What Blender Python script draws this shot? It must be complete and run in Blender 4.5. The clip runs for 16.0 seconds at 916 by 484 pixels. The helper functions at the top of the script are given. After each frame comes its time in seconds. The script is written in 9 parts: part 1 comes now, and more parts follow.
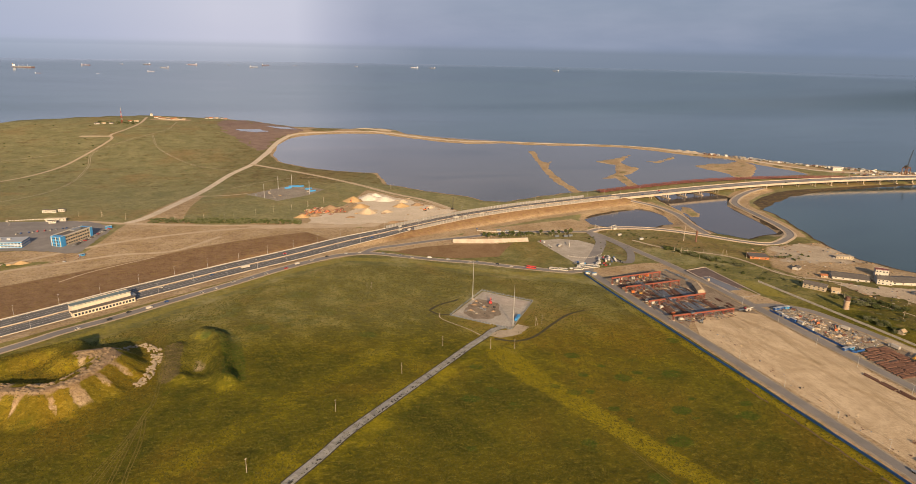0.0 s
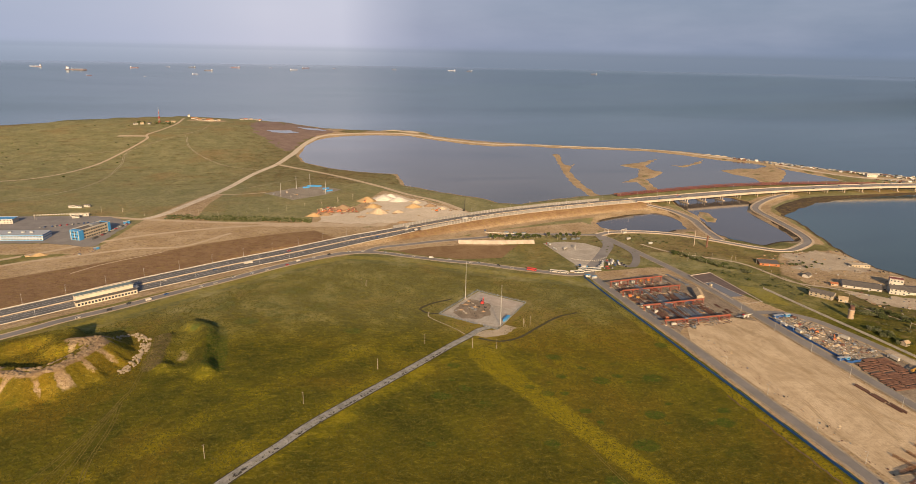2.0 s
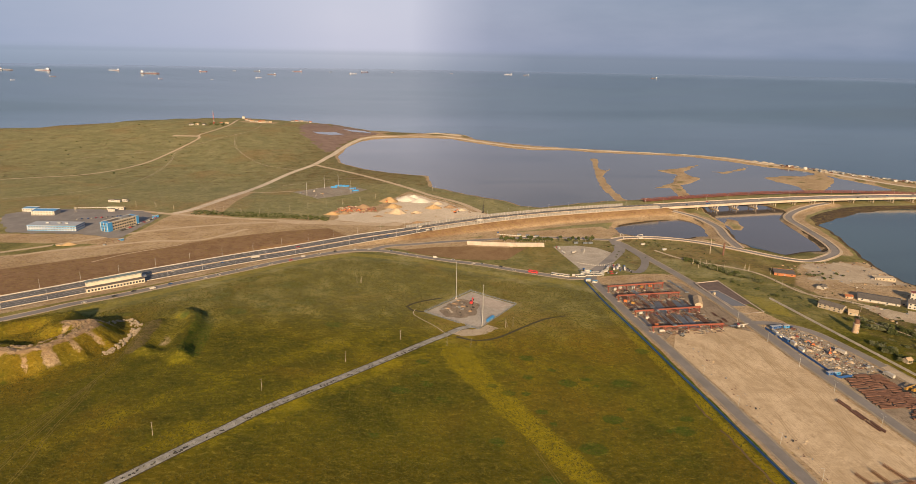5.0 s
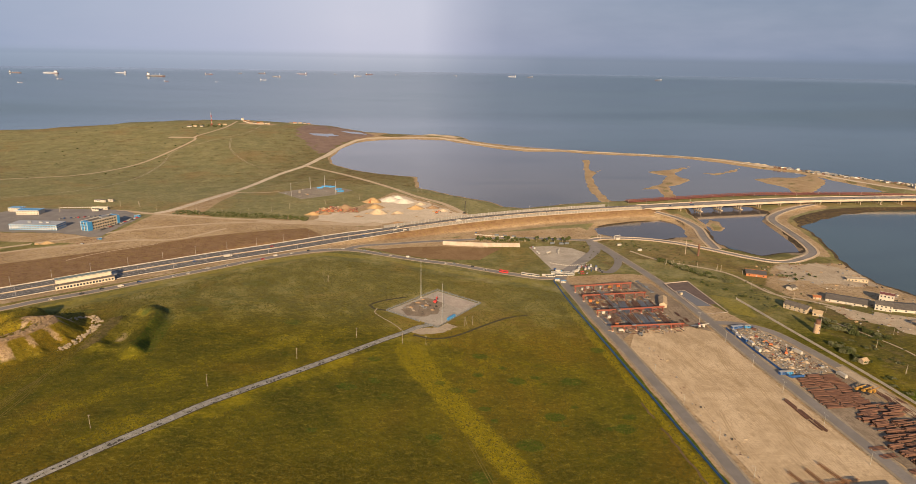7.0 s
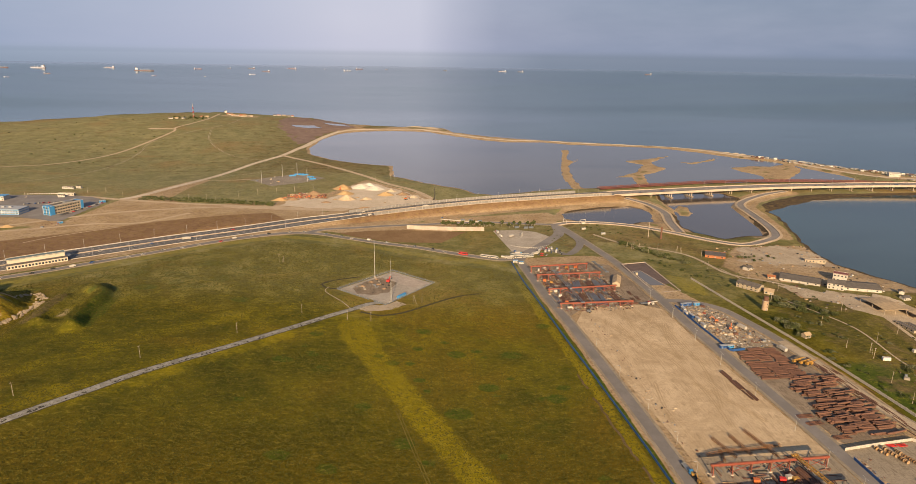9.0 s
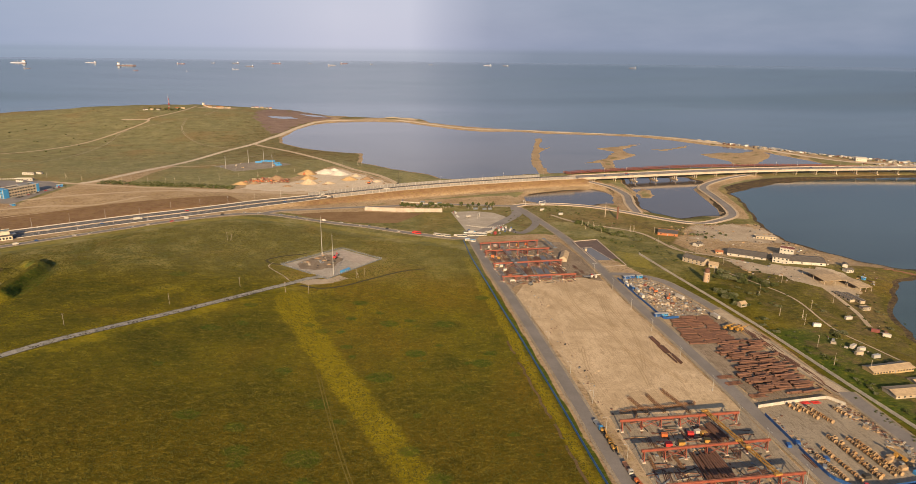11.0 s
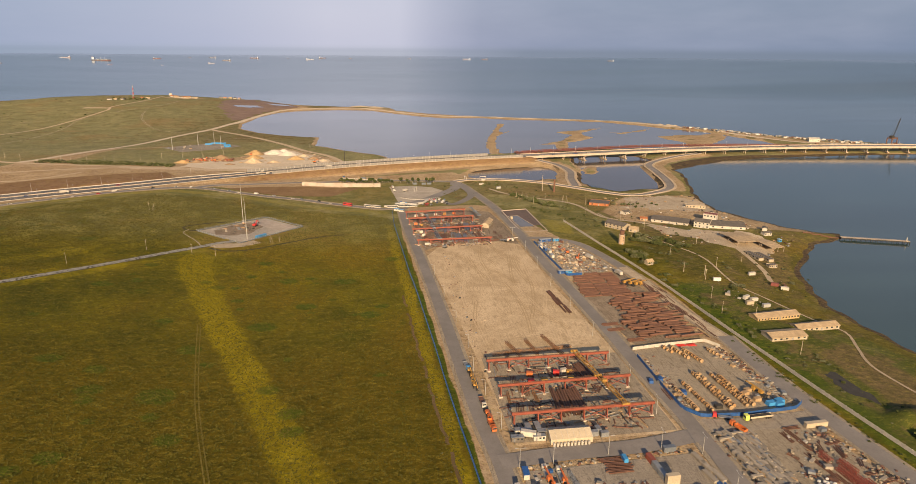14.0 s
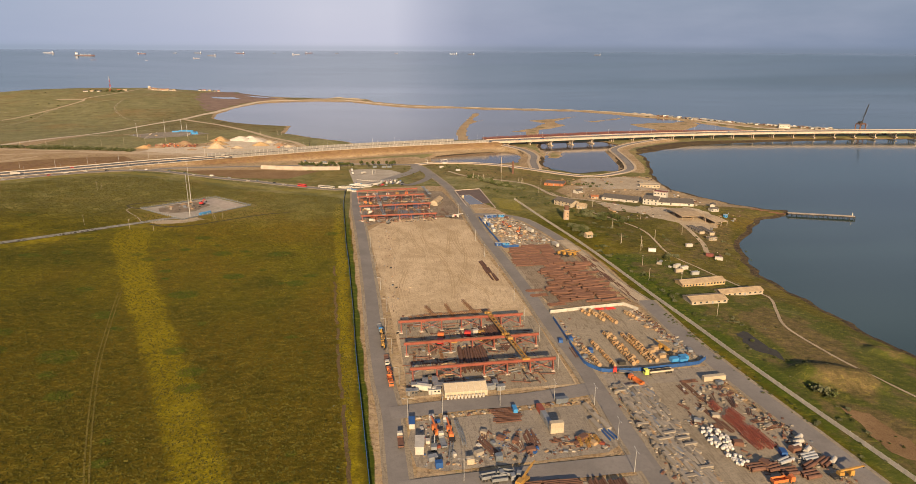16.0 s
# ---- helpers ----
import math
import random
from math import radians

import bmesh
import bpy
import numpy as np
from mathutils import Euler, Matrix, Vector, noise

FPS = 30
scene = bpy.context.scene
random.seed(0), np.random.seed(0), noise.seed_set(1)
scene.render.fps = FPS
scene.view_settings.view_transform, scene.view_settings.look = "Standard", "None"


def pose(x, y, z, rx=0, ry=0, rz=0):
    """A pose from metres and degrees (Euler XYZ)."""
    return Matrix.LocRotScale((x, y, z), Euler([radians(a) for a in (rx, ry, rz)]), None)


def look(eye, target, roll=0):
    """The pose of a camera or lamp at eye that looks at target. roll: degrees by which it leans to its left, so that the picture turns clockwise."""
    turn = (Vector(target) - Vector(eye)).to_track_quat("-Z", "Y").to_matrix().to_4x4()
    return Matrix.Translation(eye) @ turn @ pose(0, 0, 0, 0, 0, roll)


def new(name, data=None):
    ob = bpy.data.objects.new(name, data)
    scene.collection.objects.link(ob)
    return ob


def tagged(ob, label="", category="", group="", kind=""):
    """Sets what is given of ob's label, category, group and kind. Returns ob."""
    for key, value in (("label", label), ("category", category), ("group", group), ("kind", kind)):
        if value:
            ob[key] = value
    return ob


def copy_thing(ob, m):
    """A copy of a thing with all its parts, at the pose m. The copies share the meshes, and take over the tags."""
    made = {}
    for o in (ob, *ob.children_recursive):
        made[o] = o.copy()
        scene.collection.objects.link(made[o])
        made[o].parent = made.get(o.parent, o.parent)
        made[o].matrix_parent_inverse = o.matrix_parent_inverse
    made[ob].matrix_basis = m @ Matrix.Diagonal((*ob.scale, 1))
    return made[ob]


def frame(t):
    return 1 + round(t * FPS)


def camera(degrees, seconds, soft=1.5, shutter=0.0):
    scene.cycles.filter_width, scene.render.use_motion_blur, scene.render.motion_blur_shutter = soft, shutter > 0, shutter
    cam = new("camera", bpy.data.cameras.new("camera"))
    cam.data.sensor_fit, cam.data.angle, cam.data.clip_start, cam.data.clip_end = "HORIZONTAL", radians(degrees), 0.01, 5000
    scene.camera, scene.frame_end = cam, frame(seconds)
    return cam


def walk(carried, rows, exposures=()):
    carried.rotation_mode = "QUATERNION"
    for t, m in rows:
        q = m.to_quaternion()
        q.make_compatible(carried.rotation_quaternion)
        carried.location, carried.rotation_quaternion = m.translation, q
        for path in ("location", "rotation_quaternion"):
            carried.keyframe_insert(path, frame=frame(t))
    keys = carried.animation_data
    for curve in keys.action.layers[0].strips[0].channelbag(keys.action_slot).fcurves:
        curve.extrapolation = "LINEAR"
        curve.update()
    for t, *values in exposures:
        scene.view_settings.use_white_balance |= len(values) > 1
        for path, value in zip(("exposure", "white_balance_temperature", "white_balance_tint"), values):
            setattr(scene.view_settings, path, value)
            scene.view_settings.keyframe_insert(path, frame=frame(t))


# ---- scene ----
cam = camera(70.87, 16.0, soft=0.8)
PATH = [
    (0, 0.00, -0.00, 266.14, 73.140, -1.243, -14.710),
    (0.5, 11.62, -4.28, 265.98, 73.222, -1.261, -13.700),
    (1, 23.37, -8.44, 265.87, 73.273, -1.256, -12.844),
    (1.5, 35.08, -12.51, 265.67, 73.313, -1.221, -11.906),
    (2, 47.02, -16.51, 265.57, 73.336, -1.183, -10.948),
    (2.5, 59.02, -20.22, 265.53, 73.365, -1.156, -9.919),
    (3, 71.03, -23.75, 265.42, 73.395, -1.108, -8.813),
    (3.5, 83.04, -26.98, 265.33, 73.431, -1.100, -7.660),
    (6, 144.67, -40.41, 264.84, 73.675, -0.984, -4.454),
    (6.5, 156.71, -42.72, 264.83, 73.719, -0.959, -4.319),
    (7, 168.42, -45.02, 264.41, 73.761, -0.931, -4.262),
    (7.5, 179.61, -47.31, 261.64, 73.784, -0.938, -4.299),
    (8, 191.02, -49.59, 257.48, 73.726, -0.939, -4.340),
    (8.5, 202.75, -52.04, 252.33, 73.639, -0.906, -4.410),
    (9, 214.77, -54.76, 246.90, 73.547, -0.881, -4.559),
    (11.5, 276.09, -69.23, 219.88, 73.320, -0.677, -5.434),
    (12, 288.42, -72.13, 214.28, 73.293, -0.666, -5.593),
    (12.5, 300.78, -74.90, 208.93, 73.268, -0.645, -5.707),
    (13, 312.70, -77.73, 203.71, 73.259, -0.599, -5.845),
    (13.5, 325.29, -80.56, 198.21, 73.247, -0.533, -6.009),
    (14, 337.14, -83.28, 193.20, 73.234, -0.472, -6.177),
    (14.5, 349.27, -86.15, 188.08, 73.224, -0.401, -6.350),
    (15, 361.40, -89.00, 183.02, 73.193, -0.345, -6.503),
    (15.5, 373.48, -92.02, 177.96, 73.124, -0.329, -6.641),
    (16, 385.59, -95.06, 172.90, 73.042, -0.315, -6.727),
]
walk(cam, [(t, pose(*p)) for t, *p in PATH])

# ---- world, sun ----
SUN_EL, SUN_AZ = radians(19.5), radians(184.0)
world = bpy.data.worlds.new("world")
scene.world = world
world.use_nodes = True
wt = world.node_tree
wt.nodes.clear()




def wmath(op, a, b=None, c=None):
    n = wt.nodes.new("ShaderNodeMath")
    n.operation = op
    for i, v in enumerate((a, b, c)):
        if v is None:
            continue
        if isinstance(v, (int, float)):
            n.inputs[i].default_value = v
        else:
            wt.links.new(v, n.inputs[i])
    return n.outputs[0]


def wramp(fac, stops):
    n = wt.nodes.new("ShaderNodeValToRGB")
    while len(n.color_ramp.elements) < len(stops):
        n.color_ramp.elements.new(0.5)
    for e, (p, c) in zip(n.color_ramp.elements, stops):
        e.position, e.color = p, (*c, 1)
    wt.links.new(fac, n.inputs[0])
    return n.outputs[0]


def wmix(fac, a, b):
    n = wt.nodes.new("ShaderNodeMix")
    n.data_type = "RGBA"
    for sock, v in ((n.inputs["Factor"], fac), (n.inputs[6], a), (n.inputs[7], b)):
        if isinstance(v, (int, float)):
            sock.default_value = v
        elif isinstance(v, tuple):
            sock.default_value = (*v, 1)
        else:
            wt.links.new(v, sock)
    return n.outputs[2]


sky = wt.nodes.new("ShaderNodeTexSky")
sky.sky_type, sky.sun_disc, sky.sun_elevation, sky.sun_rotation = "NISHITA", False, SUN_EL, SUN_AZ
sky.dust_density, sky.air_density = 2.5, 1.2
tc = wt.nodes.new("ShaderNodeTexCoord")
sep = wt.nodes.new("ShaderNodeSeparateXYZ")
wt.links.new(tc.outputs["Generated"], sep.inputs[0])
up = sep.outputs["Z"]
# thin overcast: a grey-lavender veil with soft streaks, whiter on the side of the open strait
stretch = wt.nodes.new("ShaderNodeMapping")
stretch.inputs["Scale"].default_value = (2.2, 2.2, 9.0)
wt.links.new(tc.outputs["Generated"], stretch.inputs[0])
streak = wt.nodes.new("ShaderNodeTexNoise")
streak.inputs["Scale"].default_value = 1.6
streak.inputs["Detail"].default_value = 5
streak.inputs["Roughness"].default_value = 0.55
wt.links.new(stretch.outputs[0], streak.inputs["Vector"])
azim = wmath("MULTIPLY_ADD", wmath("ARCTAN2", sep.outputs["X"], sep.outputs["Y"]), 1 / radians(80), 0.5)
# brighter on the side of the open strait, falling off past a soft edge in the cloud
low = wramp(azim, [(0.0, (0.200, 0.250, 0.352)), (0.12, (0.225, 0.272, 0.380)), (0.325, (0.325, 0.350, 0.455)), (0.44, (0.415, 0.420, 0.510)), (0.515, (0.410, 0.416, 0.506)), (0.552, (0.315, 0.330, 0.425)), (0.60, (0.225, 0.250, 0.342)), (0.75, (0.162, 0.200, 0.286)), (1.0, (0.150, 0.190, 0.272))])
high = wramp(up, [(0.0, (0.20, 0.235, 0.32)), (0.12, (0.135, 0.170, 0.235)), (0.35, (0.084, 0.116, 0.160)), (1.0, (0.14, 0.18, 0.29))])
rise = wt.nodes.new("ShaderNodeMapRange")
rise.interpolation_type = "SMOOTHSTEP"
wt.links.new(up, rise.inputs[0])
rise.inputs[1].default_value, rise.inputs[2].default_value = 0.06, 0.5
calm = wmix(rise.outputs[0], low, high)
bank = wmix(wmath("MULTIPLY", wmath("MULTIPLY_ADD", streak.outputs[0], 2.4, -0.95), 0.34), calm, (0.36, 0.375, 0.47))
skyscale = wt.nodes.new("ShaderNodeMix")
skyscale.data_type, skyscale.blend_type = "RGBA", "MULTIPLY"
skyscale.inputs["Factor"].default_value = 1.0
wt.links.new(sky.outputs[0], skyscale.inputs[6])
skyscale.inputs[7].default_value = (0.09, 0.09, 0.09, 1)
above = wmix(0.93, skyscale.outputs[2], bank)
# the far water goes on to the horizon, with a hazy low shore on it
# the sky's reflection and haze are put into its colour, by azimuth
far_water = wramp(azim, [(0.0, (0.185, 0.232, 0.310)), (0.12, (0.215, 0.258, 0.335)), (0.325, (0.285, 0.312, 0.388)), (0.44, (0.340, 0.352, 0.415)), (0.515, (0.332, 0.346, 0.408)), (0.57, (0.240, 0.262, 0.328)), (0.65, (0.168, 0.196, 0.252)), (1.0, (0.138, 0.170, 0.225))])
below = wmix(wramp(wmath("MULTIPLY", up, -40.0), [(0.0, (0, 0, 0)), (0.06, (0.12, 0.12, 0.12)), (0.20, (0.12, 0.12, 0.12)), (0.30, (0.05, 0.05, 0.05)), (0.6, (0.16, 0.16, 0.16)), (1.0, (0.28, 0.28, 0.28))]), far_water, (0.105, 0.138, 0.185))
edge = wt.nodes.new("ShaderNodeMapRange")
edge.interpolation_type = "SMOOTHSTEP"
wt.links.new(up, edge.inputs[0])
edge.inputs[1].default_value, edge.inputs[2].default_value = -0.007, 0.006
bg = wt.nodes.new("ShaderNodeBackground")
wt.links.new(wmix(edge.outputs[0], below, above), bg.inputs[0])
bg.inputs[1].default_value = 1.0
wout = wt.nodes.new("ShaderNodeOutputWorld")
wt.links.new(bg.outputs[0], wout.inputs[0])

sun = new("sun", bpy.data.lights.new("sun", "SUN"))
sun.data.energy, sun.data.angle, sun.data.color = 6.2, radians(0.6), (1.0, 0.73, 0.44)
sun.matrix_world = look((0, 0, 0), (-math.sin(SUN_AZ) * math.cos(SUN_EL), -math.cos(SUN_AZ) * math.cos(SUN_EL), -math.sin(SUN_EL)))
scene.view_settings.exposure = 0.56

# ---- materials ----


class Nodes:
    """Short hand for building one node material."""

    def __init__(self, name):
        self.mat = bpy.data.materials.new(name)
        self.mat.use_nodes = True
        self.t = self.mat.node_tree
        self.b = self.t.nodes["Principled BSDF"]
        self.geo = None

    def put(self, sock, v):
        if isinstance(v, (int, float)):
            sock.default_value = v
        elif isinstance(v, tuple):
            sock.default_value = (*v, 1) if len(v) == 3 and sock.type == "RGBA" else v
        else:
            self.t.links.new(v, sock)

    def pos(self):
        if not self.geo:
            self.geo = self.t.nodes.new("ShaderNodeNewGeometry")
        return self.geo.outputs["Position"]

    def scaled(self, vec, s):
        n = self.t.nodes.new("ShaderNodeMapping")
        n.inputs["Scale"].default_value = s
        self.t.links.new(vec, n.inputs[0])
        return n.outputs[0]

    def obj(self):
        return self.t.nodes.new("ShaderNodeTexCoord").outputs["Object"]

    def noise(self, scale, detail=4, rough=0.6, vec=None, distort=0.0):
        n = self.t.nodes.new("ShaderNodeTexNoise")
        n.inputs["Scale"].default_value, n.inputs["Detail"].default_value, n.inputs["Roughness"].default_value = scale, detail, rough
        n.inputs["Distortion"].default_value = distort
        self.t.links.new(vec or self.pos(), n.inputs["Vector"])
        return n.outputs[0]

    def cells(self, scale, vec=None):
        n = self.t.nodes.new("ShaderNodeTexVoronoi")
        n.inputs["Scale"].default_value = scale
        self.t.links.new(vec or self.pos(), n.inputs["Vector"])
        return n.outputs["Distance"]

    def rng(self, v, a, b, lo=0.0, hi=1.0):
        n = self.t.nodes.new("ShaderNodeMapRange")
        n.interpolation_type = "SMOOTHSTEP"
        self.put(n.inputs[0], v)
        for i, q in enumerate((a, b, lo, hi)):
            n.inputs[i + 1].default_value = q
        return n.outputs[0]

    def math(self, op, a, b=0.0):
        n = self.t.nodes.new("ShaderNodeMath")
        n.operation = op
        n.use_clamp = op in ("ADD", "SUBTRACT")
        self.put(n.inputs[0], a), self.put(n.inputs[1], b)
        return n.outputs[0]

    def mix(self, f, a, b):
        n = self.t.nodes.new("ShaderNodeMix")
        n.data_type = "RGBA"
        self.put(n.inputs["Factor"], f), self.put(n.inputs[6], a), self.put(n.inputs[7], b)
        return n.outputs[2]

    def attr(self, name):
        n = self.t.nodes.new("ShaderNodeAttribute")
        n.attribute_name = name
        s = self.t.nodes.new("ShaderNodeSeparateColor")
        self.t.links.new(n.outputs["Color"], s.inputs[0])
        self.alpha = n.outputs["Alpha"]
        return s.outputs

    def random(self):
        return self.t.nodes.new("ShaderNodeObjectInfo").outputs["Random"]

    def island(self):
        n = self.t.nodes.new("ShaderNodeNewGeometry")
        return n.outputs["Random Per Island"]

    def bump(self, height, dist=0.3, strength=0.5):
        n = self.t.nodes.new("ShaderNodeBump")
        n.inputs["Strength"].default_value, n.inputs["Distance"].default_value = strength, dist
        self.t.links.new(height, n.inputs["Height"])
        self.t.links.new(n.outputs[0], self.b.inputs["Normal"])

    def done(self, colour, rough=0.8, metal=0.0, spec=0.5):
        self.put(self.b.inputs["Base Color"], colour), self.put(self.b.inputs["Roughness"], rough), self.put(self.b.inputs["Metallic"], metal)
        self.b.inputs["Specular IOR Level"].default_value = spec
        return self.mat


def plain(name, c, rough=0.7, vary=0.35, scale=0.8, metal=0.0, each=0.25, rust=None):
    """Paint, concrete, metal: two scales of stains, and each piece a little its own tone."""
    n = Nodes(name)
    k = n.noise(scale, 5)
    f = n.noise(scale * 9, 3)
    dark = tuple(v * (1 - vary) for v in c)
    lite = tuple(min(1, v * (1 + vary * 0.6)) for v in c)
    col = n.mix(n.rng(k, 0.3, 0.7), dark, lite)
    col = n.mix(n.math("MULTIPLY", n.rng(f, 0.45, 0.75), 0.45), col, tuple(v * 0.6 for v in c))
    col = n.mix(n.math("MULTIPLY", n.rng(n.noise(1.5, 6, 0.9), 0.47, 0.66), 0.5), col, tuple(v * 0.5 for v in c))
    if rust:
        col = n.mix(n.rng(n.noise(scale * 2.3, 6, 0.7), 0.55, 0.68), col, rust)
    col = n.mix(n.math("MULTIPLY", n.random(), each), col, tuple(v * 0.45 for v in c))
    col = n.mix(n.math("MULTIPLY", n.island(), each), col, tuple(min(1, v * 1.35) for v in c))
    return n.done(col, rough, metal)


def ground_material():
    n = Nodes("ground")
    cov = n.attr("cover")      # soil, bloom, dry, and clay in the fourth
    clay = n.alpha
    tint = n.attr("tint")      # lush growth with painted slope shade, heath, mud
    wide, mid, fine = n.noise(0.006, 6, 0.62, distort=0.6), n.noise(0.03, 6, 0.65), n.noise(0.16, 6, 0.72)
    tuft, tiny = n.cells(0.42, n.scaled(n.pos(), (1.0, 1.0, 0.4))), n.noise(0.9, 5, 0.75)
    rows = n.noise(0.22, 4, 0.6, n.scaled(n.pos(), (1.0, 0.06, 1.0)), 0.6)
    green = n.mix(n.rng(mid, 0.38, 0.62), (0.062, 0.063, 0.006), (0.132, 0.116, 0.008))
    green = n.mix(n.rng(wide, 0.45, 0.68), green, (0.176, 0.117, 0.011))
    green = n.mix(n.math("MULTIPLY", n.rng(n.noise(0.05, 5, 0.7), 0.58, 0.70), 0.75), green, (0.060, 0.078, 0.007))
    green = n.mix(n.math("MULTIPLY", n.rng(rows, 0.5, 0.7), 0.35), green, (0.073, 0.063, 0.005))
    green = n.mix(n.rng(n.math("ADD", tint[0], n.math("MULTIPLY", n.math("SUBTRACT", fine, 0.5), 1.2)), 0.45, 0.9), green, n.mix(n.rng(fine, 0.3, 0.7), (0.036, 0.062, 0.007), (0.066, 0.094, 0.010)))
    green = n.mix(n.math("MULTIPLY", n.rng(fine, 0.5, 0.72), 0.6), green, (0.060, 0.054, 0.004))
    yellow = n.mix(n.rng(tiny, 0.35, 0.65), (0.160, 0.134, 0.006), (0.33, 0.255, 0.008))
    b = n.math("ADD", cov[1], n.math("MULTIPLY", n.math("SUBTRACT", mid, 0.5), 1.1))
    b = n.math("ADD", b, n.math("MULTIPLY", n.math("SUBTRACT", fine, 0.5), 1.2))
    green = n.mix(n.rng(b, 0.42, 0.95), green, yellow)
    dry = n.mix(n.rng(mid, 0.3, 0.7), (0.178, 0.172, 0.082), (0.288, 0.255, 0.126))
    dry = n.mix(n.rng(wide, 0.5, 0.7), dry, (0.262, 0.184, 0.085))
    dry = n.mix(n.rng(fine, 0.45, 0.7), dry, (0.155, 0.150, 0.055))
    green = n.mix(n.math("MULTIPLY", n.rng(n.math("ADD", n.alpha, n.math("MULTIPLY", n.math("SUBTRACT", mid, 0.5), 1.2)), 0.2, 0.9), 0.8), green, n.mix(n.rng(fine, 0.35, 0.7), (0.112, 0.077, 0.006), (0.060, 0.051, 0.004)))
    green = n.mix(n.rng(b, 0.42, 0.95), green, yellow)
    lushcol = n.mix(n.rng(fine, 0.3, 0.7), (0.044, 0.072, 0.007), (0.078, 0.104, 0.010))
    green = n.mix(n.math("MULTIPLY", n.rng(n.math("ADD", tint[0], n.math("MULTIPLY", n.math("SUBTRACT", fine, 0.5), 1.2)), 0.45, 0.95), 0.75), green, lushcol)
    veg = n.mix(n.rng(n.math("ADD", cov[2], n.math("MULTIPLY", n.math("SUBTRACT", mid, 0.5), 0.8)), 0.2, 0.8), green, dry)
    heath = n.mix(n.rng(fine, 0.3, 0.7), (0.180, 0.128, 0.058), (0.090, 0.076, 0.028))
    heath = n.mix(n.math("MULTIPLY", n.rng(tiny, 0.55, 0.7), 0.7), heath, (0.20, 0.150, 0.078))
    veg = n.mix(n.rng(n.math("ADD", tint[1], n.math("MULTIPLY", n.math("SUBTRACT", n.noise(0.045, 6, 0.7), 0.5), 1.8)), 0.35, 0.75), veg, heath)
    soil = n.mix(n.rng(mid, 0.3, 0.7), (0.34, 0.235, 0.132), (0.48, 0.36, 0.225))
    soil = n.mix(n.rng(n.noise(0.4, 5, 0.7), 0.45, 0.7), soil, (0.23, 0.15, 0.08))
    claycol = n.mix(n.rng(n.noise(0.08, 5, 0.7), 0.3, 0.75), (0.195, 0.115, 0.060), (0.255, 0.160, 0.088))
    soil = n.mix(n.rng(n.math("ADD", clay, n.math("MULTIPLY", n.math("SUBTRACT", mid, 0.5), 0.5)), 0.3, 0.7), soil, claycol)
    s = n.math("ADD", cov[0], n.math("MULTIPLY", n.math("SUBTRACT", fine, 0.5), 0.8))
    s = n.math("ADD", s, n.math("MULTIPLY", n.math("SUBTRACT", mid, 0.5), 0.5))
    col = n.mix(n.rng(s, 0.42, 0.62), veg, soil)
    col = n.mix(n.rng(n.math("ADD", tint[2], n.math("MULTIPLY", n.math("SUBTRACT", fine, 0.5), 0.6)), 0.4, 0.65), col, n.mix(n.rng(fine, 0.35, 0.65), (0.045, 0.034, 0.026), (0.105, 0.074, 0.048)))
    speck = n.noise(0.30, 7, 0.84, n.scaled(n.pos(), (0.55, 1.0, 1.0)), 0.5)
    col = n.mix(n.math("MULTIPLY", n.rng(speck, 0.52, 0.66), 0.8), col, n.mix(0.5, col, (0.015, 0.015, 0.002)))
    col = n.mix(n.math("MULTIPLY", n.rng(speck, 0.49, 0.38), 0.7), col, n.mix(0.40, col, (0.38, 0.30, 0.05)))
    col = n.mix(n.math("MULTIPLY", n.rng(tuft, 0.45, 0.85), 0.28), col, n.mix(0.6, col, (0.015, 0.015, 0.002)))
    n.bump(n.math("ADD", n.math("MULTIPLY", fine, 0.7), n.math("MULTIPLY", speck, 0.8)), 1.6, 0.6)
    return n.done(col, 0.95, 0, 0.1)


def sand_material(name, a, b, c, tracks=True):
    n = Nodes(name)
    mid, fine, tiny = n.noise(0.035, 6, 0.65, distort=0.8), n.noise(0.22, 5, 0.7), n.noise(1.3, 4, 0.7)
    col = n.mix(n.rng(mid, 0.3, 0.7), a, b)
    col = n.mix(n.math("MULTIPLY", n.rng(fine, 0.5, 0.75), 0.6), col, c)
    if tracks:
        rut = n.noise(0.5, 3, 0.6, n.scaled(n.pos(), (1.0, 0.12, 1.0)), 1.5)
        col = n.mix(n.math("MULTIPLY", n.rng(rut, 0.53, 0.64), 0.6), col, c)
        turn = n.noise(0.45, 3, 0.6, n.scaled(n.pos(), (0.15, 1.0, 1.0)), 2.5)
        col = n.mix(n.math("MULTIPLY", n.rng(turn, 0.55, 0.66), 0.45), col, tuple(v * 1.12 for v in b))
    col = n.mix(n.math("MULTIPLY", n.rng(tiny, 0.48, 0.66), 0.6), col, tuple(v * 0.6 for v in a))
    grit = n.noise(1.1, 7, 0.92)
    col = n.mix(n.math("MULTIPLY", n.rng(grit, 0.52, 0.68), 0.55), col, tuple(v * 0.5 for v in a))
    col = n.mix(n.math("MULTIPLY", n.rng(grit, 0.46, 0.32), 0.4), col, tuple(min(1, v * 1.3) for v in b))
    n.bump(n.math("ADD", n.math("MULTIPLY", fine, 0.7), n.math("MULTIPLY", grit, 0.5)), 0.6, 0.6)
    return n.done(col, 0.95, 0, 0.15)


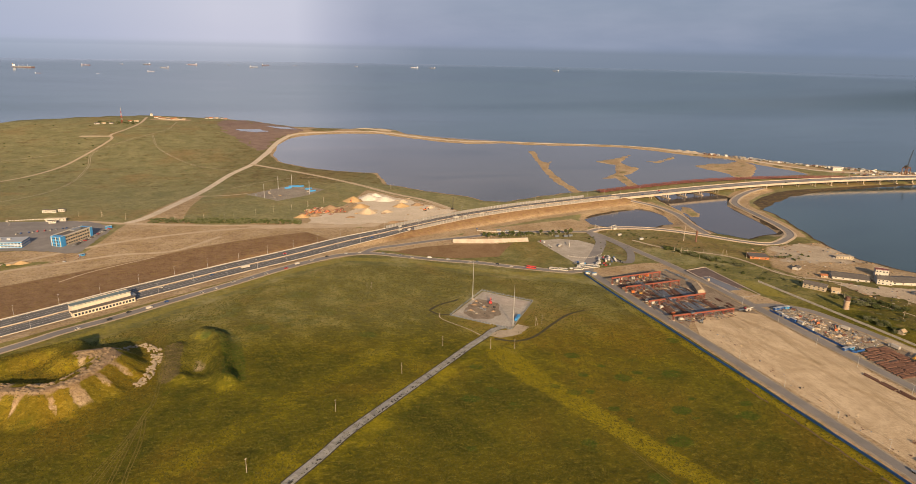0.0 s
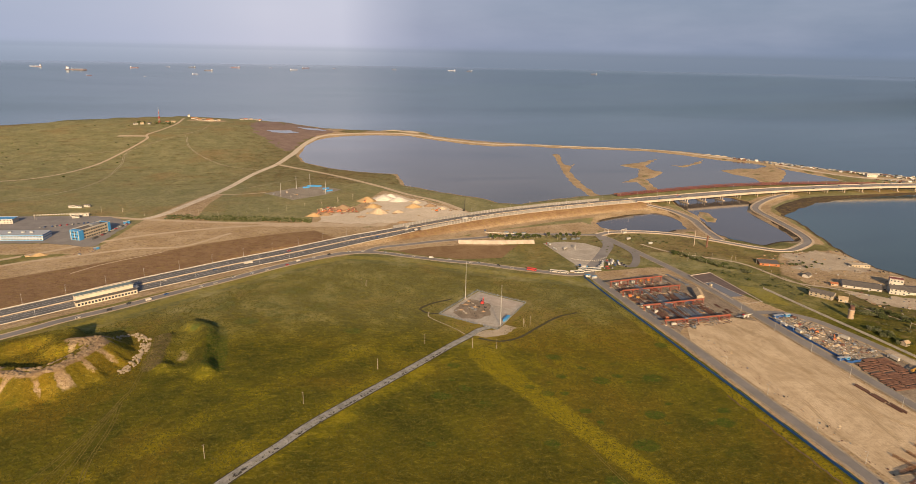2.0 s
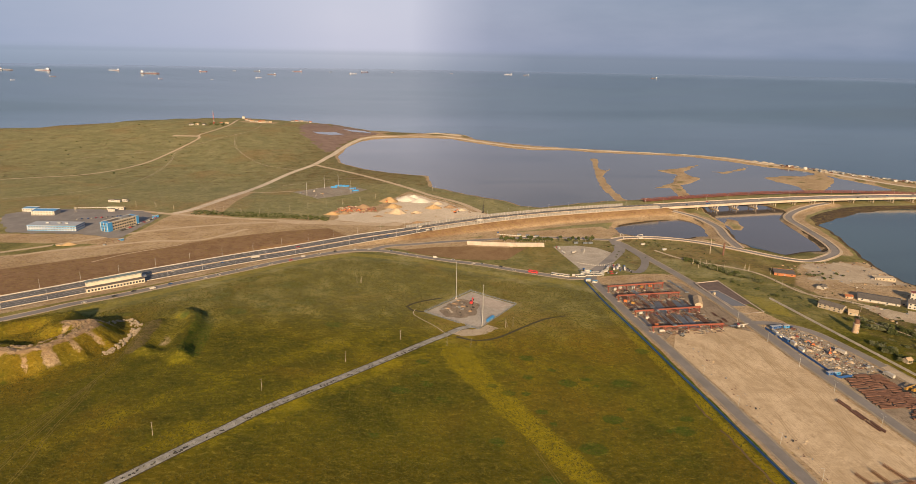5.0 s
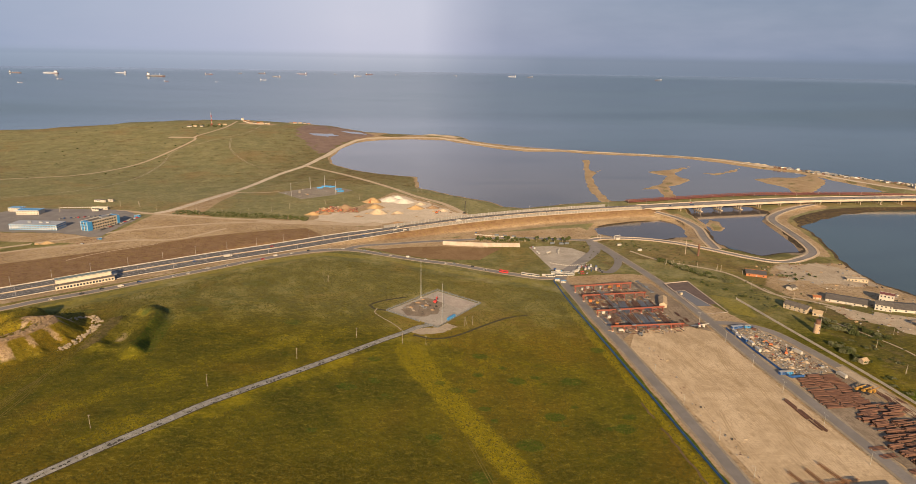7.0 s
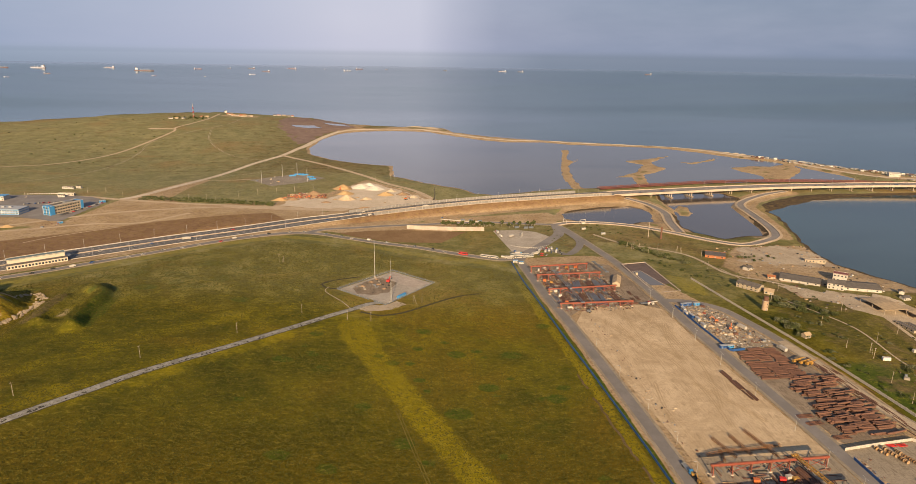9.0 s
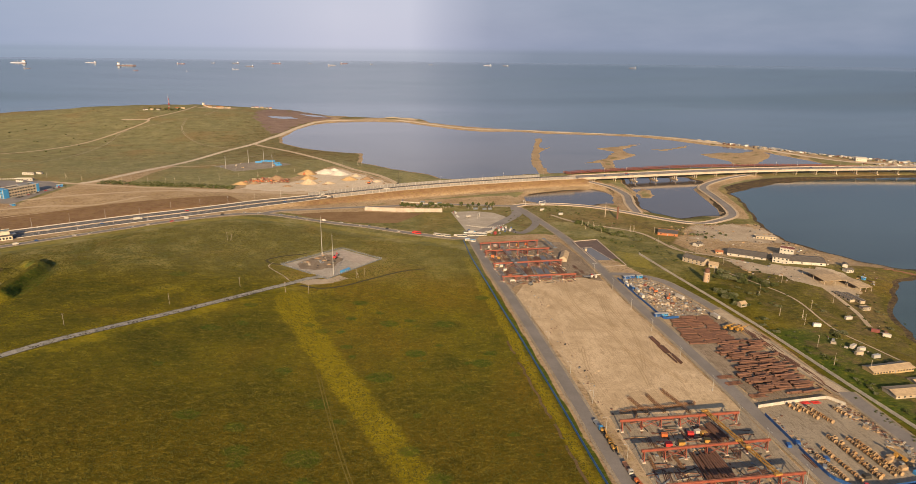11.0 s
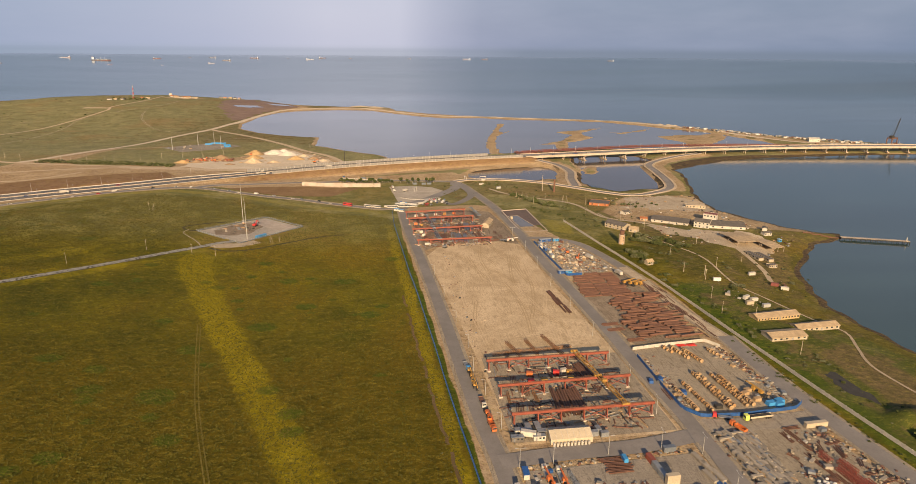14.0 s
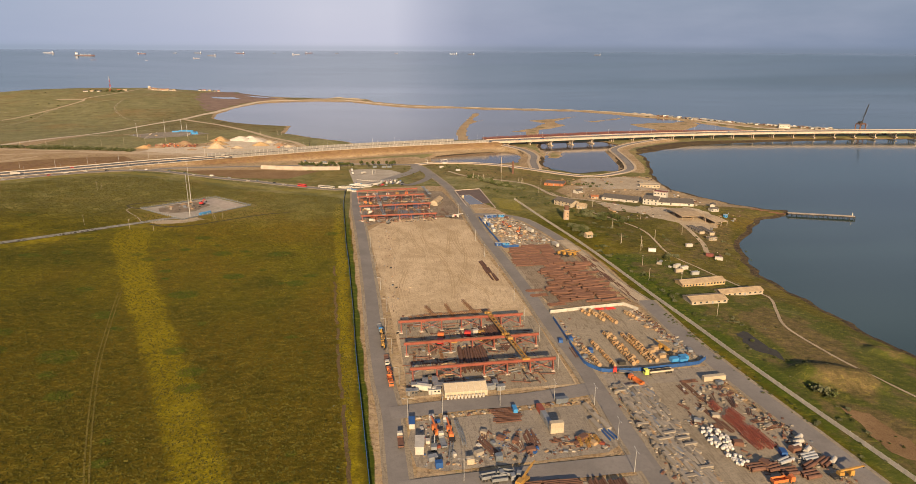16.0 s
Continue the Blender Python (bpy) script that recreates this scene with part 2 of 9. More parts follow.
def water_material(name, deep, ripple, rough, pale=1.5):
    n = Nodes(name)
    wide = n.noise(0.0022, 5, 0.6, n.scaled(n.pos(), (0.22, 1.0, 1.0)), 0.8)
    swirl = n.noise(0.005, 4, 0.5, n.scaled(n.pos(), (0.35, 1.0, 1.0)), 1.2)
    col = n.mix(n.rng(wide, 0.35, 0.65), deep, tuple(v * pale for v in deep))
    col = n.mix(n.math("MULTIPLY", n.rng(swirl, 0.5, 0.7), 0.5), col, tuple(v * 0.6 for v in deep))
    w = n.noise(0.12, 5, 0.65, n.scaled(n.pos(), (1.0, 2.2, 1.0)), 0.4)
    n.bump(w, ripple, 0.2)
    slick = n.math("ADD", n.math("MULTIPLY", wide, 0.6), n.math("MULTIPLY", swirl, 0.4))
    return n.done(col, n.rng(slick, 0.35, 0.65, rough * 0.8, rough * 1.2), 0, 0.75)


M_ground = ground_material()
M_sand = sand_material("sand_yard", (0.40, 0.295, 0.175), (0.58, 0.445, 0.285), (0.31, 0.225, 0.13))
M_dirt = sand_material("dirt_track", (0.45, 0.345, 0.225), (0.54, 0.42, 0.285), (0.35, 0.26, 0.165), False)
M_slab = sand_material("yard_concrete", (0.250, 0.212, 0.165), (0.325, 0.28, 0.22), (0.150, 0.125, 0.095))
M_slopedirt = sand_material("trodden_earth", (0.36, 0.285, 0.195), (0.49, 0.40, 0.285), (0.22, 0.170, 0.105), False)
M_fieldroad = plain("broken_concrete", (0.285, 0.268, 0.235), 0.9, 0.45, 0.2)
M_asphalt = plain("asphalt", (0.118, 0.112, 0.106), 0.9, 0.3, 0.06)
M_worn = plain("worn_asphalt", (0.205, 0.184, 0.165), 0.9, 0.25, 0.05)
M_sea = water_material("sea_water", (0.030, 0.052, 0.050), 0.06, 0.12)
M_lagoon = water_material("lagoon_water", (0.110, 0.100, 0.088), 0.08, 0.12)
M_pool = water_material("pool_water", (0.070, 0.060, 0.054), 0.05, 0.10)
M_conc = plain("concrete", (0.42, 0.345, 0.27), 0.85, 0.25, 0.15)
M_redsteel = plain("red_oxide_steel", (0.225, 0.058, 0.034), 0.6, 0.3, 0.4)
M_rust = plain("rusted_steel", (0.132, 0.064, 0.041), 0.85, 0.45, 0.5, each=0.85)
M_blue = plain("blue_sheet", (0.02, 0.08, 0.25), 0.5, 0.25, 0.3)
M_white = plain("white_paint", (0.45, 0.415, 0.36), 0.6, 0.2, 0.4)
M_line = plain("road_line", (0.56, 0.53, 0.49), 0.8, 0.2, 0.5)
M_padgrit = sand_material("pad_rubble", (0.33, 0.285, 0.225), (0.46, 0.405, 0.33), (0.20, 0.165, 0.125), False)
M_dirttrack = sand_material("faint_track", (0.135, 0.108, 0.022), (0.185, 0.145, 0.034), (0.09, 0.075, 0.015), False)
M_sandgrey = sand_material("dusty_yard", (0.262, 0.215, 0.152), (0.335, 0.28, 0.205), (0.165, 0.130, 0.090))
M_soilbrown = sand_material("brown_yard", (0.195, 0.150, 0.105), (0.30, 0.235, 0.165), (0.10, 0.075, 0.052))
M_ditch = plain("ditch_soil", (0.05, 0.040, 0.018), 1.0, 0.4, 0.3)
M_wet = plain("dark_soil", (0.035, 0.032, 0.028), 0.9, 0.4, 0.3)
M_graysteel = plain("grey_steel", (0.24, 0.25, 0.26), 0.5, 0.25, 0.4, 0.3)
M_galv = plain("galvanised_steel", (0.50, 0.49, 0.46), 0.45, 0.15, 0.4, 0.4)
M_dark = plain("dark_rubber", (0.025, 0.024, 0.023), 0.9, 0.3, 1.0)
M_glass = plain("dark_glass", (0.03, 0.04, 0.05), 0.12, 0.2, 0.5)
M_roofgrey = plain("asbestos_sheet_roof", (0.115, 0.100, 0.086), 0.9, 0.3, 0.3)
M_rooftan = plain("weathered_tan_roof", (0.42, 0.31, 0.185), 0.9, 0.3, 0.3)
M_rooforange = plain("orange_roof", (0.36, 0.13, 0.05), 0.8, 0.3, 0.3)
M_roofred = plain("dark_red_roof", (0.20, 0.06, 0.05), 0.8, 0.3, 0.3)
M_roofteal = plain("grey_teal_roof", (0.14, 0.19, 0.19), 0.7, 0.2, 0.2)
M_plaster = plain("pale_plaster", (0.38, 0.315, 0.23), 0.9, 0.3, 0.3)
M_brick = plain("tan_brick", (0.42, 0.30, 0.20), 0.9, 0.3, 0.5)
M_yellow = plain("yellow_paint", (0.36, 0.20, 0.045), 0.5, 0.25, 0.5)
M_orange = plain("orange_paint", (0.50, 0.14, 0.04), 0.5, 0.25, 0.5)
M_red = plain("red_paint", (0.52, 0.035, 0.03), 0.5, 0.25, 0.5)
M_skyblue = plain("bright_blue_panel", (0.05, 0.24, 0.50), 0.4, 0.15, 0.2)
M_steelblue = plain("blue_grey_steel", (0.165, 0.185, 0.21), 0.45, 0.25, 0.3, 0.3)
M_wood = plain("raw_wood", (0.37, 0.25, 0.135), 0.85, 0.35, 0.8)
M_pole = plain("weathered_timber", (0.40, 0.34, 0.26), 0.9, 0.3, 0.8)
M_slabs = plain("precast_concrete", (0.255, 0.22, 0.175), 0.9, 0.4, 0.5, each=0.85)
M_rock = plain("limestone_rock", (0.25, 0.195, 0.13), 0.95, 0.45, 0.6, each=0.7)
M_bag = plain("white_bag", (0.60, 0.57, 0.52), 0.8, 0.2, 0.8)
M_barrier = plain("noise_panel", (0.235, 0.222, 0.21), 0.7, 0.2, 0.2)
M_gravel = sand_material("pale_gravel", (0.44, 0.355, 0.25), (0.53, 0.43, 0.31), (0.33, 0.26, 0.175), False)
M_limestone = sand_material("crushed_limestone", (0.58, 0.52, 0.43), (0.68, 0.62, 0.52), (0.44, 0.38, 0.30), False)
M_ochre = sand_material("ochre_sand", (0.38, 0.25, 0.12), (0.46, 0.32, 0.165), (0.26, 0.165, 0.075), False)
M_brownsoil = sand_material("brown_spoil", (0.26, 0.17, 0.10), (0.33, 0.23, 0.14), (0.2, 0.13, 0.08), False)
M_tent = plain("cream_canvas", (0.42, 0.35, 0.25), 0.8, 0.15, 0.2)
M_crane = plain("pale_boom", (0.22, 0.11, 0.045), 0.5, 0.25, 0.5)


def leaf_material(name, a, b):
    n = Nodes(name)
    col = n.mix(n.rng(n.noise(0.5, 3), 0.3, 0.7), a, b)
    col = n.mix(n.math("MULTIPLY", n.island(), 0.5), col, tuple(v * 0.45 for v in a))
    col = n.mix(n.math("MULTIPLY", n.random(), 0.4), col, (0.10, 0.10, 0.035))
    return n.done(col, 0.9, 0, 0.2)


M_leaf = leaf_material("scrub_leaves", (0.045, 0.062, 0.020), (0.085, 0.10, 0.03))
M_leafgrey = leaf_material("grey_green_leaves", (0.11, 0.12, 0.065), (0.18, 0.18, 0.10))
M_woundcable = plain("wound_cable", (0.11, 0.07, 0.042), 0.8, 0.4, 1.5)
M_ochredrum = plain("orange_stained_wood", (0.33, 0.195, 0.085), 0.8, 0.35, 0.9)
M_limecab = plain("lime_paint", (0.55, 0.60, 0.12), 0.5, 0.15, 0.5)
M_liner = plain("basin_lining", (0.115, 0.08, 0.065), 0.8, 0.25, 0.2)
M_cream = plain("cream_render", (0.54, 0.465, 0.36), 0.8, 0.12, 0.1)
M_barnwall = plain("tan_render", (0.42, 0.30, 0.15), 0.9, 0.2, 0.3)
M_palefence = plain("pale_fence_concrete", (0.50, 0.45, 0.38), 0.85, 0.2, 0.4)
M_ochrebank = sand_material("limestone_bank", (0.20, 0.138, 0.078), (0.27, 0.195, 0.12), (0.12, 0.085, 0.045), False)
M_brownfield = sand_material("ploughed_earth", (0.19, 0.115, 0.055), (0.25, 0.16, 0.08), (0.14, 0.08, 0.04), False)
M_palesand = sand_material("pale_sand_track", (0.52, 0.425, 0.305), (0.63, 0.525, 0.39), (0.40, 0.32, 0.215), False)
M_furrow = sand_material("turned_earth", (0.12, 0.080, 0.040), (0.17, 0.115, 0.06), (0.07, 0.05, 0.02), False)
M_marsh = sand_material("salt_marsh", (0.19, 0.125, 0.105), (0.27, 0.195, 0.145), (0.125, 0.09, 0.075), False)
M_tempred = plain("dull_red_steel", (0.125, 0.040, 0.034), 0.7, 0.3, 0.3)

# ---- helpers for meshes ----


class MB:
    """Gathers verts and faces of one mesh."""

    def __init__(self):
        self.v, self.f = [], []

    def quad(self, *pts):
        i = len(self.v)
        self.v += [tuple(p) for p in pts]
        self.f.append(tuple(range(i, i + len(pts))))
        return self

    def box(self, c, s, yaw=0.0, taper=1.0):
        """Box on its centre c with full sizes s, turned by yaw degrees; taper shrinks the top."""
        i, ca, sa = len(self.v), math.cos(radians(yaw)), math.sin(radians(yaw))
        for dz in (-1, 1):
            k = taper if dz > 0 else 1
            for dx, dy in ((-1, -1), (1, -1), (1, 1), (-1, 1)):
                x, y = dx * s[0] / 2 * k, dy * s[1] / 2 * k
                self.v.append((c[0] + x * ca - y * sa, c[1] + x * sa + y * ca, c[2] + dz * s[2] / 2))
        self.f += [tuple(i + k for k in q) for q in ((3, 2, 1, 0), (4, 5, 6, 7), (0, 1, 5, 4), (1, 2, 6, 5), (2, 3, 7, 6), (3, 0, 4, 7))]
        return self

    def bar(self, a, b, w, h=None):
        """Square bar from a to b."""
        a, b, h = Vector(a), Vector(b), h or w
        d = (b - a).normalized()
        s = d.cross(Vector((0, 0, 1)))
        s = s.normalized() if s.length > 1e-4 else Vector((1, 0, 0))
        u = s.cross(d)
        i = len(self.v)
        for p in (a, b):
            for q, r in ((-1, -1), (1, -1), (1, 1), (-1, 1)):
                self.v.append(tuple(p + s * q * w / 2 + u * r * h / 2))
        self.f += [tuple(i + k for k in q) for q in ((0, 1, 2, 3), (7, 6, 5, 4), (0, 4, 5, 1), (1, 5, 6, 2), (2, 6, 7, 3), (3, 7, 4, 0))]
        return self

    def tube(self, a, b, r0, r1=None, n=10, cap=True):
        a, b, r1 = Vector(a), Vector(b), r0 if r1 is None else r1
        d = (b - a).normalized()
        s = d.cross(Vector((0, 0, 1)) if abs(d.z) < 0.95 else Vector((1, 0, 0))).normalized()
        u = s.cross(d)
        i = len(self.v)
        for p, r in ((a, r0), (b, r1)):
            for k in range(n):
                t = math.tau * k / n
                self.v.append(tuple(p + (s * math.cos(t) + u * math.sin(t)) * r))
        for k in range(n):
            j = (k + 1) % n
            self.f.append((i + j, i + k, i + n + k, i + n + j))
        if cap:
            self.f += [tuple(range(i, i + n)), tuple(range(i + 2 * n - 1, i + n - 1, -1))]
        return self

    def prism(self, pts, z0, z1):
        """Upright prism over a flat outline (anticlockwise)."""
        i, n = len(self.v), len(pts)
        self.v += [(x, y, z0) for x, y in pts] + [(x, y, z1) for x, y in pts]
        self.f += [tuple(range(i + n - 1, i - 1, -1)), tuple(range(i + n, i + 2 * n))]
        self.f += [(i + k, i + (k + 1) % n, i + n + (k + 1) % n, i + n + k) for k in range(n)]
        return self

    def gable(self, c, s, rise, yaw=0.0, over=0.4, thick=0.3):
        """Pitched roof slab; the ridge runs along the local x; c is the middle at the eaves."""
        ca, sa = math.cos(radians(yaw)), math.sin(radians(yaw))
        L, W = s[0] / 2 + over, s[1] / 2 + over
        prof = [(-W, 0), (0, rise), (W, 0), (W, -thick), (0, rise - thick), (-W, -thick)]
        i = len(self.v)
        for x in (-L, L):
            for y, z in prof:
                self.v.append((c[0] + x * ca - y * sa, c[1] + x * sa + y * ca, c[2] + z))
        for k in range(6):
            j = (k + 1) % 6
            self.f.append((i + j, i + k, i + 6 + k, i + 6 + j))
        self.f += [(i, i + 1, i + 4, i + 5), (i + 1, i + 2, i + 3, i + 4), (i + 11, i + 10, i + 7, i + 6), (i + 10, i + 9, i + 8, i + 7)]
        return self

    def mesh(self, name, mat):
        me = bpy.data.meshes.new(name)
        me.from_pydata(self.v, [], self.f)
        if mat:
            me.materials.append(mat)
        me.update()
        return me


def thing(name, label, category, group="", kind="", at=(0, 0, 0), yaw=0.0, mb=None, mat=None):
    """A top-level thing: an Empty at its base, or one mesh."""
    ob = new(name, mb.mesh(name, mat) if mb else None)
    ob.location, ob.rotation_euler = at, (0, 0, radians(yaw))
    return tagged(ob, label, category, group, kind)


def part(name, mb, mat, parent, label=""):
    ob = new(name, mb if isinstance(mb, bpy.types.Mesh) else mb.mesh(name, mat))
    ob.parent = parent
    return tagged(ob, label)


# ---- lie of the land ----


def S(a, b, x):
    t = np.clip((x - a) / (b - a), 0, 1)
    return t * t * (3 - 2 * t)


def seg_dist(pts, X, Y, closed=False):
    """Distance to a line of points, and how far along it (in points) the nearest place lies."""
    best, along = np.full(X.shape, 1e9), np.zeros(X.shape)
    n = len(pts)
    for i in range(n if closed else n - 1):
        (ax, ay), (bx, by) = pts[i][:2], pts[(i + 1) % n][:2]
        dx, dy = bx - ax, by - ay
        t = np.clip(((X - ax) * dx + (Y - ay) * dy) / (dx * dx + dy * dy + 1e-9), 0, 1)
        d = np.hypot(X - ax - t * dx, Y - ay - t * dy)
        m = d < best
        best, along = np.where(m, d, best), np.where(m, i + t, along)
    return best, along


def inside(pts, X, Y):
    res = np.zeros(X.shape, bool)
    n = len(pts)
    for i in range(n):
        (ax, ay), (bx, by) = pts[i], pts[(i + 1) % n]
        hit = ((ay > Y) != (by > Y)) & (X < (bx - ax) * (Y - ay) / (by - ay + 1e-12) + ax)
        res ^= hit
    return res


def sdist(pts, X, Y):
    """Signed distance to an outline, positive inside."""
    d = seg_dist(pts, X, Y, True)[0]
    return np.where(inside(pts, X, Y), d, -d)


COAST_EAST = [(760, -700), (705, 60), (692, 213), (686, 289), (681, 356), (688, 384), (697, 412), (721, 449), (748, 483), (785, 518), (822, 534), (829, 551), (806, 564), (783, 586), (766, 624), (748, 669), (752, 712), (762, 757), (789, 830), (812, 905), (815, 938), (888, 990), (951, 1025), (1040, 1050), (1127, 1062), (1214, 1070), (1336, 1078), (2600, 1060)]
SPIT_SEA = [(2600, 1165), (1459, 1197), (1391, 1245), (1302, 1298), (1242, 1347), (1199, 1424), (1146, 1497), (1090, 1575), (1029, 1658), (929, 1715), (784, 1766), (687, 1801), (557, 1851), (464, 1911), (366, 2016), (338, 2137), (246, 2176), (205, 2150), (104, 2190), (20, 2228), (-117, 2406)]
HEADLAND = [(-218, 2425), (-330, 2450), (-430, 2470), (-520, 2420), (-680, 2310), (-820, 2260), (-1150, 2160), (-1800, 2040), (-3600, 1850), (-3600, -700)]
LAGOON_N = [(-34, 1652), (-26, 1798), (-4, 1908), (34, 1992), (122, 2037), (195, 2045), (283, 2023), (357, 1922), (443, 1826), (502, 1785), (609, 1785), (674, 1743), (830, 1703), (924, 1670), (993, 1597), (1046, 1509), (1114, 1453), (1138, 1370), (1160, 1293), (1174, 1224)]
LAGOON_S = [(1060, 1205), (850, 1185), (721, 1170), (641, 1152), (557, 1132), (508, 1124), (437, 1099), (377, 1076), (341, 1086), (320, 1128), (269, 1172), (226, 1216), (192, 1255), (186, 1334), (186, 1380), (131, 1402), (59, 1447), (16, 1497), (-17, 1548)]
POOL_A = [(464, 931), (509, 958), (549, 972), (604, 985), (618, 990), (609, 921), (595, 878), (556, 871), (504, 880), (482, 884), (460, 902)]
POOL_B = [(664, 985), (676, 1075), (800, 1085), (812, 1045), (797, 1006), (774, 950), (760, 894), (742, 830), (738, 803), (687, 790), (663, 785), (634, 816), (625, 846), (640, 893)]
ISLES = [
    [(631, 1629), (655, 1647), (607, 1483), (613, 1440), (647, 1504), (588, 1388), (573, 1311), (556, 1223), (554, 1120), (535, 1120), (537, 1225), (560, 1348), (602, 1510)],
    [(736, 1449), (807, 1483), (888, 1538), (804, 1440), (793, 1384), (807, 1358), (761, 1298), (723, 1275), (690, 1150), (668, 1150), (690, 1247), (654, 1245), (720, 1304), (772, 1402)],
    [(870, 1440), (904, 1435), (985, 1497), (1008, 1514), (967, 1463), (890, 1412)],
    [(660, 948), (679, 987), (690, 972), (682, 933), (666, 915), (656, 920)],
    [(960, 1361), (1022, 1385), (1068, 1379), (1118, 1407), (1130, 1350), (1060, 1270), (990, 1190), (962, 1200), (984, 1266), (965, 1305)],
]
# the main road: x, y, height
HIGHWAY = [(-900, 160, 30), (-560, 375, 28), (-250, 593, 24.5), (-169, 654, 23.5), (-121, 689, 22.5), (-65, 728, 21.5), (-1, 770, 20), (74, 824, 18), (117, 853, 16.5), (162, 884, 15), (221, 919, 13.8), (286, 951, 13), (378, 984, 12.6), (504, 1018, 12.2), (575, 1033, 12)]
LOOP_EAST = [(925, 1078, 6), (870, 1052, 5), (814, 1012, 3.6), (782, 970, 3.5), (770, 907, 3.5), (756, 833, 3.4), (738, 785, 3.4), (703, 757, 3.4), (668, 744, 3.4), (635, 763, 3.5), (595, 805, 3.6), (555, 839, 3.8), (509, 858, 4), (460, 862, 4), (436, 852, 4)]
LOOP_WEST = [(592, 1024, 7), (604, 1009, 6), (624, 975, 4.5), (629, 919, 3.8), (615, 862, 3.6), (606, 806, 3.6)]


CREST = [(-240, 446), (-205, 440), (-183, 437), (-165, 431), (-150, 439), (-138, 459), (-132, 479), (-139, 491), (-158, 490)]
BERM_E = [(-78, 536), (-64, 525), (-60, 503), (-60, 479), (-57, 458), (-50, 438)]
BERM_W = [(-95, 515), (-90, 470), (-84, 452)]
LIP = [(-84, 452), (-74, 450), (-60, 446), (-50, 438)]


def height(X, Y):
    h = 3 + 5.7 * S(800, 450, Y)
    h = h + 19 * S(320, -80, X) * S(1550, 850, Y)
    h = h + 27 * np.exp(-((X + 560) / 420) ** 2 - ((Y - 2150) / 430) ** 2)
    h = h + 9 * np.exp(-((X + 20) / 140) ** 2 - ((Y - 330) / 150) ** 2)
    # rolling
    h = h + 1.2 * np.sin(X * 0.013 + 1) * np.sin(Y * 0.011) * S(330, 200, X) + 3 * np.sin(X * 0.006) * np.sin(Y * 0.005 + 2) * S(1000, 1300, Y) * S(0, -150, X)
    # the two grassed-over earth mounds with their hollows
    rim = seg_dist(CREST, X, Y)
    gully = 1 + (0.13 * np.sin(rim[1] * 6.3) + 0.07 * np.sin(rim[1] * 14.0 + 1)) * S(3, 12, rim[0])
    bowl = sdist(CREST + [(-165, 522), (-205, 500), (-240, 480)], X, Y)
    h = h + np.maximum(14 * S(25, 1, rim[0] * gully), 13.2 * S(-10, 2, bowl) - 6.5 * S(9, 24, bowl))
    h = h + 6.0 * S(11, 2, seg_dist(BERM_E, X, Y)[0]) + 3.0 * S(12, 1, seg_dist(BERM_W, X, Y)[0])
    h = h + 1.6 * S(8, 1, seg_dist(LIP, X, Y)[0])
    # shores
    d = np.minimum(sdist(COAST_EAST + SPIT_SEA + HEADLAND, X, Y), np.minimum(-sdist(LAGOON_N + LAGOON_S, X, Y), np.minimum(-sdist(POOL_A, X, Y), -sdist(POOL_B, X, Y))))
    isle = np.max([sdist(p, X, Y) for p in ISLES], axis=0)
    d = np.where(isle > d, np.minimum(isle, 6), d)
    d = d + 3.0 * np.sin(X * 0.09 + 2 * np.sin(Y * 0.05)) * np.sin(Y * 0.08 + 1) * S(-40, 0, -np.abs(d))
    steep = 0.10 + 0.9 * S(2050, 2250, Y) * S(-100, -200, X)
    h = np.where(d > 0, np.minimum(h, 0.25 + d * steep + 0.8 * S(0, 25, d)), np.maximum(-2.5, d * 0.12))
    # the road's cutting and its bank
    r, along = seg_dist(HIGHWAY, X, Y)
    zr = np.interp(along, range(len(HIGHWAY)), [p[2] for p in HIGHWAY]) - 0.35
    half = np.interp(along, range(len(HIGHWAY)), [22 if p[0] < 100 else 17.5 for p in HIGHWAY])
    h = np.where(h < zr, np.maximum(h, zr - np.maximum(0, r - half) * 0.55), np.minimum(h, zr + np.maximum(0, r - half) * 0.35))
    for line in (LOOP_EAST, LOOP_WEST):
        q, along = seg_dist(line, X, Y)
        zq = np.interp(along, range(len(line)), [p[2] for p in line]) - 0.3
        h = np.maximum(h, np.where(q < 30, zq - np.maximum(0, q - 8) * 0.45, -9))
    # grassy knoll and bank on the east slope
    h = h + 5.4 * S(15, 2, seg_dist([(606, 184), (628, 178)], X, Y)[0]) + 3.2 * S(9, 1, seg_dist([(670, 215), (682, 209)], X, Y)[0]) * S(0, 12, d)
    return h, d, r


def axis(lo, a, b, hi, fine):
    out, x, step = [], a, fine
    while x < b:
        out.append(x)
        x += fine
    right = []
    while x < hi:
        right.append(x)
        step *= 1.045
        x += step
    left, x, step = [], a, fine
    while x > lo:
        step *= 1.045
        x -= step
        left.append(x)
    return np.array(left[::-1] + out + right)


GX, GY = axis(-3500, -320, 860, 2500, 3.2), axis(-650, 60, 1130, 2600, 3.2)
XX, YY = np.meshgrid(GX, GY)
ZZ, SHORE, ROADD = height(XX, YY)


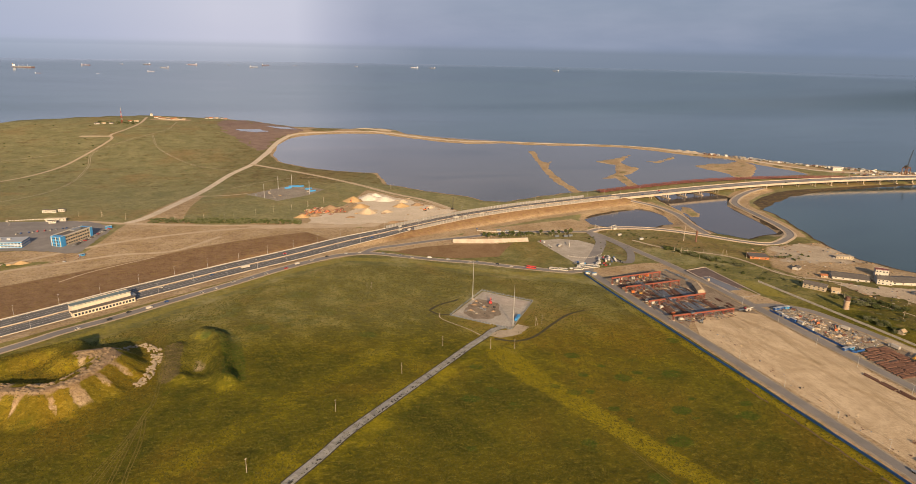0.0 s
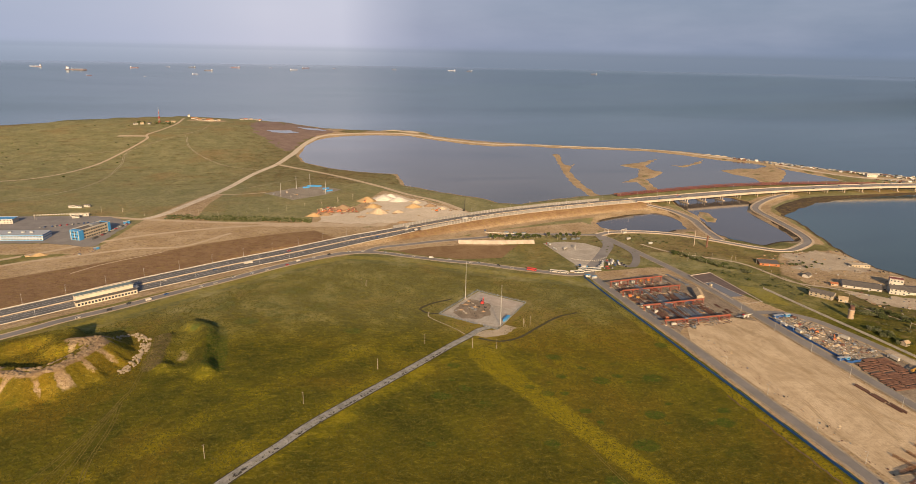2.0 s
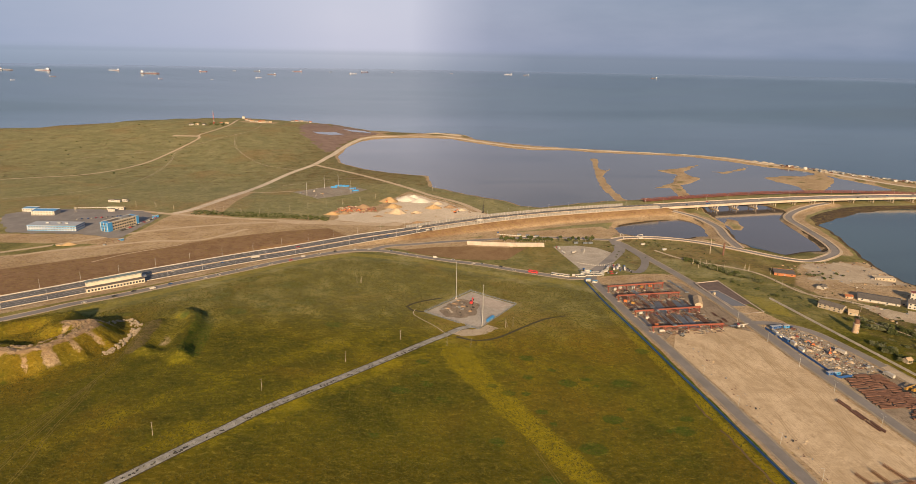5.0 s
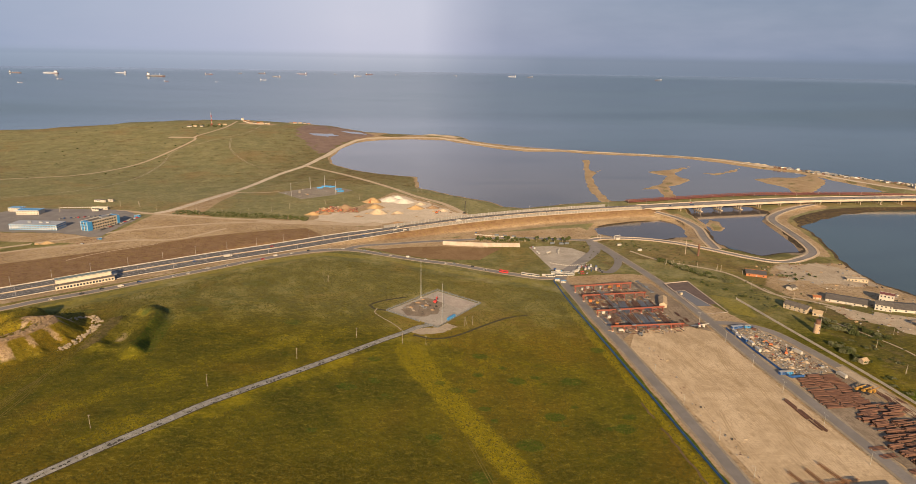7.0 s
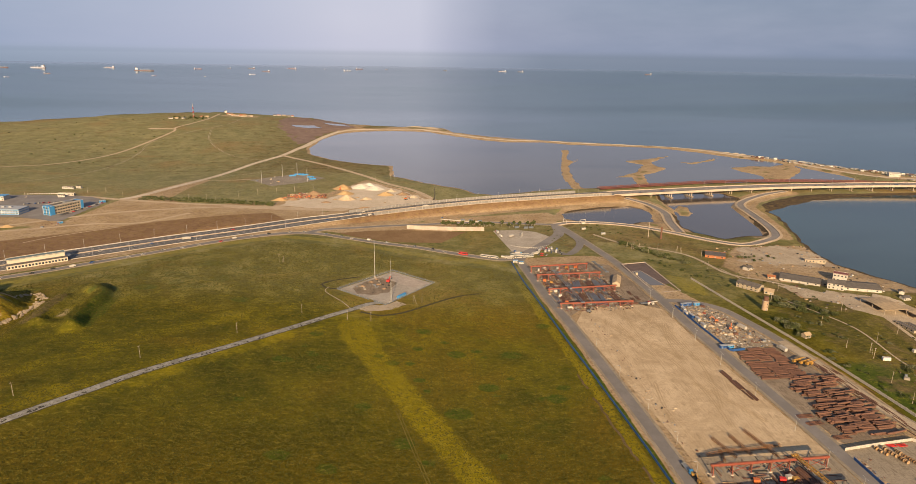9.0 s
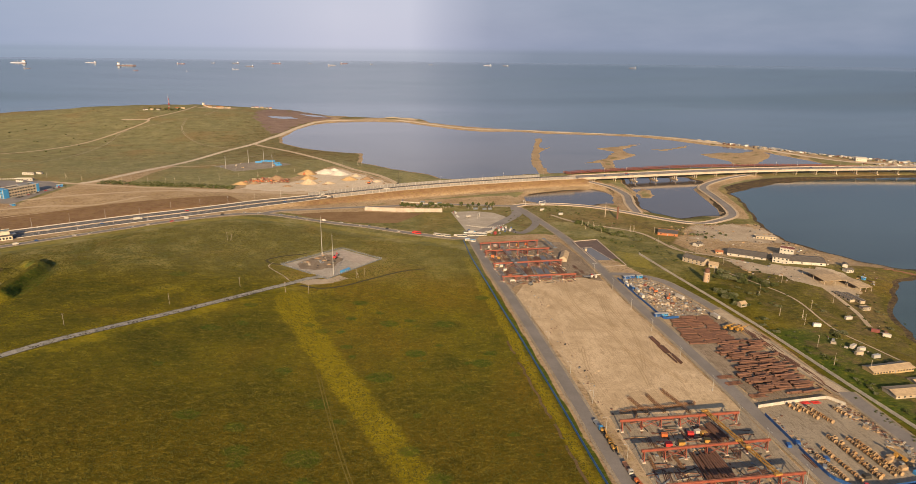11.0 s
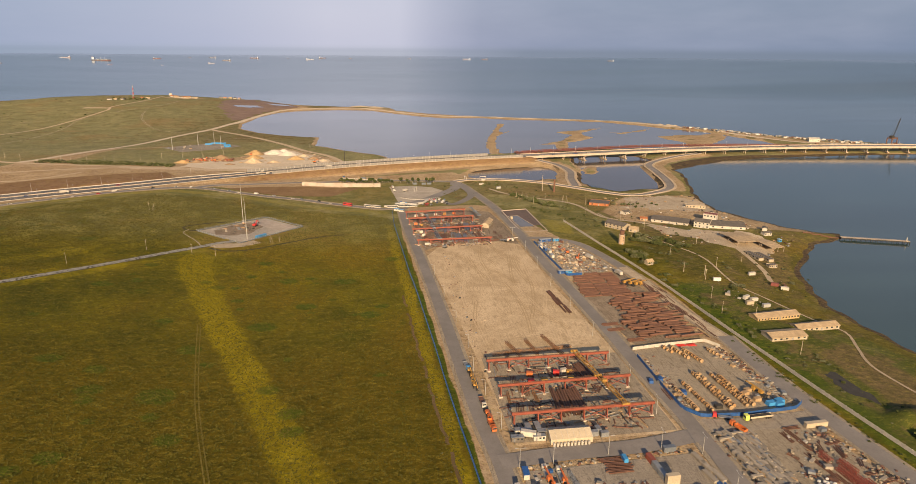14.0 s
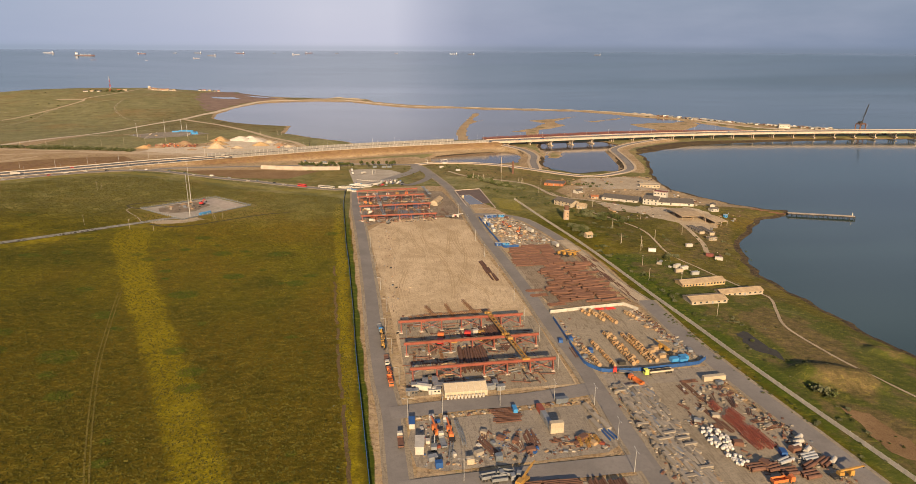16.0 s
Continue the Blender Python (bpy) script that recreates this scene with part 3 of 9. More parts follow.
def H(x, y):
    """Height of the ground sheet as built."""
    i = int(np.clip(np.searchsorted(GX, x) - 1, 0, len(GX) - 2))
    j = int(np.clip(np.searchsorted(GY, y) - 1, 0, len(GY) - 2))
    u, v = (x - GX[i]) / (GX[i + 1] - GX[i]), (y - GY[j]) / (GY[j + 1] - GY[j])
    return float((ZZ[j, i] * (1 - u) + ZZ[j, i + 1] * u) * (1 - v) + (ZZ[j + 1, i] * (1 - u) + ZZ[j + 1, i + 1] * u) * v)


def SHOREAT(x, y):
    """How far inland a place lies."""
    return float(SHORE[int(np.clip(np.searchsorted(GY, y) - 1, 0, len(GY) - 2)), int(np.clip(np.searchsorted(GX, x) - 1, 0, len(GX) - 2))])


def grid_mesh(name, X, Y, Z, mat):
    ny, nx = X.shape
    me = bpy.data.meshes.new(name)
    idx = np.arange(nx * ny).reshape(ny, nx)
    q = np.stack([idx[:-1, :-1], idx[:-1, 1:], idx[1:, 1:], idx[1:, :-1]], -1).reshape(-1, 4)
    me.vertices.add(nx * ny)
    me.vertices.foreach_set("co", np.stack([X, Y, Z], -1).astype(np.float32).ravel())
    me.loops.add(q.size)
    me.loops.foreach_set("vertex_index", q.ravel().astype(np.int32))
    me.polygons.add(len(q))
    me.polygons.foreach_set("loop_start", (np.arange(len(q)) * 4).astype(np.int32))
    me.polygons.foreach_set("use_smooth", np.ones(len(q), bool))
    me.materials.append(mat)
    me.update(calc_edges=True)
    return me


def soft(pts, w=6.0):
    return S(-w, w, sdist(pts, XX, YY))


def lane(pts, w, fade=3.0):
    return S(w + fade, w - fade, seg_dist(pts, XX, YY)[0])


soil = np.zeros(XX.shape)
soil = np.maximum(soil, S(14, 4, np.abs(SHORE)) * 0.75 * np.maximum(S(900, 980, YY), S(560, 500, XX)))
soil = np.maximum(soil, S(6, 2, np.abs(SHORE)) * 0.7)
soil = np.maximum(soil, 0.9 * S(62, 40, ROADD) * S(-140, 150, XX))
soil = np.maximum(soil, 0.9 * S(44, 34, ROADD))
soil = np.maximum(soil, soft([(-900, 165), (-560, 380), (-250, 600), (-120, 696), (0, 778), (110, 855), (60, 960), (-120, 900), (-260, 790), (-600, 600), (-900, 500)], 15))
soil = np.maximum(soil, 1.35 * soft([(20, 915), (14, 985), (40, 1008), (85, 1040), (112, 1105), (140, 1178), (190, 1122), (236, 1064), (272, 1010), (250, 958), (190, 945), (133, 920), (72, 908)], 9))
soil = np.maximum(soil, 0.85 * soft([(235, 858), (330, 866), (440, 862), (452, 905), (440, 930), (330, 908), (250, 885)], 7))
soil = np.maximum(soil, 0.8 * soft([(99, 790), (220, 860), (330, 900), (420, 905), (420, 870), (290, 850), (270, 790), (190, 762)], 8))
soil = np.maximum(soil, 0.8 * soft([(600, 600), (700, 560), (820, 545), (750, 650), (755, 740), (650, 735), (590, 650)], 14))
soil = np.maximum(soil, 0.75 * soft([(-100, 2230), (20, 2200), (110, 2170), (60, 2060), (-60, 1900), (-120, 1960), (-190, 2150)], 25))
for slip in (LOOP_EAST, LOOP_WEST):
    soil = np.maximum(soil, 0.85 * S(34, 14, seg_dist(slip, XX, YY)[0]) * S(800, 840, YY + 0.4 * (XX - 600)))
soil = np.maximum(soil, 0.85 * soft([(430, 880), (470, 960), (560, 1010), (640, 1020), (640, 960), (600, 850), (470, 870)], 10))
soil = np.maximum(soil, 0.85 * S(34, 20, seg_dist([(26, 2012), (122, 2068), (195, 2080), (290, 2055), (369, 1955), (447, 1866), (520, 1822), (609, 1815), (690, 1776), (840, 1730), (930, 1700), (1010, 1627), (1076, 1540), (1142, 1478), (1180, 1380), (1200, 1310), (1250, 1240), (1330, 1195), (1460, 1180)], XX, YY)[0]))
ra = seg_dist(CREST, XX, YY)[0]
rim_on = seg_dist(CREST, XX, YY)[1]
soil = np.maximum(soil, S(29, 12, ra) * (0.28 + 0.36 * np.sin(rim_on * 8.3)))
soil = np.maximum(soil, 0.62 * S(9, 3, ra))
soil = np.maximum(soil, 0.5 * soft([(-80, 490), (-70, 486), (-62, 468), (-64, 458), (-80, 460)], 9))
soil = np.maximum(soil, soft([(-222, 930), (-205, 1000), (-165, 1160), (-140, 1150), (-150, 1050), (-150, 960), (-110, 900)], 10))
soil = np.maximum(soil, soft([(350, 690), (440, 700), (470, 690), (512, 530), (532, 500), (556, 395), (562, 277), (572, 170), (582, 60), (584, -60), (386, -60), (379, 130), (369.5, 270), (356, 480), (350, 560)], 2))
soil = np.maximum(soil, 0.7 * soft([(-420, 2240), (-300, 2230), (-290, 2330), (-410, 2345)], 18))
soil = np.where(SHORE < 0, 1.0, soil)
bloom = np.zeros(XX.shape)
bloom = np.maximum(bloom, 0.70 * soft([(150, 480), (178, 488), (200, 420), (244, 315), (300, 190), (326, 129), (360, 40), (330, 20), (296, 132), (271, 192), (220, 307), (160, 440)], 6))
bloom = np.maximum(bloom, 0.52 * lane([(-90, 325), (-71, 340), (-20, 392), (37, 450), (80, 486), (120, 520)], 16, 13))
bloom = np.maximum(bloom, 0.4 * soft([(-160, 480), (-200, 488), (-215, 510), (-180, 520), (-158, 505)], 8))
bloom = np.maximum(bloom, 0.4 * soft([(-88, 520), (-66, 515), (-66, 480), (-84, 480)], 6))
bloom = np.maximum(bloom, 0.8 * lane([(-230, 505), (-113, 610), (-15, 695), (60, 748), (140, 742), (330, 665)], 9, 7))
bloom = np.maximum(bloom, 0.55 * soft([(150, 480), (180, 500), (40, 340), (0, 300), (-60, 300), (60, 430)], 14))
bloom = np.maximum(bloom, 0.5 * soft([(230, 560), (335, 600), (340, 520), (250, 520)], 20))
bloom = np.maximum(bloom, 0.8 * soft([(508, 625), (540, 600), (530, 545), (508, 560)], 5))
bloom = np.maximum(bloom, 0.68 * lane([(336.5, 600), (343.5, 485), (351, 395), (358.5, 292), (364, 215), (370.5, 128), (380, 20)], 5.0, 2.0))
bloom = np.maximum(bloom, (0.22 + 0.26 * S(330, 520, YY)) * S(400, 300, XX) * S(760, 660, YY))
dry = np.maximum(S(700, 1000, YY), 0.26 * S(520, 600, XX))
# paler farther off: haze and sun on the slope put into the colour
dry = np.maximum(dry, 0.50 * S(390, 600, YY))
dry = np.maximum(dry, 0.62 * soft([(330, 690), (360, 900), (600, 850), (560, 650), (470, 690), (440, 702)], 14))
dry = np.maximum(dry, 0.2 * S(30, 16, ra))
soil = np.maximum(soil, 1.0 * soft([(-620, 700), (-400, 800), (-246, 790), (-120, 880), (-60, 915), (-222, 935), (-240, 815), (-308, 838), (-400, 842), (-560, 820)], 10))
clay = np.maximum(np.zeros(XX.shape), soft([(-900, 165), (-560, 380), (-250, 600), (-120, 696), (0, 778), (60, 820), (20, 872), (-120, 812), (-260, 728), (-600, 515), (-900, 350)], 8))
clay = np.maximum(clay, 0.7 * S(46, 20, ROADD) * S(60, 160, XX))
clay = np.maximum(clay, 0.5 * S(24, 5, ra))
ground = new("ground", grid_mesh("ground", XX, YY, ZZ, M_ground))
tagged(ground, "rolling steppe of olive grass, yellow bloom and bare earth", "ground", kind="structure")
spots = random.Random(31)
FIELD_SPOTS = tuple((spots.uniform(90, 345), spots.uniform(110, 480), spots.uniform(2.5, 7.5)) for _ in range(60)) + tuple((spots.uniform(-95, 60), spots.uniform(520, 665), spots.uniform(3.5, 8)) for _ in range(16))
lush_shade = np.zeros(XX.shape)
for x, y, r in ((-62, 602, 11), (-34, 545, 10), (11, 553, 9), (3, 626, 13), (28, 574, 9), (-20, 587, 11), (-43, 640, 10), (-10, 560, 7), (40, 610, 8), (-75, 575, 8), (120, 400, 7), (250, 330, 9), (60, 520, 8), (300, 420, 8), (210, 240, 10)) + FIELD_SPOTS:
    lush_shade = np.maximum(lush_shade, 0.95 * S(1.3, 0.55, np.hypot((XX - x) / (r * 1.3), (YY - y) / r)))
lush_shade = np.maximum(lush_shade, 1.1 * lane([(343, 602), (351.5, 485), (358.5, 395), (366, 292), (371, 215), (377, 140), (384, 60)], 2.6, 1.5))
# shaded face of the east berm, its shade painted as dark green
lush_shade = np.maximum(lush_shade, 1.2 * S(12, 4, seg_dist([(-64, 540), (-54, 520), (-48, 475), (-46, 445)], XX, YY)[0]))
# same painted shade along the north foot of the big mound
lush_shade = np.maximum(lush_shade, 0.75 * S(12, 4, seg_dist([(-210, 525), (-165, 540), (-130, 540)], XX, YY)[0]))
lush_shade = np.maximum(lush_shade, 1.0 * lane([(577, 300), (582, 252), (586.5, 213), (591, 178), (596, 140), (603, 80)], 6.5, 5))
lush_shade = np.maximum(lush_shade, 0.85 * soft([(556, 395), (600, 400), (640, 350), (660, 300), (690, 230), (690, 60), (580, 60), (570, 200)], 14))
lush_shade = np.maximum(lush_shade, 0.6 * soft([(-262, 2330), (-235, 2340), (-200, 2050), (-175, 1900), (-200, 1900), (-240, 2060)], 30))
heath = 0.48 * S(540, 600, XX) * S(900, 700, YY)
heath = np.maximum(heath, 0.9 * S(11, 4, seg_dist([(-97, 515), (-92, 455)], XX, YY)[0]))
heath = np.maximum(heath, 0.95 * soft([(606, 262), (640, 285), (655, 230), (640, 175), (618, 150), (604, 175), (608, 215)], 12))
heath = np.maximum(heath, 0.9 * soft([(600, 160), (618, 150), (632, 115), (620, 90), (600, 105)], 8))
heath = np.maximum(heath, 0.7 * soft([(660, 480), (740, 500), (700, 420), (660, 370), (650, 420)], 14))
heath = np.maximum(heath, (0.36 + 0.16 * S(-250, -50, XX)) * S(1100, 1300, YY))
heath = np.maximum(heath, 0.5 * soft([(330, 860), (420, 870), (560, 850), (600, 760), (560, 700), (480, 760), (420, 700), (400, 800)], 12))
mud = S(6, 2.5, np.abs(SHORE - 1)) * S(590, 640, XX) * S(1120, 1050, YY)
mud = np.maximum(mud, S(34, 22, np.abs(SHORE - 2)) * soft([(815, 950), (1000, 1000), (1300, 1040), (1300, 1090), (930, 1060), (830, 1010)], 15))
mud = np.maximum(mud, S(7, 3, np.abs(SHORE)) * S(590, 560, XX) * S(440, 500, XX) * S(1100, 1000, YY))
mud = mud * (1 - soft([(645, 905), (690, 905), (700, 995), (650, 995)], 4))
mud = np.maximum(mud, 0.34 * soft([(530, 1150), (545, 1330), (590, 1500), (640, 1530), (620, 1400), (700, 1330), (770, 1390), (830, 1370), (740, 1270), (700, 1150)], 10) * S(-4, 4, SHORE))
russet = 0.95 * S(430, 190, YY) * S(400, 360, XX)
layer = ground.data.color_attributes.new("tint", "FLOAT_COLOR", "POINT")
layer.data.foreach_set("color", np.stack([lush_shade, heath, mud, russet], -1).astype(np.float32).ravel())
layer = ground.data.color_attributes.new("cover", "FLOAT_COLOR", "POINT")
layer.data.foreach_set("color", np.stack([soil, bloom, dry, clay], -1).astype(np.float32).ravel())

# sea: flat, and from some four kilometres out rising a little, which stands for the farther water
sx, sy = axis(-6200, -1500, 2500, 6200, 90.0), axis(-1500, 900, 2600, 5250, 60.0)
SX, SY = np.meshgrid(sx, sy)


def sea_height(X, Y):
    r = np.hypot(X - 190, Y + 45)
    return 112 * np.clip((r - 2500) / 2300, 0, 1.12) ** 1.5 * S(2200, 3000, Y)


sea = new("sea", grid_mesh("sea", SX, SY, sea_height(SX, SY), M_sea))
tagged(sea, "wide grey-blue sea strait with faint wind streaks", "water", kind="structure")


def flat_area(name, pts, z, mat, label, category, kind="structure"):
    mb = MB()
    mb.quad(*[(x, y, z) for x, y in pts])
    ob = new(name, mb.mesh(name, mat))
    return tagged(ob, label, category, kind=kind)


flat_area("pool_water", [(450, 858), (625, 848), (662, 778), (740, 776), (756, 820), (775, 900), (800, 985), (846, 1050), (800, 1125), (640, 1095), (600, 1010), (450, 965)], 0.05, M_pool, "still brownish water of a shallow pool", "water")
flat_area("lagoon", [(-120, 1000), (500, 1060), (620, 1120), (850, 1170), (1190, 1190), (1190, 1310), (1060, 1600), (700, 1790), (360, 2010), (120, 2080), (-40, 2010), (-90, 1650)], 0.06, M_lagoon, "still shallow lagoon behind a sand spit", "water")


def smooth_line(pts, step=6.0):
    """A line through the points, rounded, with places every few metres."""
    P = [Vector(p) for p in pts]
    P = [P[0] * 2 - P[1]] + P + [P[-1] * 2 - P[-2]]
    out = []
    for a, b, c, d in zip(P, P[1:], P[2:], P[3:]):
        n = max(1, int((c - b).length / step))
        for k in range(n):
            t = k / n
            out.append(0.5 * ((2 * b) + (c - a) * t + (2 * a - 5 * b + 4 * c - d) * t * t + (3 * b - a - 3 * c + d) * t ** 3))
    return out + [P[-2]]


def ribbon(line, lo, hi, zf, n=3, skirt=0.0):
    """A strip along a line between the offsets lo and hi (to the right), draped by zf(x, y, i)."""
    mb, rows = MB(), []
    for i, p in enumerate(line):
        d = (line[min(i + 1, len(line) - 1)] - line[max(i - 1, 0)]).to_2d().normalized()
        r = Vector((d.y, -d.x))
        row = []
        for k in range(n + 1):
            a, b = (lo(p.x), hi(p.x)) if callable(lo) else (lo, hi)
            q = p.to_2d() + r * (a + (b - a) * k / n)
            row.append(len(mb.v))
            mb.v.append((q.x, q.y, zf(q.x, q.y, i)))
        rows.append(row)
    for a, b in zip(rows, rows[1:]):
        for k in range(n):
            mb.f.append((a[k], a[k + 1], b[k + 1], b[k]))
    return mb


def drape(name, pts, mat, label, category="ground", up=0.15, step=7.0, kind="structure", ragged=0.0):
    """A level area laid over the ground within an outline, whose edge may wander."""
    from mathutils.geometry import delaunay_2d_cdt
    ring = []
    for a, b in zip(pts, pts[1:] + pts[:1]):
        a, b = Vector(a), Vector(b)
        n = max(1, int((b - a).length / step))
        ring += [a.lerp(b, k / n) for k in range(n)]
    if ragged:
        ring = [p + ragged * Vector((noise.noise((p.x * 0.07, p.y * 0.07, 1.7)) + 0.6 * noise.noise((p.x * 0.21, p.y * 0.21, 4.2)), noise.noise((p.x * 0.07, p.y * 0.07, 8.1)) + 0.6 * noise.noise((p.x * 0.21, p.y * 0.21, 9.2)))) for p in ring]
    xs, ys = [p[0] for p in pts], [p[1] for p in pts]
    gx, gy = np.meshgrid(np.arange(min(xs), max(xs), step), np.arange(min(ys), max(ys), step))
    keep = sdist([(p.x, p.y) for p in ring], gx, gy) > step * 0.5
    inner = [Vector((float(x), float(y))) for x, y in zip(gx[keep], gy[keep])]
    n = len(ring)
    vs, _, fs, *_ = delaunay_2d_cdt(ring + inner, [(k, (k + 1) % n) for k in range(n)], [], 1, 1e-4)
    mb = MB()
    mb.v = [(v.x, v.y, H(v.x, v.y) + up) for v in vs]
    mb.f = [tuple(f) for f in fs]
    return tagged(new(name, mb.mesh(name, mat)), label, category, kind=kind)

# ---- roads, yards ----


def road(name, pts, width, mat, label, up=0.2, n=3, verge=None):
    line = smooth_line([Vector(p) for p in pts])
    ob = new(name, ribbon(line, -width / 2, width / 2, lambda x, y, i: H(x, y) + up, n).mesh(name, mat))
    if verge:
        part("verge", ribbon(line, -width / 2 - verge, width / 2 + verge, lambda x, y, i: H(x, y) + up - 0.07, n), M_ditch if name == "field_road" else M_sandgrey if "yard" in name else M_dirt, ob)
    return tagged(ob, label, "road", kind="structure")


HW = smooth_line([Vector(p) for p in HIGHWAY], 8)


def wide(x):
    return float(19 - 4.5 * S(60, 170, x))


for name, lo, hi in (("road_far_lanes", lambda x: -wide(x), lambda x: -1.3), ("road_near_lanes", lambda x: 1.3, lambda x: wide(x))):
    ob = new(name, ribbon(HW, lo, hi, lambda x, y, i: HW[i].z, 2).mesh(name, M_asphalt))
    tagged(ob, "dark asphalt carriageway of a wide new highway", "road", kind="structure")
    sgn = -1 if "far" in name else 1
    for k, (at, w) in enumerate(((0.08, 0.22), (0.34, 0.14), (0.61, 0.14), (0.95, 0.22))):
        mid = lambda x, at=at: sgn * (1.3 + (wide(x) - 1.3) * at)
        part("lane_line", ribbon(HW, lambda x: mid(x) - w, lambda x: mid(x) + w, lambda x, y, i: HW[i].z + 0.03, 1), M_line, ob)


def wall_along(name, line, off, w, h, mat, label, lift=0.0, keep=lambda p: True, skip=1):
    """A low continuous wall along a line, at an offset to its right."""
    mb = MB()
    pts = []
    for i in range(0, len(line), skip):
        p, d = line[i], (line[min(i + 1, len(line) - 1)] - line[max(i - 1, 0)]).to_2d().normalized()
        o = off(p.x) if callable(off) else off
        if keep(p):
            pts.append((p.to_2d() + Vector((d.y, -d.x)) * o).to_3d() + Vector((0, 0, p.z + lift)))
    for a, b in zip(pts, pts[1:]):
        mb.bar(a + Vector((0, 0, h / 2)), b + Vector((0, 0, h / 2)), w, h)
    ob = new(name, mb.mesh(name, mat))
    return tagged(ob, label, "barrier", kind="structure")


wall_along("median_barrier", HW, 0, 0.5, 1.0, M_conc, "pale concrete median barrier of the highway")
wall_along("highway_kerb_near", HW, lambda x: wide(x) + 0.8, 0.7, 0.6, M_palefence, "pale concrete edge of the highway", keep=lambda p: p.x < 158)
wall_along("highway_kerb_far", HW, lambda x: -wide(x) - 0.8, 0.9, 0.8, M_palefence, "pale concrete edge of the highway", keep=lambda p: p.x < 140)
road("service_road", [(-700, 200), (-420, 380), (-229, 539), (-196, 569), (-157, 597), (-113, 633), (-62, 671), (-15, 711), (40, 753), (69, 768), (99, 772), (141, 760), (184, 748), (227, 738), (267, 718), (299, 701), (330, 686), (352, 690)], 9, M_worn, "grey two-lane service road beside the highway", 0.25, verge=2.5)
road("access_road", [(85, 772), (105, 795), (140, 812), (190, 836), (240, 852), (300, 868), (350, 868), (400, 860), (440, 852)], 8, M_worn, "grey access road at the foot of the bank", 0.3, verge=2)
road("field_road", [(-200, 130), (-60, 258), (2, 326), (29, 361), (77, 416), (107, 449), (142, 487), (164, 509), (178, 524), (190, 530)], 6.2, M_fieldroad, "broken grey concrete road across the field", 0.25, verge=0.8)
road("yard_road_west", [(352, 690), (354, 640), (357.5, 570), (364, 490), (370, 405), (375, 327), (377.6, 277), (380, 236), (382.5, 203), (386, 172), (387.5, 142), (391, 60), (394, -40)], 8.2, M_worn, "pale worn road along the blue fence", 0.28, verge=2.2)
road("yard_road_middle", [(436, 852), (447, 810), (466, 688), (472, 585), (475, 463), (480, 387), (484, 316), (486, 256), (489, 205), (490, 144), (491, 90), (492, 40), (493, -40)], 8.6, M_worn, "grey road between the storage yards", 0.34, verge=2.6)
road("yard_road_east", [(560, 292), (560, 262), (561, 220), (566, 170), (572, 118), (577, 60), (581, -40)], 10.5, M_worn, "dusty road along the pale fence", 0.3, verge=2.0)
road("yard_track_east", [(541, 440), (546, 398), (549, 360), (552, 325), (558, 290)], 8.5, M_slopedirt, "bare brown earth track along the pale fence", 0.27, verge=2.0)
road("yard_lane_north", [(478, 536), (500, 532), (522, 512), (534, 470), (541, 436)], 8, M_worn, "grey lane round the littered yard", 0.3, verge=1.5)
road("yard_crossroad", [(386, 170), (420, 174), (455, 176), (490, 183)], 11, M_worn, "grey road across the yard", 0.4)
road("yard_crossroad_south", [(388, 115), (440, 119), (492, 122)], 11, M_worn, "grey road across the yard", 0.41)
road("drum_yard_lane", [(486, 190), (530, 190), (565, 194)], 12, M_slab, "dusty lane between two yards", 0.24)
road("junction_road", [(352, 686), (362, 705), (386, 737), (412, 775), (430, 806), (436, 852)], 15, M_worn, "broad grey road up to the junction", 0.42)
road("junction_link", [(386, 737), (404, 722), (420, 706), (448, 760), (440, 830)], 10, M_worn, "grey road at the junction", 0.45)
for name, pts in (("loop_road_east", LOOP_EAST), ("loop_road_west", LOOP_WEST)):
    line = smooth_line([Vector(p) for p in pts], 5)
    ob = new(name, ribbon(line, -5, 5, lambda x, y, i: line[i].z + 0.1, 2).mesh(name, M_worn))
    tagged(ob, "grey slip road on a low bank through the shallows", "road", kind="structure")
    for side in (-1, 1):
        part("shoulder", ribbon(line, side * 5 - 0.0, side * 9.0, lambda x, y, i: line[i].z + 0.06 - 0.06 * (abs(side) > 1), 1) if side > 0 else ribbon(line, -9.0, -5, lambda x, y, i: line[i].z + 0.06, 1), M_dirt, ob)
    for off in (-5.2, 5.2):
        wall_along("slip_road_kerb", line, off, 0.5, 0.7, M_conc, "pale concrete kerb wall of the slip road")
road("dirt_road", [(-222, 947), (-196, 992), (-159, 1145), (-119, 1364), (-77, 1502), (-51, 1653), (-38, 1762), (-16, 1899), (26, 2012), (122, 2058), (195, 2066), (283, 2044), (369, 1942), (447, 1856), (520, 1809), (609, 1806), (690, 1764), (840, 1720), (930, 1692), (1010, 1617), (1066, 1530), (1132, 1468), (1160, 1380), (1186, 1310), (1230, 1240), (1330, 1195)], 13, M_palesand, "pale sandy track along the spit")
road("dirt_road_south", [(-77, 1502), (8, 1398), (75, 1304), (136, 1219), (180, 1150), (230, 1090), (262, 1020)], 11, M_dirt, "pale sandy track to the gravel heaps")
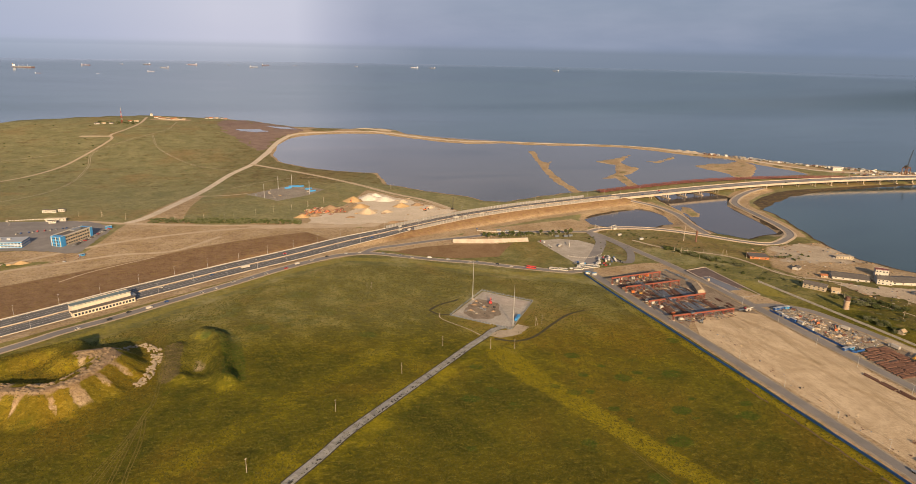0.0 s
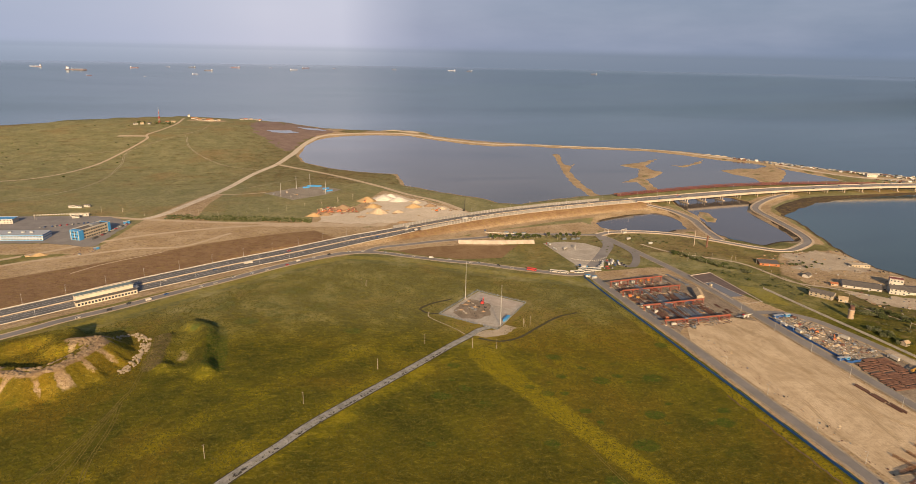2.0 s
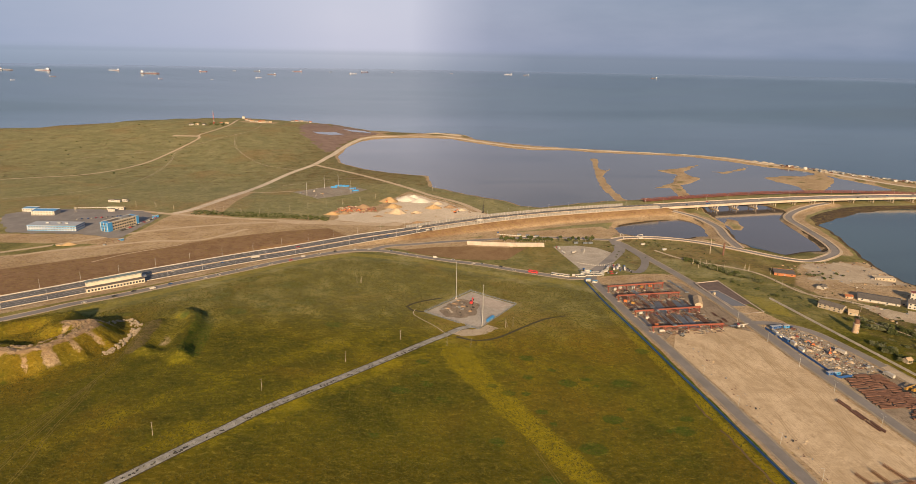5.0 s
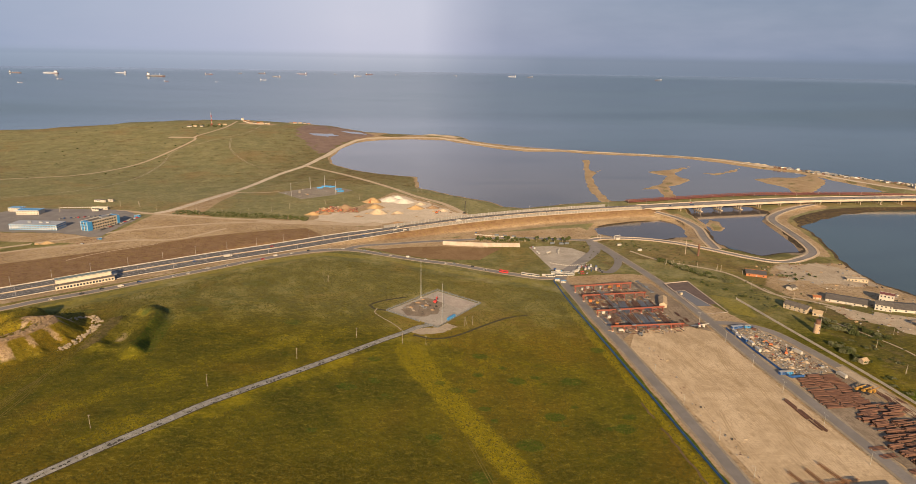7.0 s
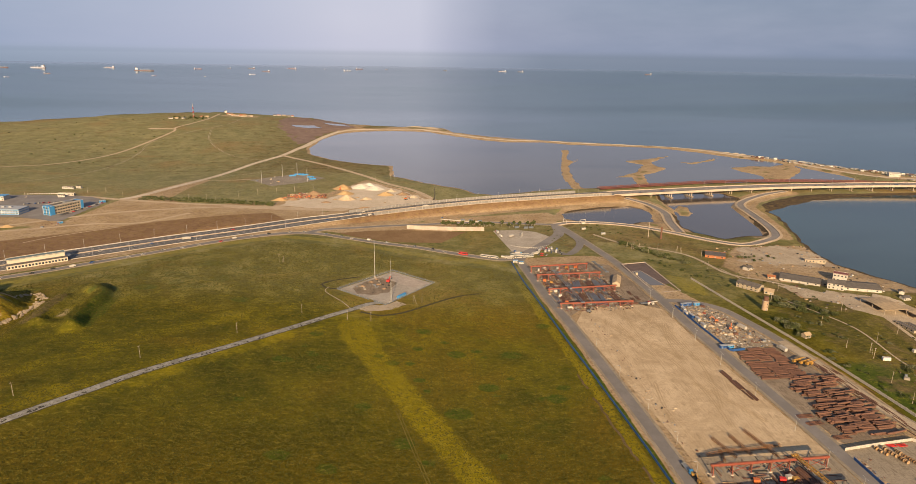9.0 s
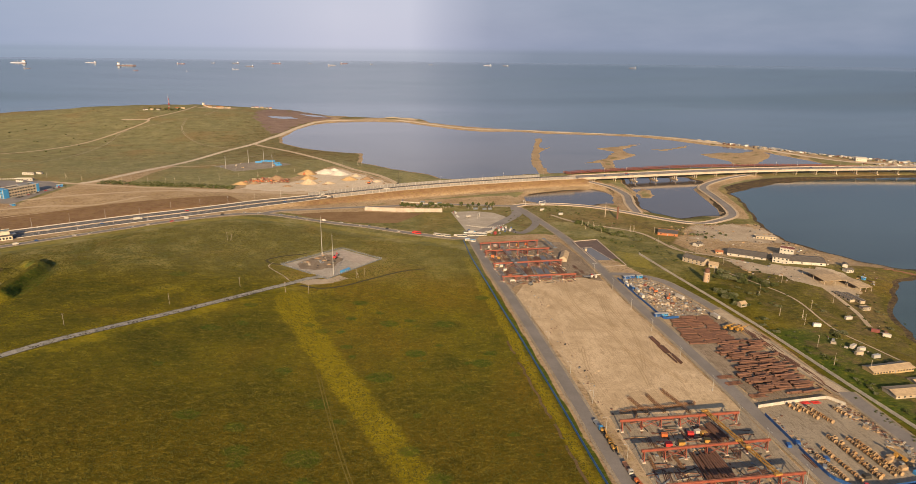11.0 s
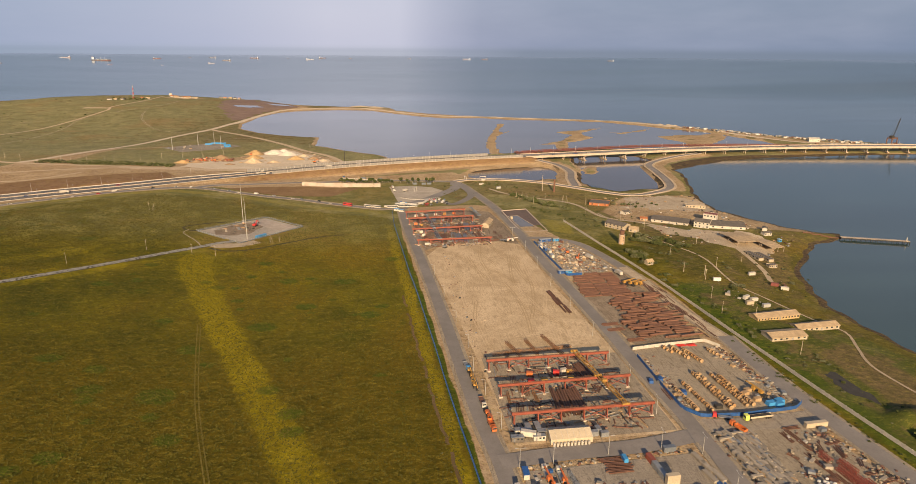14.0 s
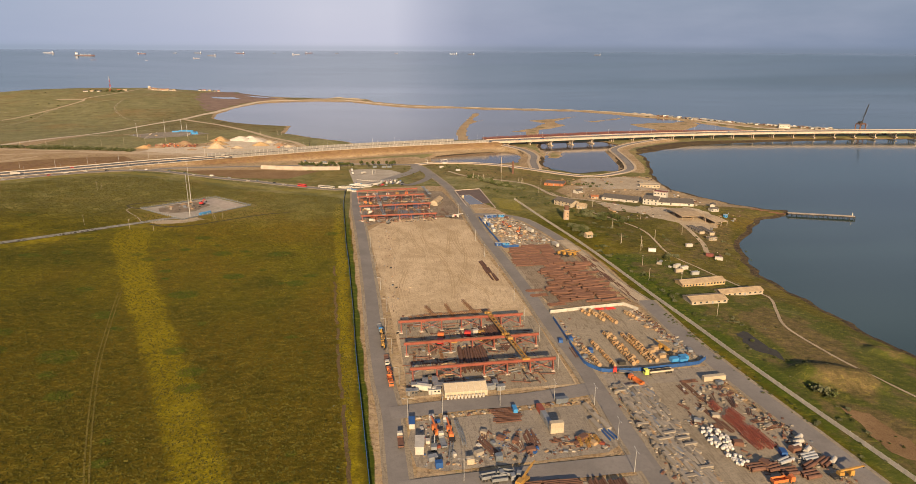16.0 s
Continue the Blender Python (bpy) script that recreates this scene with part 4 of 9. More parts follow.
road("hill_track", [(-900, 1180), (-620, 1300), (-520, 1355), (-470, 1483), (-449, 1659), (-436, 1829), (-450, 1894), (-433, 1987), (-423, 2132), (-439, 2330)], 7, M_dirt, "pale track over the grassy headland")
road("hill_pad", [(-520, 1880), (-445, 1872)], 18, M_dirt, "small cleared patch on the headland", 0.25)
road("bank_track", [(-520, 640), (-330, 775), (-222, 850), (-120, 885), (-40, 900), (40, 925)], 7, M_dirt, "sandy haul track above the highway", 0.25)
road("station_road", [(-520, 900), (-400, 950), (-300, 975), (-222, 947), (-120, 920), (-20, 905)], 9, M_dirt, "sandy road past the station buildings", 0.3)
road("plant_track", [(-159, 1145), (-110, 1140), (-70, 1150)], 5, M_dirt, "sandy spur to the fenced plant", 0.25)
road("slope_path", [(585, 640), (600, 540), (612, 505), (626, 458), (621, 393), (631, 361), (644, 320), (654, 300), (643, 273), (632, 246), (634, 213), (639, 189), (651, 150), (668, 80)], 2.0, M_slopedirt, "narrow dirt path over the slope", 0.2)
road("village_path", [(478, 800), (505, 755), (568, 700), (585, 621), (619, 590), (660, 540), (676, 504), (671, 436), (660, 401)], 4.5, M_slopedirt, "dusty village lane", 0.22)
for pts in ([(-113, 560), (-109, 527), (-102, 495), (-99, 469), (-96, 424), (-99, 405), (-103, 374), (-112, 330), (-128, 270), (-150, 210)], [(-99, 405), (-101, 372), (-104, 330), (-108, 285), (-112, 240)], [(-99, 400), (-106, 370), (-120, 330), (-142, 290), (-170, 250)], [(-98, 402), (-95, 372), (-96, 335), (-93, 300), (-96, 250)], [(208, 333), (222, 275), (237, 220), (264, 142), (290, 80)]):
    line = smooth_line([Vector(p) for p in pts])
    track = tagged(new("wheel_track", None), "faint wheel track through the grass", "track", kind="structure")
    for s in (-0.95, 0.95):
        part("rut", ribbon(line, s - 0.36, s + 0.36, lambda x, y, i: H(x, y) + 0.12, 1), M_dirttrack, track)
drape("station_yard", [(-440, 900), (-400, 845), (-308, 838), (-246, 815), (-231, 925), (-275, 975), (-330, 985), (-430, 1000), (-470, 960)], M_worn, "asphalt yard round the station buildings", up=0.35, ragged=5)
drape("checkpoint_lot", [(338, 822), (372, 826), (398, 815), (412, 793), (413, 770), (402, 746), (386, 732), (368, 722), (350, 715)], M_padgrit, "pale concrete checkpoint lot", up=0.3)
drape("village_yard", [(620, 580), (664, 552), (717, 536), (735, 515), (700, 470), (668, 490), (650, 520), (625, 545)], M_slopedirt, "pale trodden earth of a farm yard", up=0.18, step=5, ragged=9)
drape("shore_yard", [(625, 668), (705, 640), (742, 655), (748, 705), (720, 735), (660, 728)], M_slopedirt, "pale trampled ground by the shore", up=0.18, step=5, ragged=12)
drape("sand_yard", [(371, 483), (387, 517), (446, 526), (464, 513), (469, 395), (477, 295), (481, 186), (396, 182), (387, 304), (379, 390)], M_sand, "bare tracked sand of an emptied storage yard")
drape("assembly_yard", [(360, 655), (420, 672), (456, 660), (464, 590), (464, 515), (446, 527), (387, 519), (370, 500)], M_soilbrown, "dusty hard standing under the gantries")
drape("gantry_hardstanding", [(395, 184), (480, 188), (478, 275), (392, 275)], M_sandgrey, "dusty hard standing under the gantries", up=0.22)
drape("block_yard", [(396, 162), (393, 146), (396, 129), (407, 125), (441, 127), (477, 130), (483, 134), (484, 144), (478, 168)], M_slab, "hard standing of a storage yard", up=0.22)
drape("south_yard", [(398, 108), (484, 114), (486, 10), (398, 10)], M_slab, "hard standing of a storage yard", up=0.22)
drape("spool_yard", [(492, 279), (544, 284), (557, 213), (550, 200), (518, 197), (496, 199), (491, 244)], M_sandgrey, "pale tracked ground of the drum yard", up=0.22)
drape("concrete_yard", [(499, 183), (497, 176), (498, 20), (566, 20), (564, 121), (551, 186)], M_sandgrey, "dusty ground of a storage yard", up=0.22)
drape("pipe_yard", [(487, 406), (536, 429), (543, 293), (495, 285), (489, 327)], M_soilbrown, "brown ground of the pipe yard", up=0.22)
drape("rubble_yard", [(480, 524), (512, 526), (528, 467), (534, 429), (486, 418)], M_sandgrey, "littered ground of a small yard", up=0.22)
drape("mast_pad", [(147, 563), (200, 631), (243, 595), (195, 526)], M_padgrit, "fenced concrete and rubble pad in the field", up=0.3, step=5)
drape("mast_pad_apron", [(168, 510), (180, 522), (194, 524), (206, 534), (214, 527), (202, 514), (190, 506), (178, 505)], M_slopedirt, "trodden apron before the fenced pad", up=0.2, step=2.5, ragged=2.5)
drape("pad_rubble", [(158, 566), (172, 590), (188, 606), (203, 600), (204, 582), (196, 562), (182, 550), (166, 552)], M_soilbrown, "churned brown rubble in the middle of the pad", up=0.36, step=3, ragged=4)
channel = smooth_line([Vector(p) for p in ((136, 568), (134, 556), (141, 544), (152, 530), (160, 516), (164, 508))], 4)
tagged(new("drain_channel", ribbon(channel, -0.5, 0.5, lambda x, y, i: H(x, y) + 0.16, 1).mesh("drain_channel", M_conc)), "pale concrete drain channel in the grass", "drain", kind="structure")
# flat dark strips: ditch soil with the ditch's shadow put into the colour
for k, pts in enumerate(([(172, 504), (190, 497), (211, 505), (239, 531), (266, 554), (290, 564)], [(147, 563), (133, 566), (128, 575), (140, 590), (165, 606)])):
    line = smooth_line([Vector(p) for p in pts])
    tagged(new("ditch", ribbon(line, -1.5, 1.5, lambda x, y, i: H(x, y) + 0.12, 1).mesh("ditch", M_ditch)), "narrow dark ditch in the grass", "ditch", kind="structure")

trench = smooth_line([Vector(p) for p in ((346, 385), (349, 353), (353, 300), (355.5, 272), (357, 250), (359, 232), (360.5, 213), (362.5, 193), (366, 155), (370, 115), (374, 80))], 5)
ragged = random.Random(3)
edge_w = [ragged.uniform(0.3, 1.9) for _ in trench]
tagged(new("ditch", ribbon([p + Vector((ragged.uniform(-0.8, 0.8), 0)) for p in trench], -0.8, 0.9, lambda x, y, i: H(x, y) + 0.1 + (0.06 if edge_w[i] > 0.5 else -0.3), 2).mesh("ditch", M_furrow)), "ragged brown furrow of bare earth beside the verge", "ditch", kind="structure")

for pts in ([(-620, 1020), (-446, 1150), (-395, 1290), (-410, 1500), (-438, 1666), (-400, 1800), (-330, 2000), (-330, 2200)], [(-100, 1420), (-200, 1500), (-300, 1700), (-350, 1900)], [(-700, 1500), (-560, 1620), (-438, 1700)], [(60, 1310), (-20, 1290), (-100, 1220), (-150, 1180)]):
    line = smooth_line([Vector(p) for p in pts], 14)
    track = tagged(new("wheel_track", None), "faint double wheel track over the headland", "track", kind="structure")
    for s in (-1.6, 1.6):
        part("rut", ribbon(line, s - 0.45, s + 0.45, lambda x, y, i: H(x, y) + 0.3, 1), M_slopedirt, track)

road("bank_edge_track", [(-336, 739), (-303, 762), (-263, 777), (-201, 802), (-140, 806), (-90, 858)], 6, M_dirt, "pale haul track along the top of the cut bank", 0.35)
road("bank_ledge", [(-238, 715), (-212, 747), (-158, 786)], 2.2, M_dirt, "pale worn ledge across the cut bank", 0.3)

# ---- the bridge, its barriers and the works behind it ----
BRIDGE = smooth_line([Vector(p) for p in ((575, 1033, 12), (640, 1046, 12), (700, 1058, 12), (769, 1071, 12.2), (846, 1083, 12.6), (922, 1092, 13), (998, 1097, 13.4), (1072, 1100, 13.8), (1148, 1101, 14.2), (1220, 1099, 14.6), (1325, 1093, 15), (1500, 1078, 15.5), (1800, 1046, 16), (2300, 985, 16))], 10)


def along(line, s):
    """Place, direction and heading s metres along a line."""
    for a, b in zip(line, line[1:]):
        L = (b - a).length
        if s <= L:
            d = (b - a).normalized()
            return a + d * s, d, math.degrees(math.atan2(d.y, d.x))
        s -= L
    d = (line[-1] - line[-2]).normalized()
    return line[-1], d, math.degrees(math.atan2(d.y, d.x))


def length(line):
    return sum((b - a).length for a, b in zip(line, line[1:]))


bridge = thing("road_bridge", "long pale concrete road bridge over shallow water", "bridge", kind="structure")
part("deck", ribbon(BRIDGE, -13.5, 13.5, lambda x, y, i: BRIDGE[i].z, 4), M_worn, bridge, "asphalt deck")
for k in range(4):
    off = (-10.5, -1.2, 1.2, 10.5)[k]
    part("lane_line", ribbon(BRIDGE, off - 0.2, off + 0.2, lambda x, y, i: BRIDGE[i].z + 0.03, 1), M_line, bridge)
for off in (-13.9, 13.9):
    mb, mg = MB(), MB()
    side = []
    for i, p in enumerate(BRIDGE):
        d = (BRIDGE[min(i + 1, len(BRIDGE) - 1)] - BRIDGE[max(i - 1, 0)]).to_2d().normalized()
        q = p.to_2d() + Vector((d.y, -d.x)) * off
        side.append(Vector((q.x, q.y, p.z)))
    for a, b in zip(side, side[1:]):
        mb.bar(a + Vector((0, 0, 0.5)), b + Vector((0, 0, 0.5)), 0.5, 1.3)
        mg.bar(a - Vector((0, 0, 1.5)), b - Vector((0, 0, 1.5)), 0.9, 2.6)
    part("parapet", mb, M_conc, bridge, "pale concrete parapet")
    part("edge_beam", mg, M_conc, bridge, "pale concrete edge girder")
part("soffit", ribbon(BRIDGE, -13.4, 13.4, lambda x, y, i: BRIDGE[i].z - 0.5, 2), M_conc, bridge)
mb = MB()
for off in (-6.5, 0, 6.5):
    pts = []
    for i, p in enumerate(BRIDGE):
        d = (BRIDGE[min(i + 1, len(BRIDGE) - 1)] - BRIDGE[max(i - 1, 0)]).to_2d().normalized()
        q = p.to_2d() + Vector((d.y, -d.x)) * off
        pts.append(Vector((q.x, q.y, p.z - 1.6)))
    for a, b in zip(pts, pts[1:]):
        mb.bar(a, b, 0.8, 2.2)
part("inner_girder", mb, M_conc, bridge)
pier = MB()
for dy in (-9, -3, 3, 9):
    pier.tube((0, dy, -6), (0, dy, 6.6), 0.8, 0.8, 10)
pier.box((0, 0, 7.4), (2.2, 24, 1.7))
pier.box((0, 0, -0.6), (3.6, 25, 1.8))
pier_mesh = pier.mesh("pier", M_conc)
s = 34
while s < length(BRIDGE) - 20:
    p, d, yaw = along(BRIDGE, s)
    ob = part("pier", pier_mesh, None, bridge)
    ob.location, ob.rotation_euler = (p.x, p.y, p.z - 10.9), (0, 0, radians(yaw))
    s += 42
for dy, yaw in ((-15, 12), (15, 12)):
    part("abutment", MB().box((572 - dy * 0.22, 1033 + dy, 8.5), (6, 3, 7), yaw), M_conc, bridge)
part("abutment", MB().box((572, 1032, 8.0), (3, 28, 7), 12), M_conc, bridge)
part("abutment_apron", MB().quad((560, 1014, 10.8), (576, 1017, 10.8), (590, 1006, 3.2), (582, 1003, 3.2)), M_conc, bridge)

# noise barriers on the bank: a post every five metres, ribbed panels between
def corrugated(L, h, n, depth, z0=0.1):
    """A profiled sheet as one closed body, its foot at z0, along the local x."""
    front = []
    for k in range(n):
        a, b = L * k / n, L * (k + 1) / n
        front += [(a + 0.02, -depth), (a + (b - a) * 0.45, -depth), (a + (b - a) * 0.55, -0.02), (b - 0.02, -0.02)]
    return MB().prism(front + [(L, 0.05), (0, 0.05)], z0, z0 + h)


panel = corrugated(5.9, 4.2, 4, 0.16)
panel_mesh = panel.mesh("panel", M_barrier)
post_mesh = MB().box((0, 0, 2.25), (0.3, 0.4, 4.5)).mesh("post", M_galv)
for off, x0, x1, tone in ((16.0, 158, 566, "outer"), (-16.0, 138, 512, "inner")):
    barrier = thing("noise_barrier", "tall ribbed grey noise barrier along the highway bank", "noise barrier")
    s, total = 0.0, length(HW)
    while s < total:
        p, d, yaw = along(HW, s)
        if x0 < p.x < x1:
            q = p + Vector((d.y, -d.x, 0)) * off
            for nm, me in (("panel", panel_mesh), ("post", post_mesh)):
                ob = part(nm, me, None, barrier)
                ob.location, ob.rotation_euler = (q.x, q.y, q.z - 0.35), (0, 0, radians(yaw))
        s += 6.0
    line = [p for p in HW if x0 - 4 < p.x < x1 + 4]
    for a, b in zip(line, line[1:]):
        d = (b - a).normalized()
        o = Vector((d.y, -d.x, 0)) * (off + (0.6 if off > 0 else -0.6))
        mb = MB().bar(a + o + Vector((0, 0, -0.2)), b + o + Vector((0, 0, -0.2)), 0.9, 0.8)
        part("plinth", mb, M_conc, barrier, "pale concrete plinth")

# temporary red steel bridge behind
TEMP = smooth_line([Vector(p) for p in ((575, 1104, 6), (684, 1132, 6.2), (843, 1166, 6.5), (991, 1172, 7), (1090, 1166, 7), (1200, 1150, 7))], 12)
temp = thing("temporary_bridge", "long red-brown steel temporary bridge with lattice sides", "bridge", kind="structure")
part("deck", ribbon(TEMP, -5, 5, lambda x, y, i: TEMP[i].z, 1), M_rust, temp)
for off in (-5, 5):
    top, web = MB(), MB()
    P = []
    for i, p in enumerate(TEMP):
        d = (TEMP[min(i + 1, len(TEMP) - 1)] - TEMP[max(i - 1, 0)]).to_2d().normalized()
        q = p.to_2d() + Vector((d.y, -d.x)) * off
        P.append(Vector((q.x, q.y, p.z)))
    for i, (a, b) in enumerate(zip(P, P[1:])):
        h = Vector((0, 0, 1.9))
        top.bar(a + h, b + h, 0.8, 0.8), top.bar(a - Vector((0, 0, 0.4)), b - Vector((0, 0, 0.4)), 0.7, 1.2)
        web.bar(a, b + h, 0.4), web.bar(a + h, b, 0.4), web.bar(a, a + h, 0.5)
    part("chord", top, M_tempred, temp)
    part("web", web, M_tempred, temp)
s = 15
trestle = MB()
for dy in (-4, 4):
    trestle.tube((0, dy, -8), (0, dy, 0), 0.5, 0.5, 8)
trestle.bar((0, -5, -0.3), (0, 5, -0.3), 0.8)
trestle_mesh = trestle.mesh("trestle", M_rust)
while s < length(TEMP):
    p, d, yaw = along(TEMP, s)
    ob = part("trestle", trestle_mesh, None, temp)
    ob.location, ob.rotation_euler = (p.x, p.y, p.z - 0.6), (0, 0, radians(yaw))
    s += 24

# ---- kinds of things ----
rnd = random.Random(7)
MADE = {}


def place(key, make, x, y, yaw=0.0, z=None, scale=1.0, up=0.3):
    """The first of a kind is built, the others are copies of it."""
    m = pose(x, y, H(x, y) + up if z is None else z, 0, 0, yaw)
    if key not in MADE:
        MADE[key] = make()
        MADE[key].matrix_basis = m @ Matrix.Diagonal((scale, scale, scale, 1))
        return MADE[key]
    ob = copy_thing(MADE[key], m)
    ob.scale = (scale, scale, scale)
    return ob


def wheels(parent, xs, half, r, w=0.32):
    me = MB().tube((0, -w / 2, 0), (0, w / 2, 0), r, r, 10).mesh("wheel", M_dark)
    for x in xs:
        for s in (-1, 1):
            part("wheel", me, None, parent).location = (x, s * half, r)


def make_car(mat, word):
    def go():
        ob = thing("car", word + " passenger car on the road", "car", "cars")
        b = MB()
        b.prism([(-2.2, -0.85), (2.0, -0.85), (2.25, -0.6), (2.25, 0.6), (2.0, 0.85), (-2.2, 0.85)], 0.32, 0.92)
        b.box((-0.3, 0, 1.52), (1.9, 1.25, 0.06))
        part("body", b, mat, ob)
        g = MB()
        i = len(g.v)
        g.box((-0.3, 0, 1.2), (2.7, 1.6, 0.58), 0, 0.78)
        part("cabin", g, M_glass, ob, "dark windows")
        wheels(ob, (-1.4, 1.4), 0.78, 0.33, 0.22)
        return ob
    return go


def make_van(mat, word):
    def go():
        ob = thing("van", word + " panel van with a short nose", "van", "vans")
        part("body", MB().box((-0.5, 0, 1.35), (4.6, 2.0, 1.9), 0, 0.96), mat, ob)
        part("nose", MB().box((2.3, 0, 0.95), (1.2, 1.9, 1.1), 0, 0.85), mat, ob)
        part("windscreen", MB().box((1.8, 0, 1.75), (0.5, 1.7, 0.7), 0, 0.7), M_glass, ob)
        wheels(ob, (-1.7, 1.8), 0.9, 0.38, 0.25)
        return ob
    return go


def make_bus(mat, word):
    def go():
        ob = thing("bus", word + " long-distance bus with dark windows", "bus", "buses in the queue")
        part("body", MB().box((0, 0, 1.0), (11.8, 2.5, 1.3)).box((0, 0, 2.95), (11.7, 2.45, 0.5), 0, 0.95), mat, ob)
        part("window_band", MB().box((0, 0, 2.17), (11.6, 2.42, 1.06)), M_glass, ob)
        for x in (-2.5, 2.0):
            part("roof_unit", MB().box((x, 0, 3.3), (2.2, 1.6, 0.25)), mat, ob)
        wheels(ob, (-3.6, 3.8), 1.1, 0.5)
        return ob
    return go


def make_truck(cab, word, load, loadmat=None):
    def go():
        ob = thing("truck", word, "truck", "trucks")
        c = MB().box((4.2, 0, 1.75), (1.9, 2.4, 2.3), 0, 0.93)
        body = part("cab", c, cab, ob)
        part("windscreen", MB().box((5.05, 0, 2.2), (0.25, 2.1, 0.8)), M_glass, body)
        part("chassis", MB().box((0, 0, 0.85), (9.6, 0.9, 0.35)), M_dark, ob)
        if load == "box":
            part("box_body", MB().box((-1.0, 0, 2.45), (7.6, 2.5, 2.7)), loadmat or M_white, ob)
        elif load == "tip":
            t = MB()
            t.box((-1.2, 0, 1.25), (6.4, 2.5, 0.2))
            for s in (-1, 1):
                t.box((-1.2, s * 1.2, 1.9), (6.4, 0.12, 1.2))
            t.box((-4.35, 0, 1.9), (0.12, 2.5, 1.2)), t.box((1.95, 0, 1.9), (0.12, 2.5, 1.5))
            part("tipping_body", t, loadmat or cab, ob)
        elif load == "drum":
            part("mixer_drum", MB().tube((-4.0, 0, 2.2), (-1.0, 0, 2.3), 0.7, 1.25, 12).tube((-1.0, 0, 2.3), (2.4, 0, 1.9), 1.25, 0.8, 12), loadmat or M_white, ob)
        elif load == "tank":
            part("tank", MB().tube((-4.6, 0, 2.2), (2.6, 0, 2.2), 1.2, 1.2, 14), loadmat or M_white, ob)
        elif load == "crane":
            part("crane_house", MB().box((-0.5, 0, 1.9), (2.4, 2.2, 1.5), 0, 0.9), cab, ob)
            boom = part("boom", MB().bar((-1.0, 0, 2.9), (8.0, 0, 3.6), 0.7).bar((8.0, 0, 3.6), (10, 0, 3.75), 0.5), cab, ob)
            part("hook", MB().box((10, 0, 3.2), (0.4, 0.4, 0.7)), M_dark, boom)
            part("platform", MB().box((-1.2, 0, 1.15), (6.8, 2.5, 0.25)), M_dark, ob)
        else:
            part("flatbed", MB().box((-1.2, 0, 1.2), (7.2, 2.5, 0.25)).box((-4.75, 0, 1.5), (0.1, 2.5, 0.6)).box((2.35, 0, 1.6), (0.1, 2.5, 0.9)), loadmat or M_graysteel, ob)
        wheels(ob, (-3.6, -2.3, 4.0), 1.05, 0.5)
        return ob
    return go


def make_lorry(cab, word, trailer):
    def go():
        ob = thing("articulated_lorry", word, "lorry", "trucks")
        body = part("cab", MB().box((6.7, 0, 1.9), (2.2, 2.5, 2.9), 0, 0.94), cab, ob)
        part("windscreen", MB().box((7.7, 0, 2.3), (0.25, 2.2, 1.0)), M_glass, body)
        part("chassis", MB().box((-1.5, 0, 1.0), (13.6, 1.0, 0.4)), M_dark, ob)
        part("trailer_bed", MB().box((-1.7, 0, 1.35), (13.4, 2.5, 0.25)).box((-1.7, 1.2, 1.8), (13.4, 0.1, 0.7)).box((-1.7, -1.2, 1.8), (13.4, 0.1, 0.7)), trailer, ob)
        part("tarpaulin_load", MB().box((-1.7, 0, 1.8), (12.6, 2.2, 0.7), 0, 0.9), M_wet, ob)
        wheels(ob, (-7.2, -5.9, -4.6, 4.6, 6.9), 1.05, 0.5)
        return ob
    return go


def make_excavator(mat, word):
    def go():
        ob = thing("excavator", word, "excavator", "machines")
        for s in (-1, 1):
            part("track", MB().box((0, s * 1.1, 0.5), (4.0, 0.6, 0.9), 0, 0.9), M_dark, ob)
        part("house", MB().box((-0.6, 0, 1.8), (3.0, 2.5, 1.4), 0, 0.93), mat, ob)
        part("cab", MB().box((0.7, 0.7, 2.2), (1.3, 1.0, 1.7), 0, 0.9), M_glass, ob)
        arm = part("boom", MB().bar((0.8, -0.2, 1.9), (3.6, -0.2, 4.6), 0.5).bar((3.6, -0.2, 4.6), (6.0, -0.2, 2.4), 0.42), mat, ob)
        part("bucket", MB().box((6.1, -0.2, 1.6), (1.0, 1.2, 1.1), 0, 0.6), M_dark, arm)
        return ob
    return go


def make_container(mat, word, L=6.06):
    def go():
        k, edge = int(L / 0.6), []
        for i in range(k):
            a, c = -L / 2 + L * i / k, L / k
            edge += [(a, -1.16), (a + c * 0.4, -1.16), (a + c * 0.5, -1.22), (a + c * 0.9, -1.22)]
        b = MB().prism(edge + [(-x, -y) for x, y in edge], 0.05, 2.55)
        b.box((0, 0, 2.58), (L + 0.06, 2.44, 0.08))
        ob = thing("container", word, "container", "containers", mb=b, mat=mat)
        for s in (-1, 1):
            part("door", MB().box((L / 2 + 0.03, s * 0.6, 1.3), (0.06, 1.12, 2.3)), mat, ob)
        return ob
    return go


def make_box(mat, word, L):
    """A plain far-off container."""
    def go():
        ob = thing("container", word, "container", "containers", mb=MB().box((0, 0, 1.3), (L, 2.4, 2.5)).box((0, 0, 2.6), (L + 0.1, 2.5, 0.1)), mat=mat)
        return ob
    return go


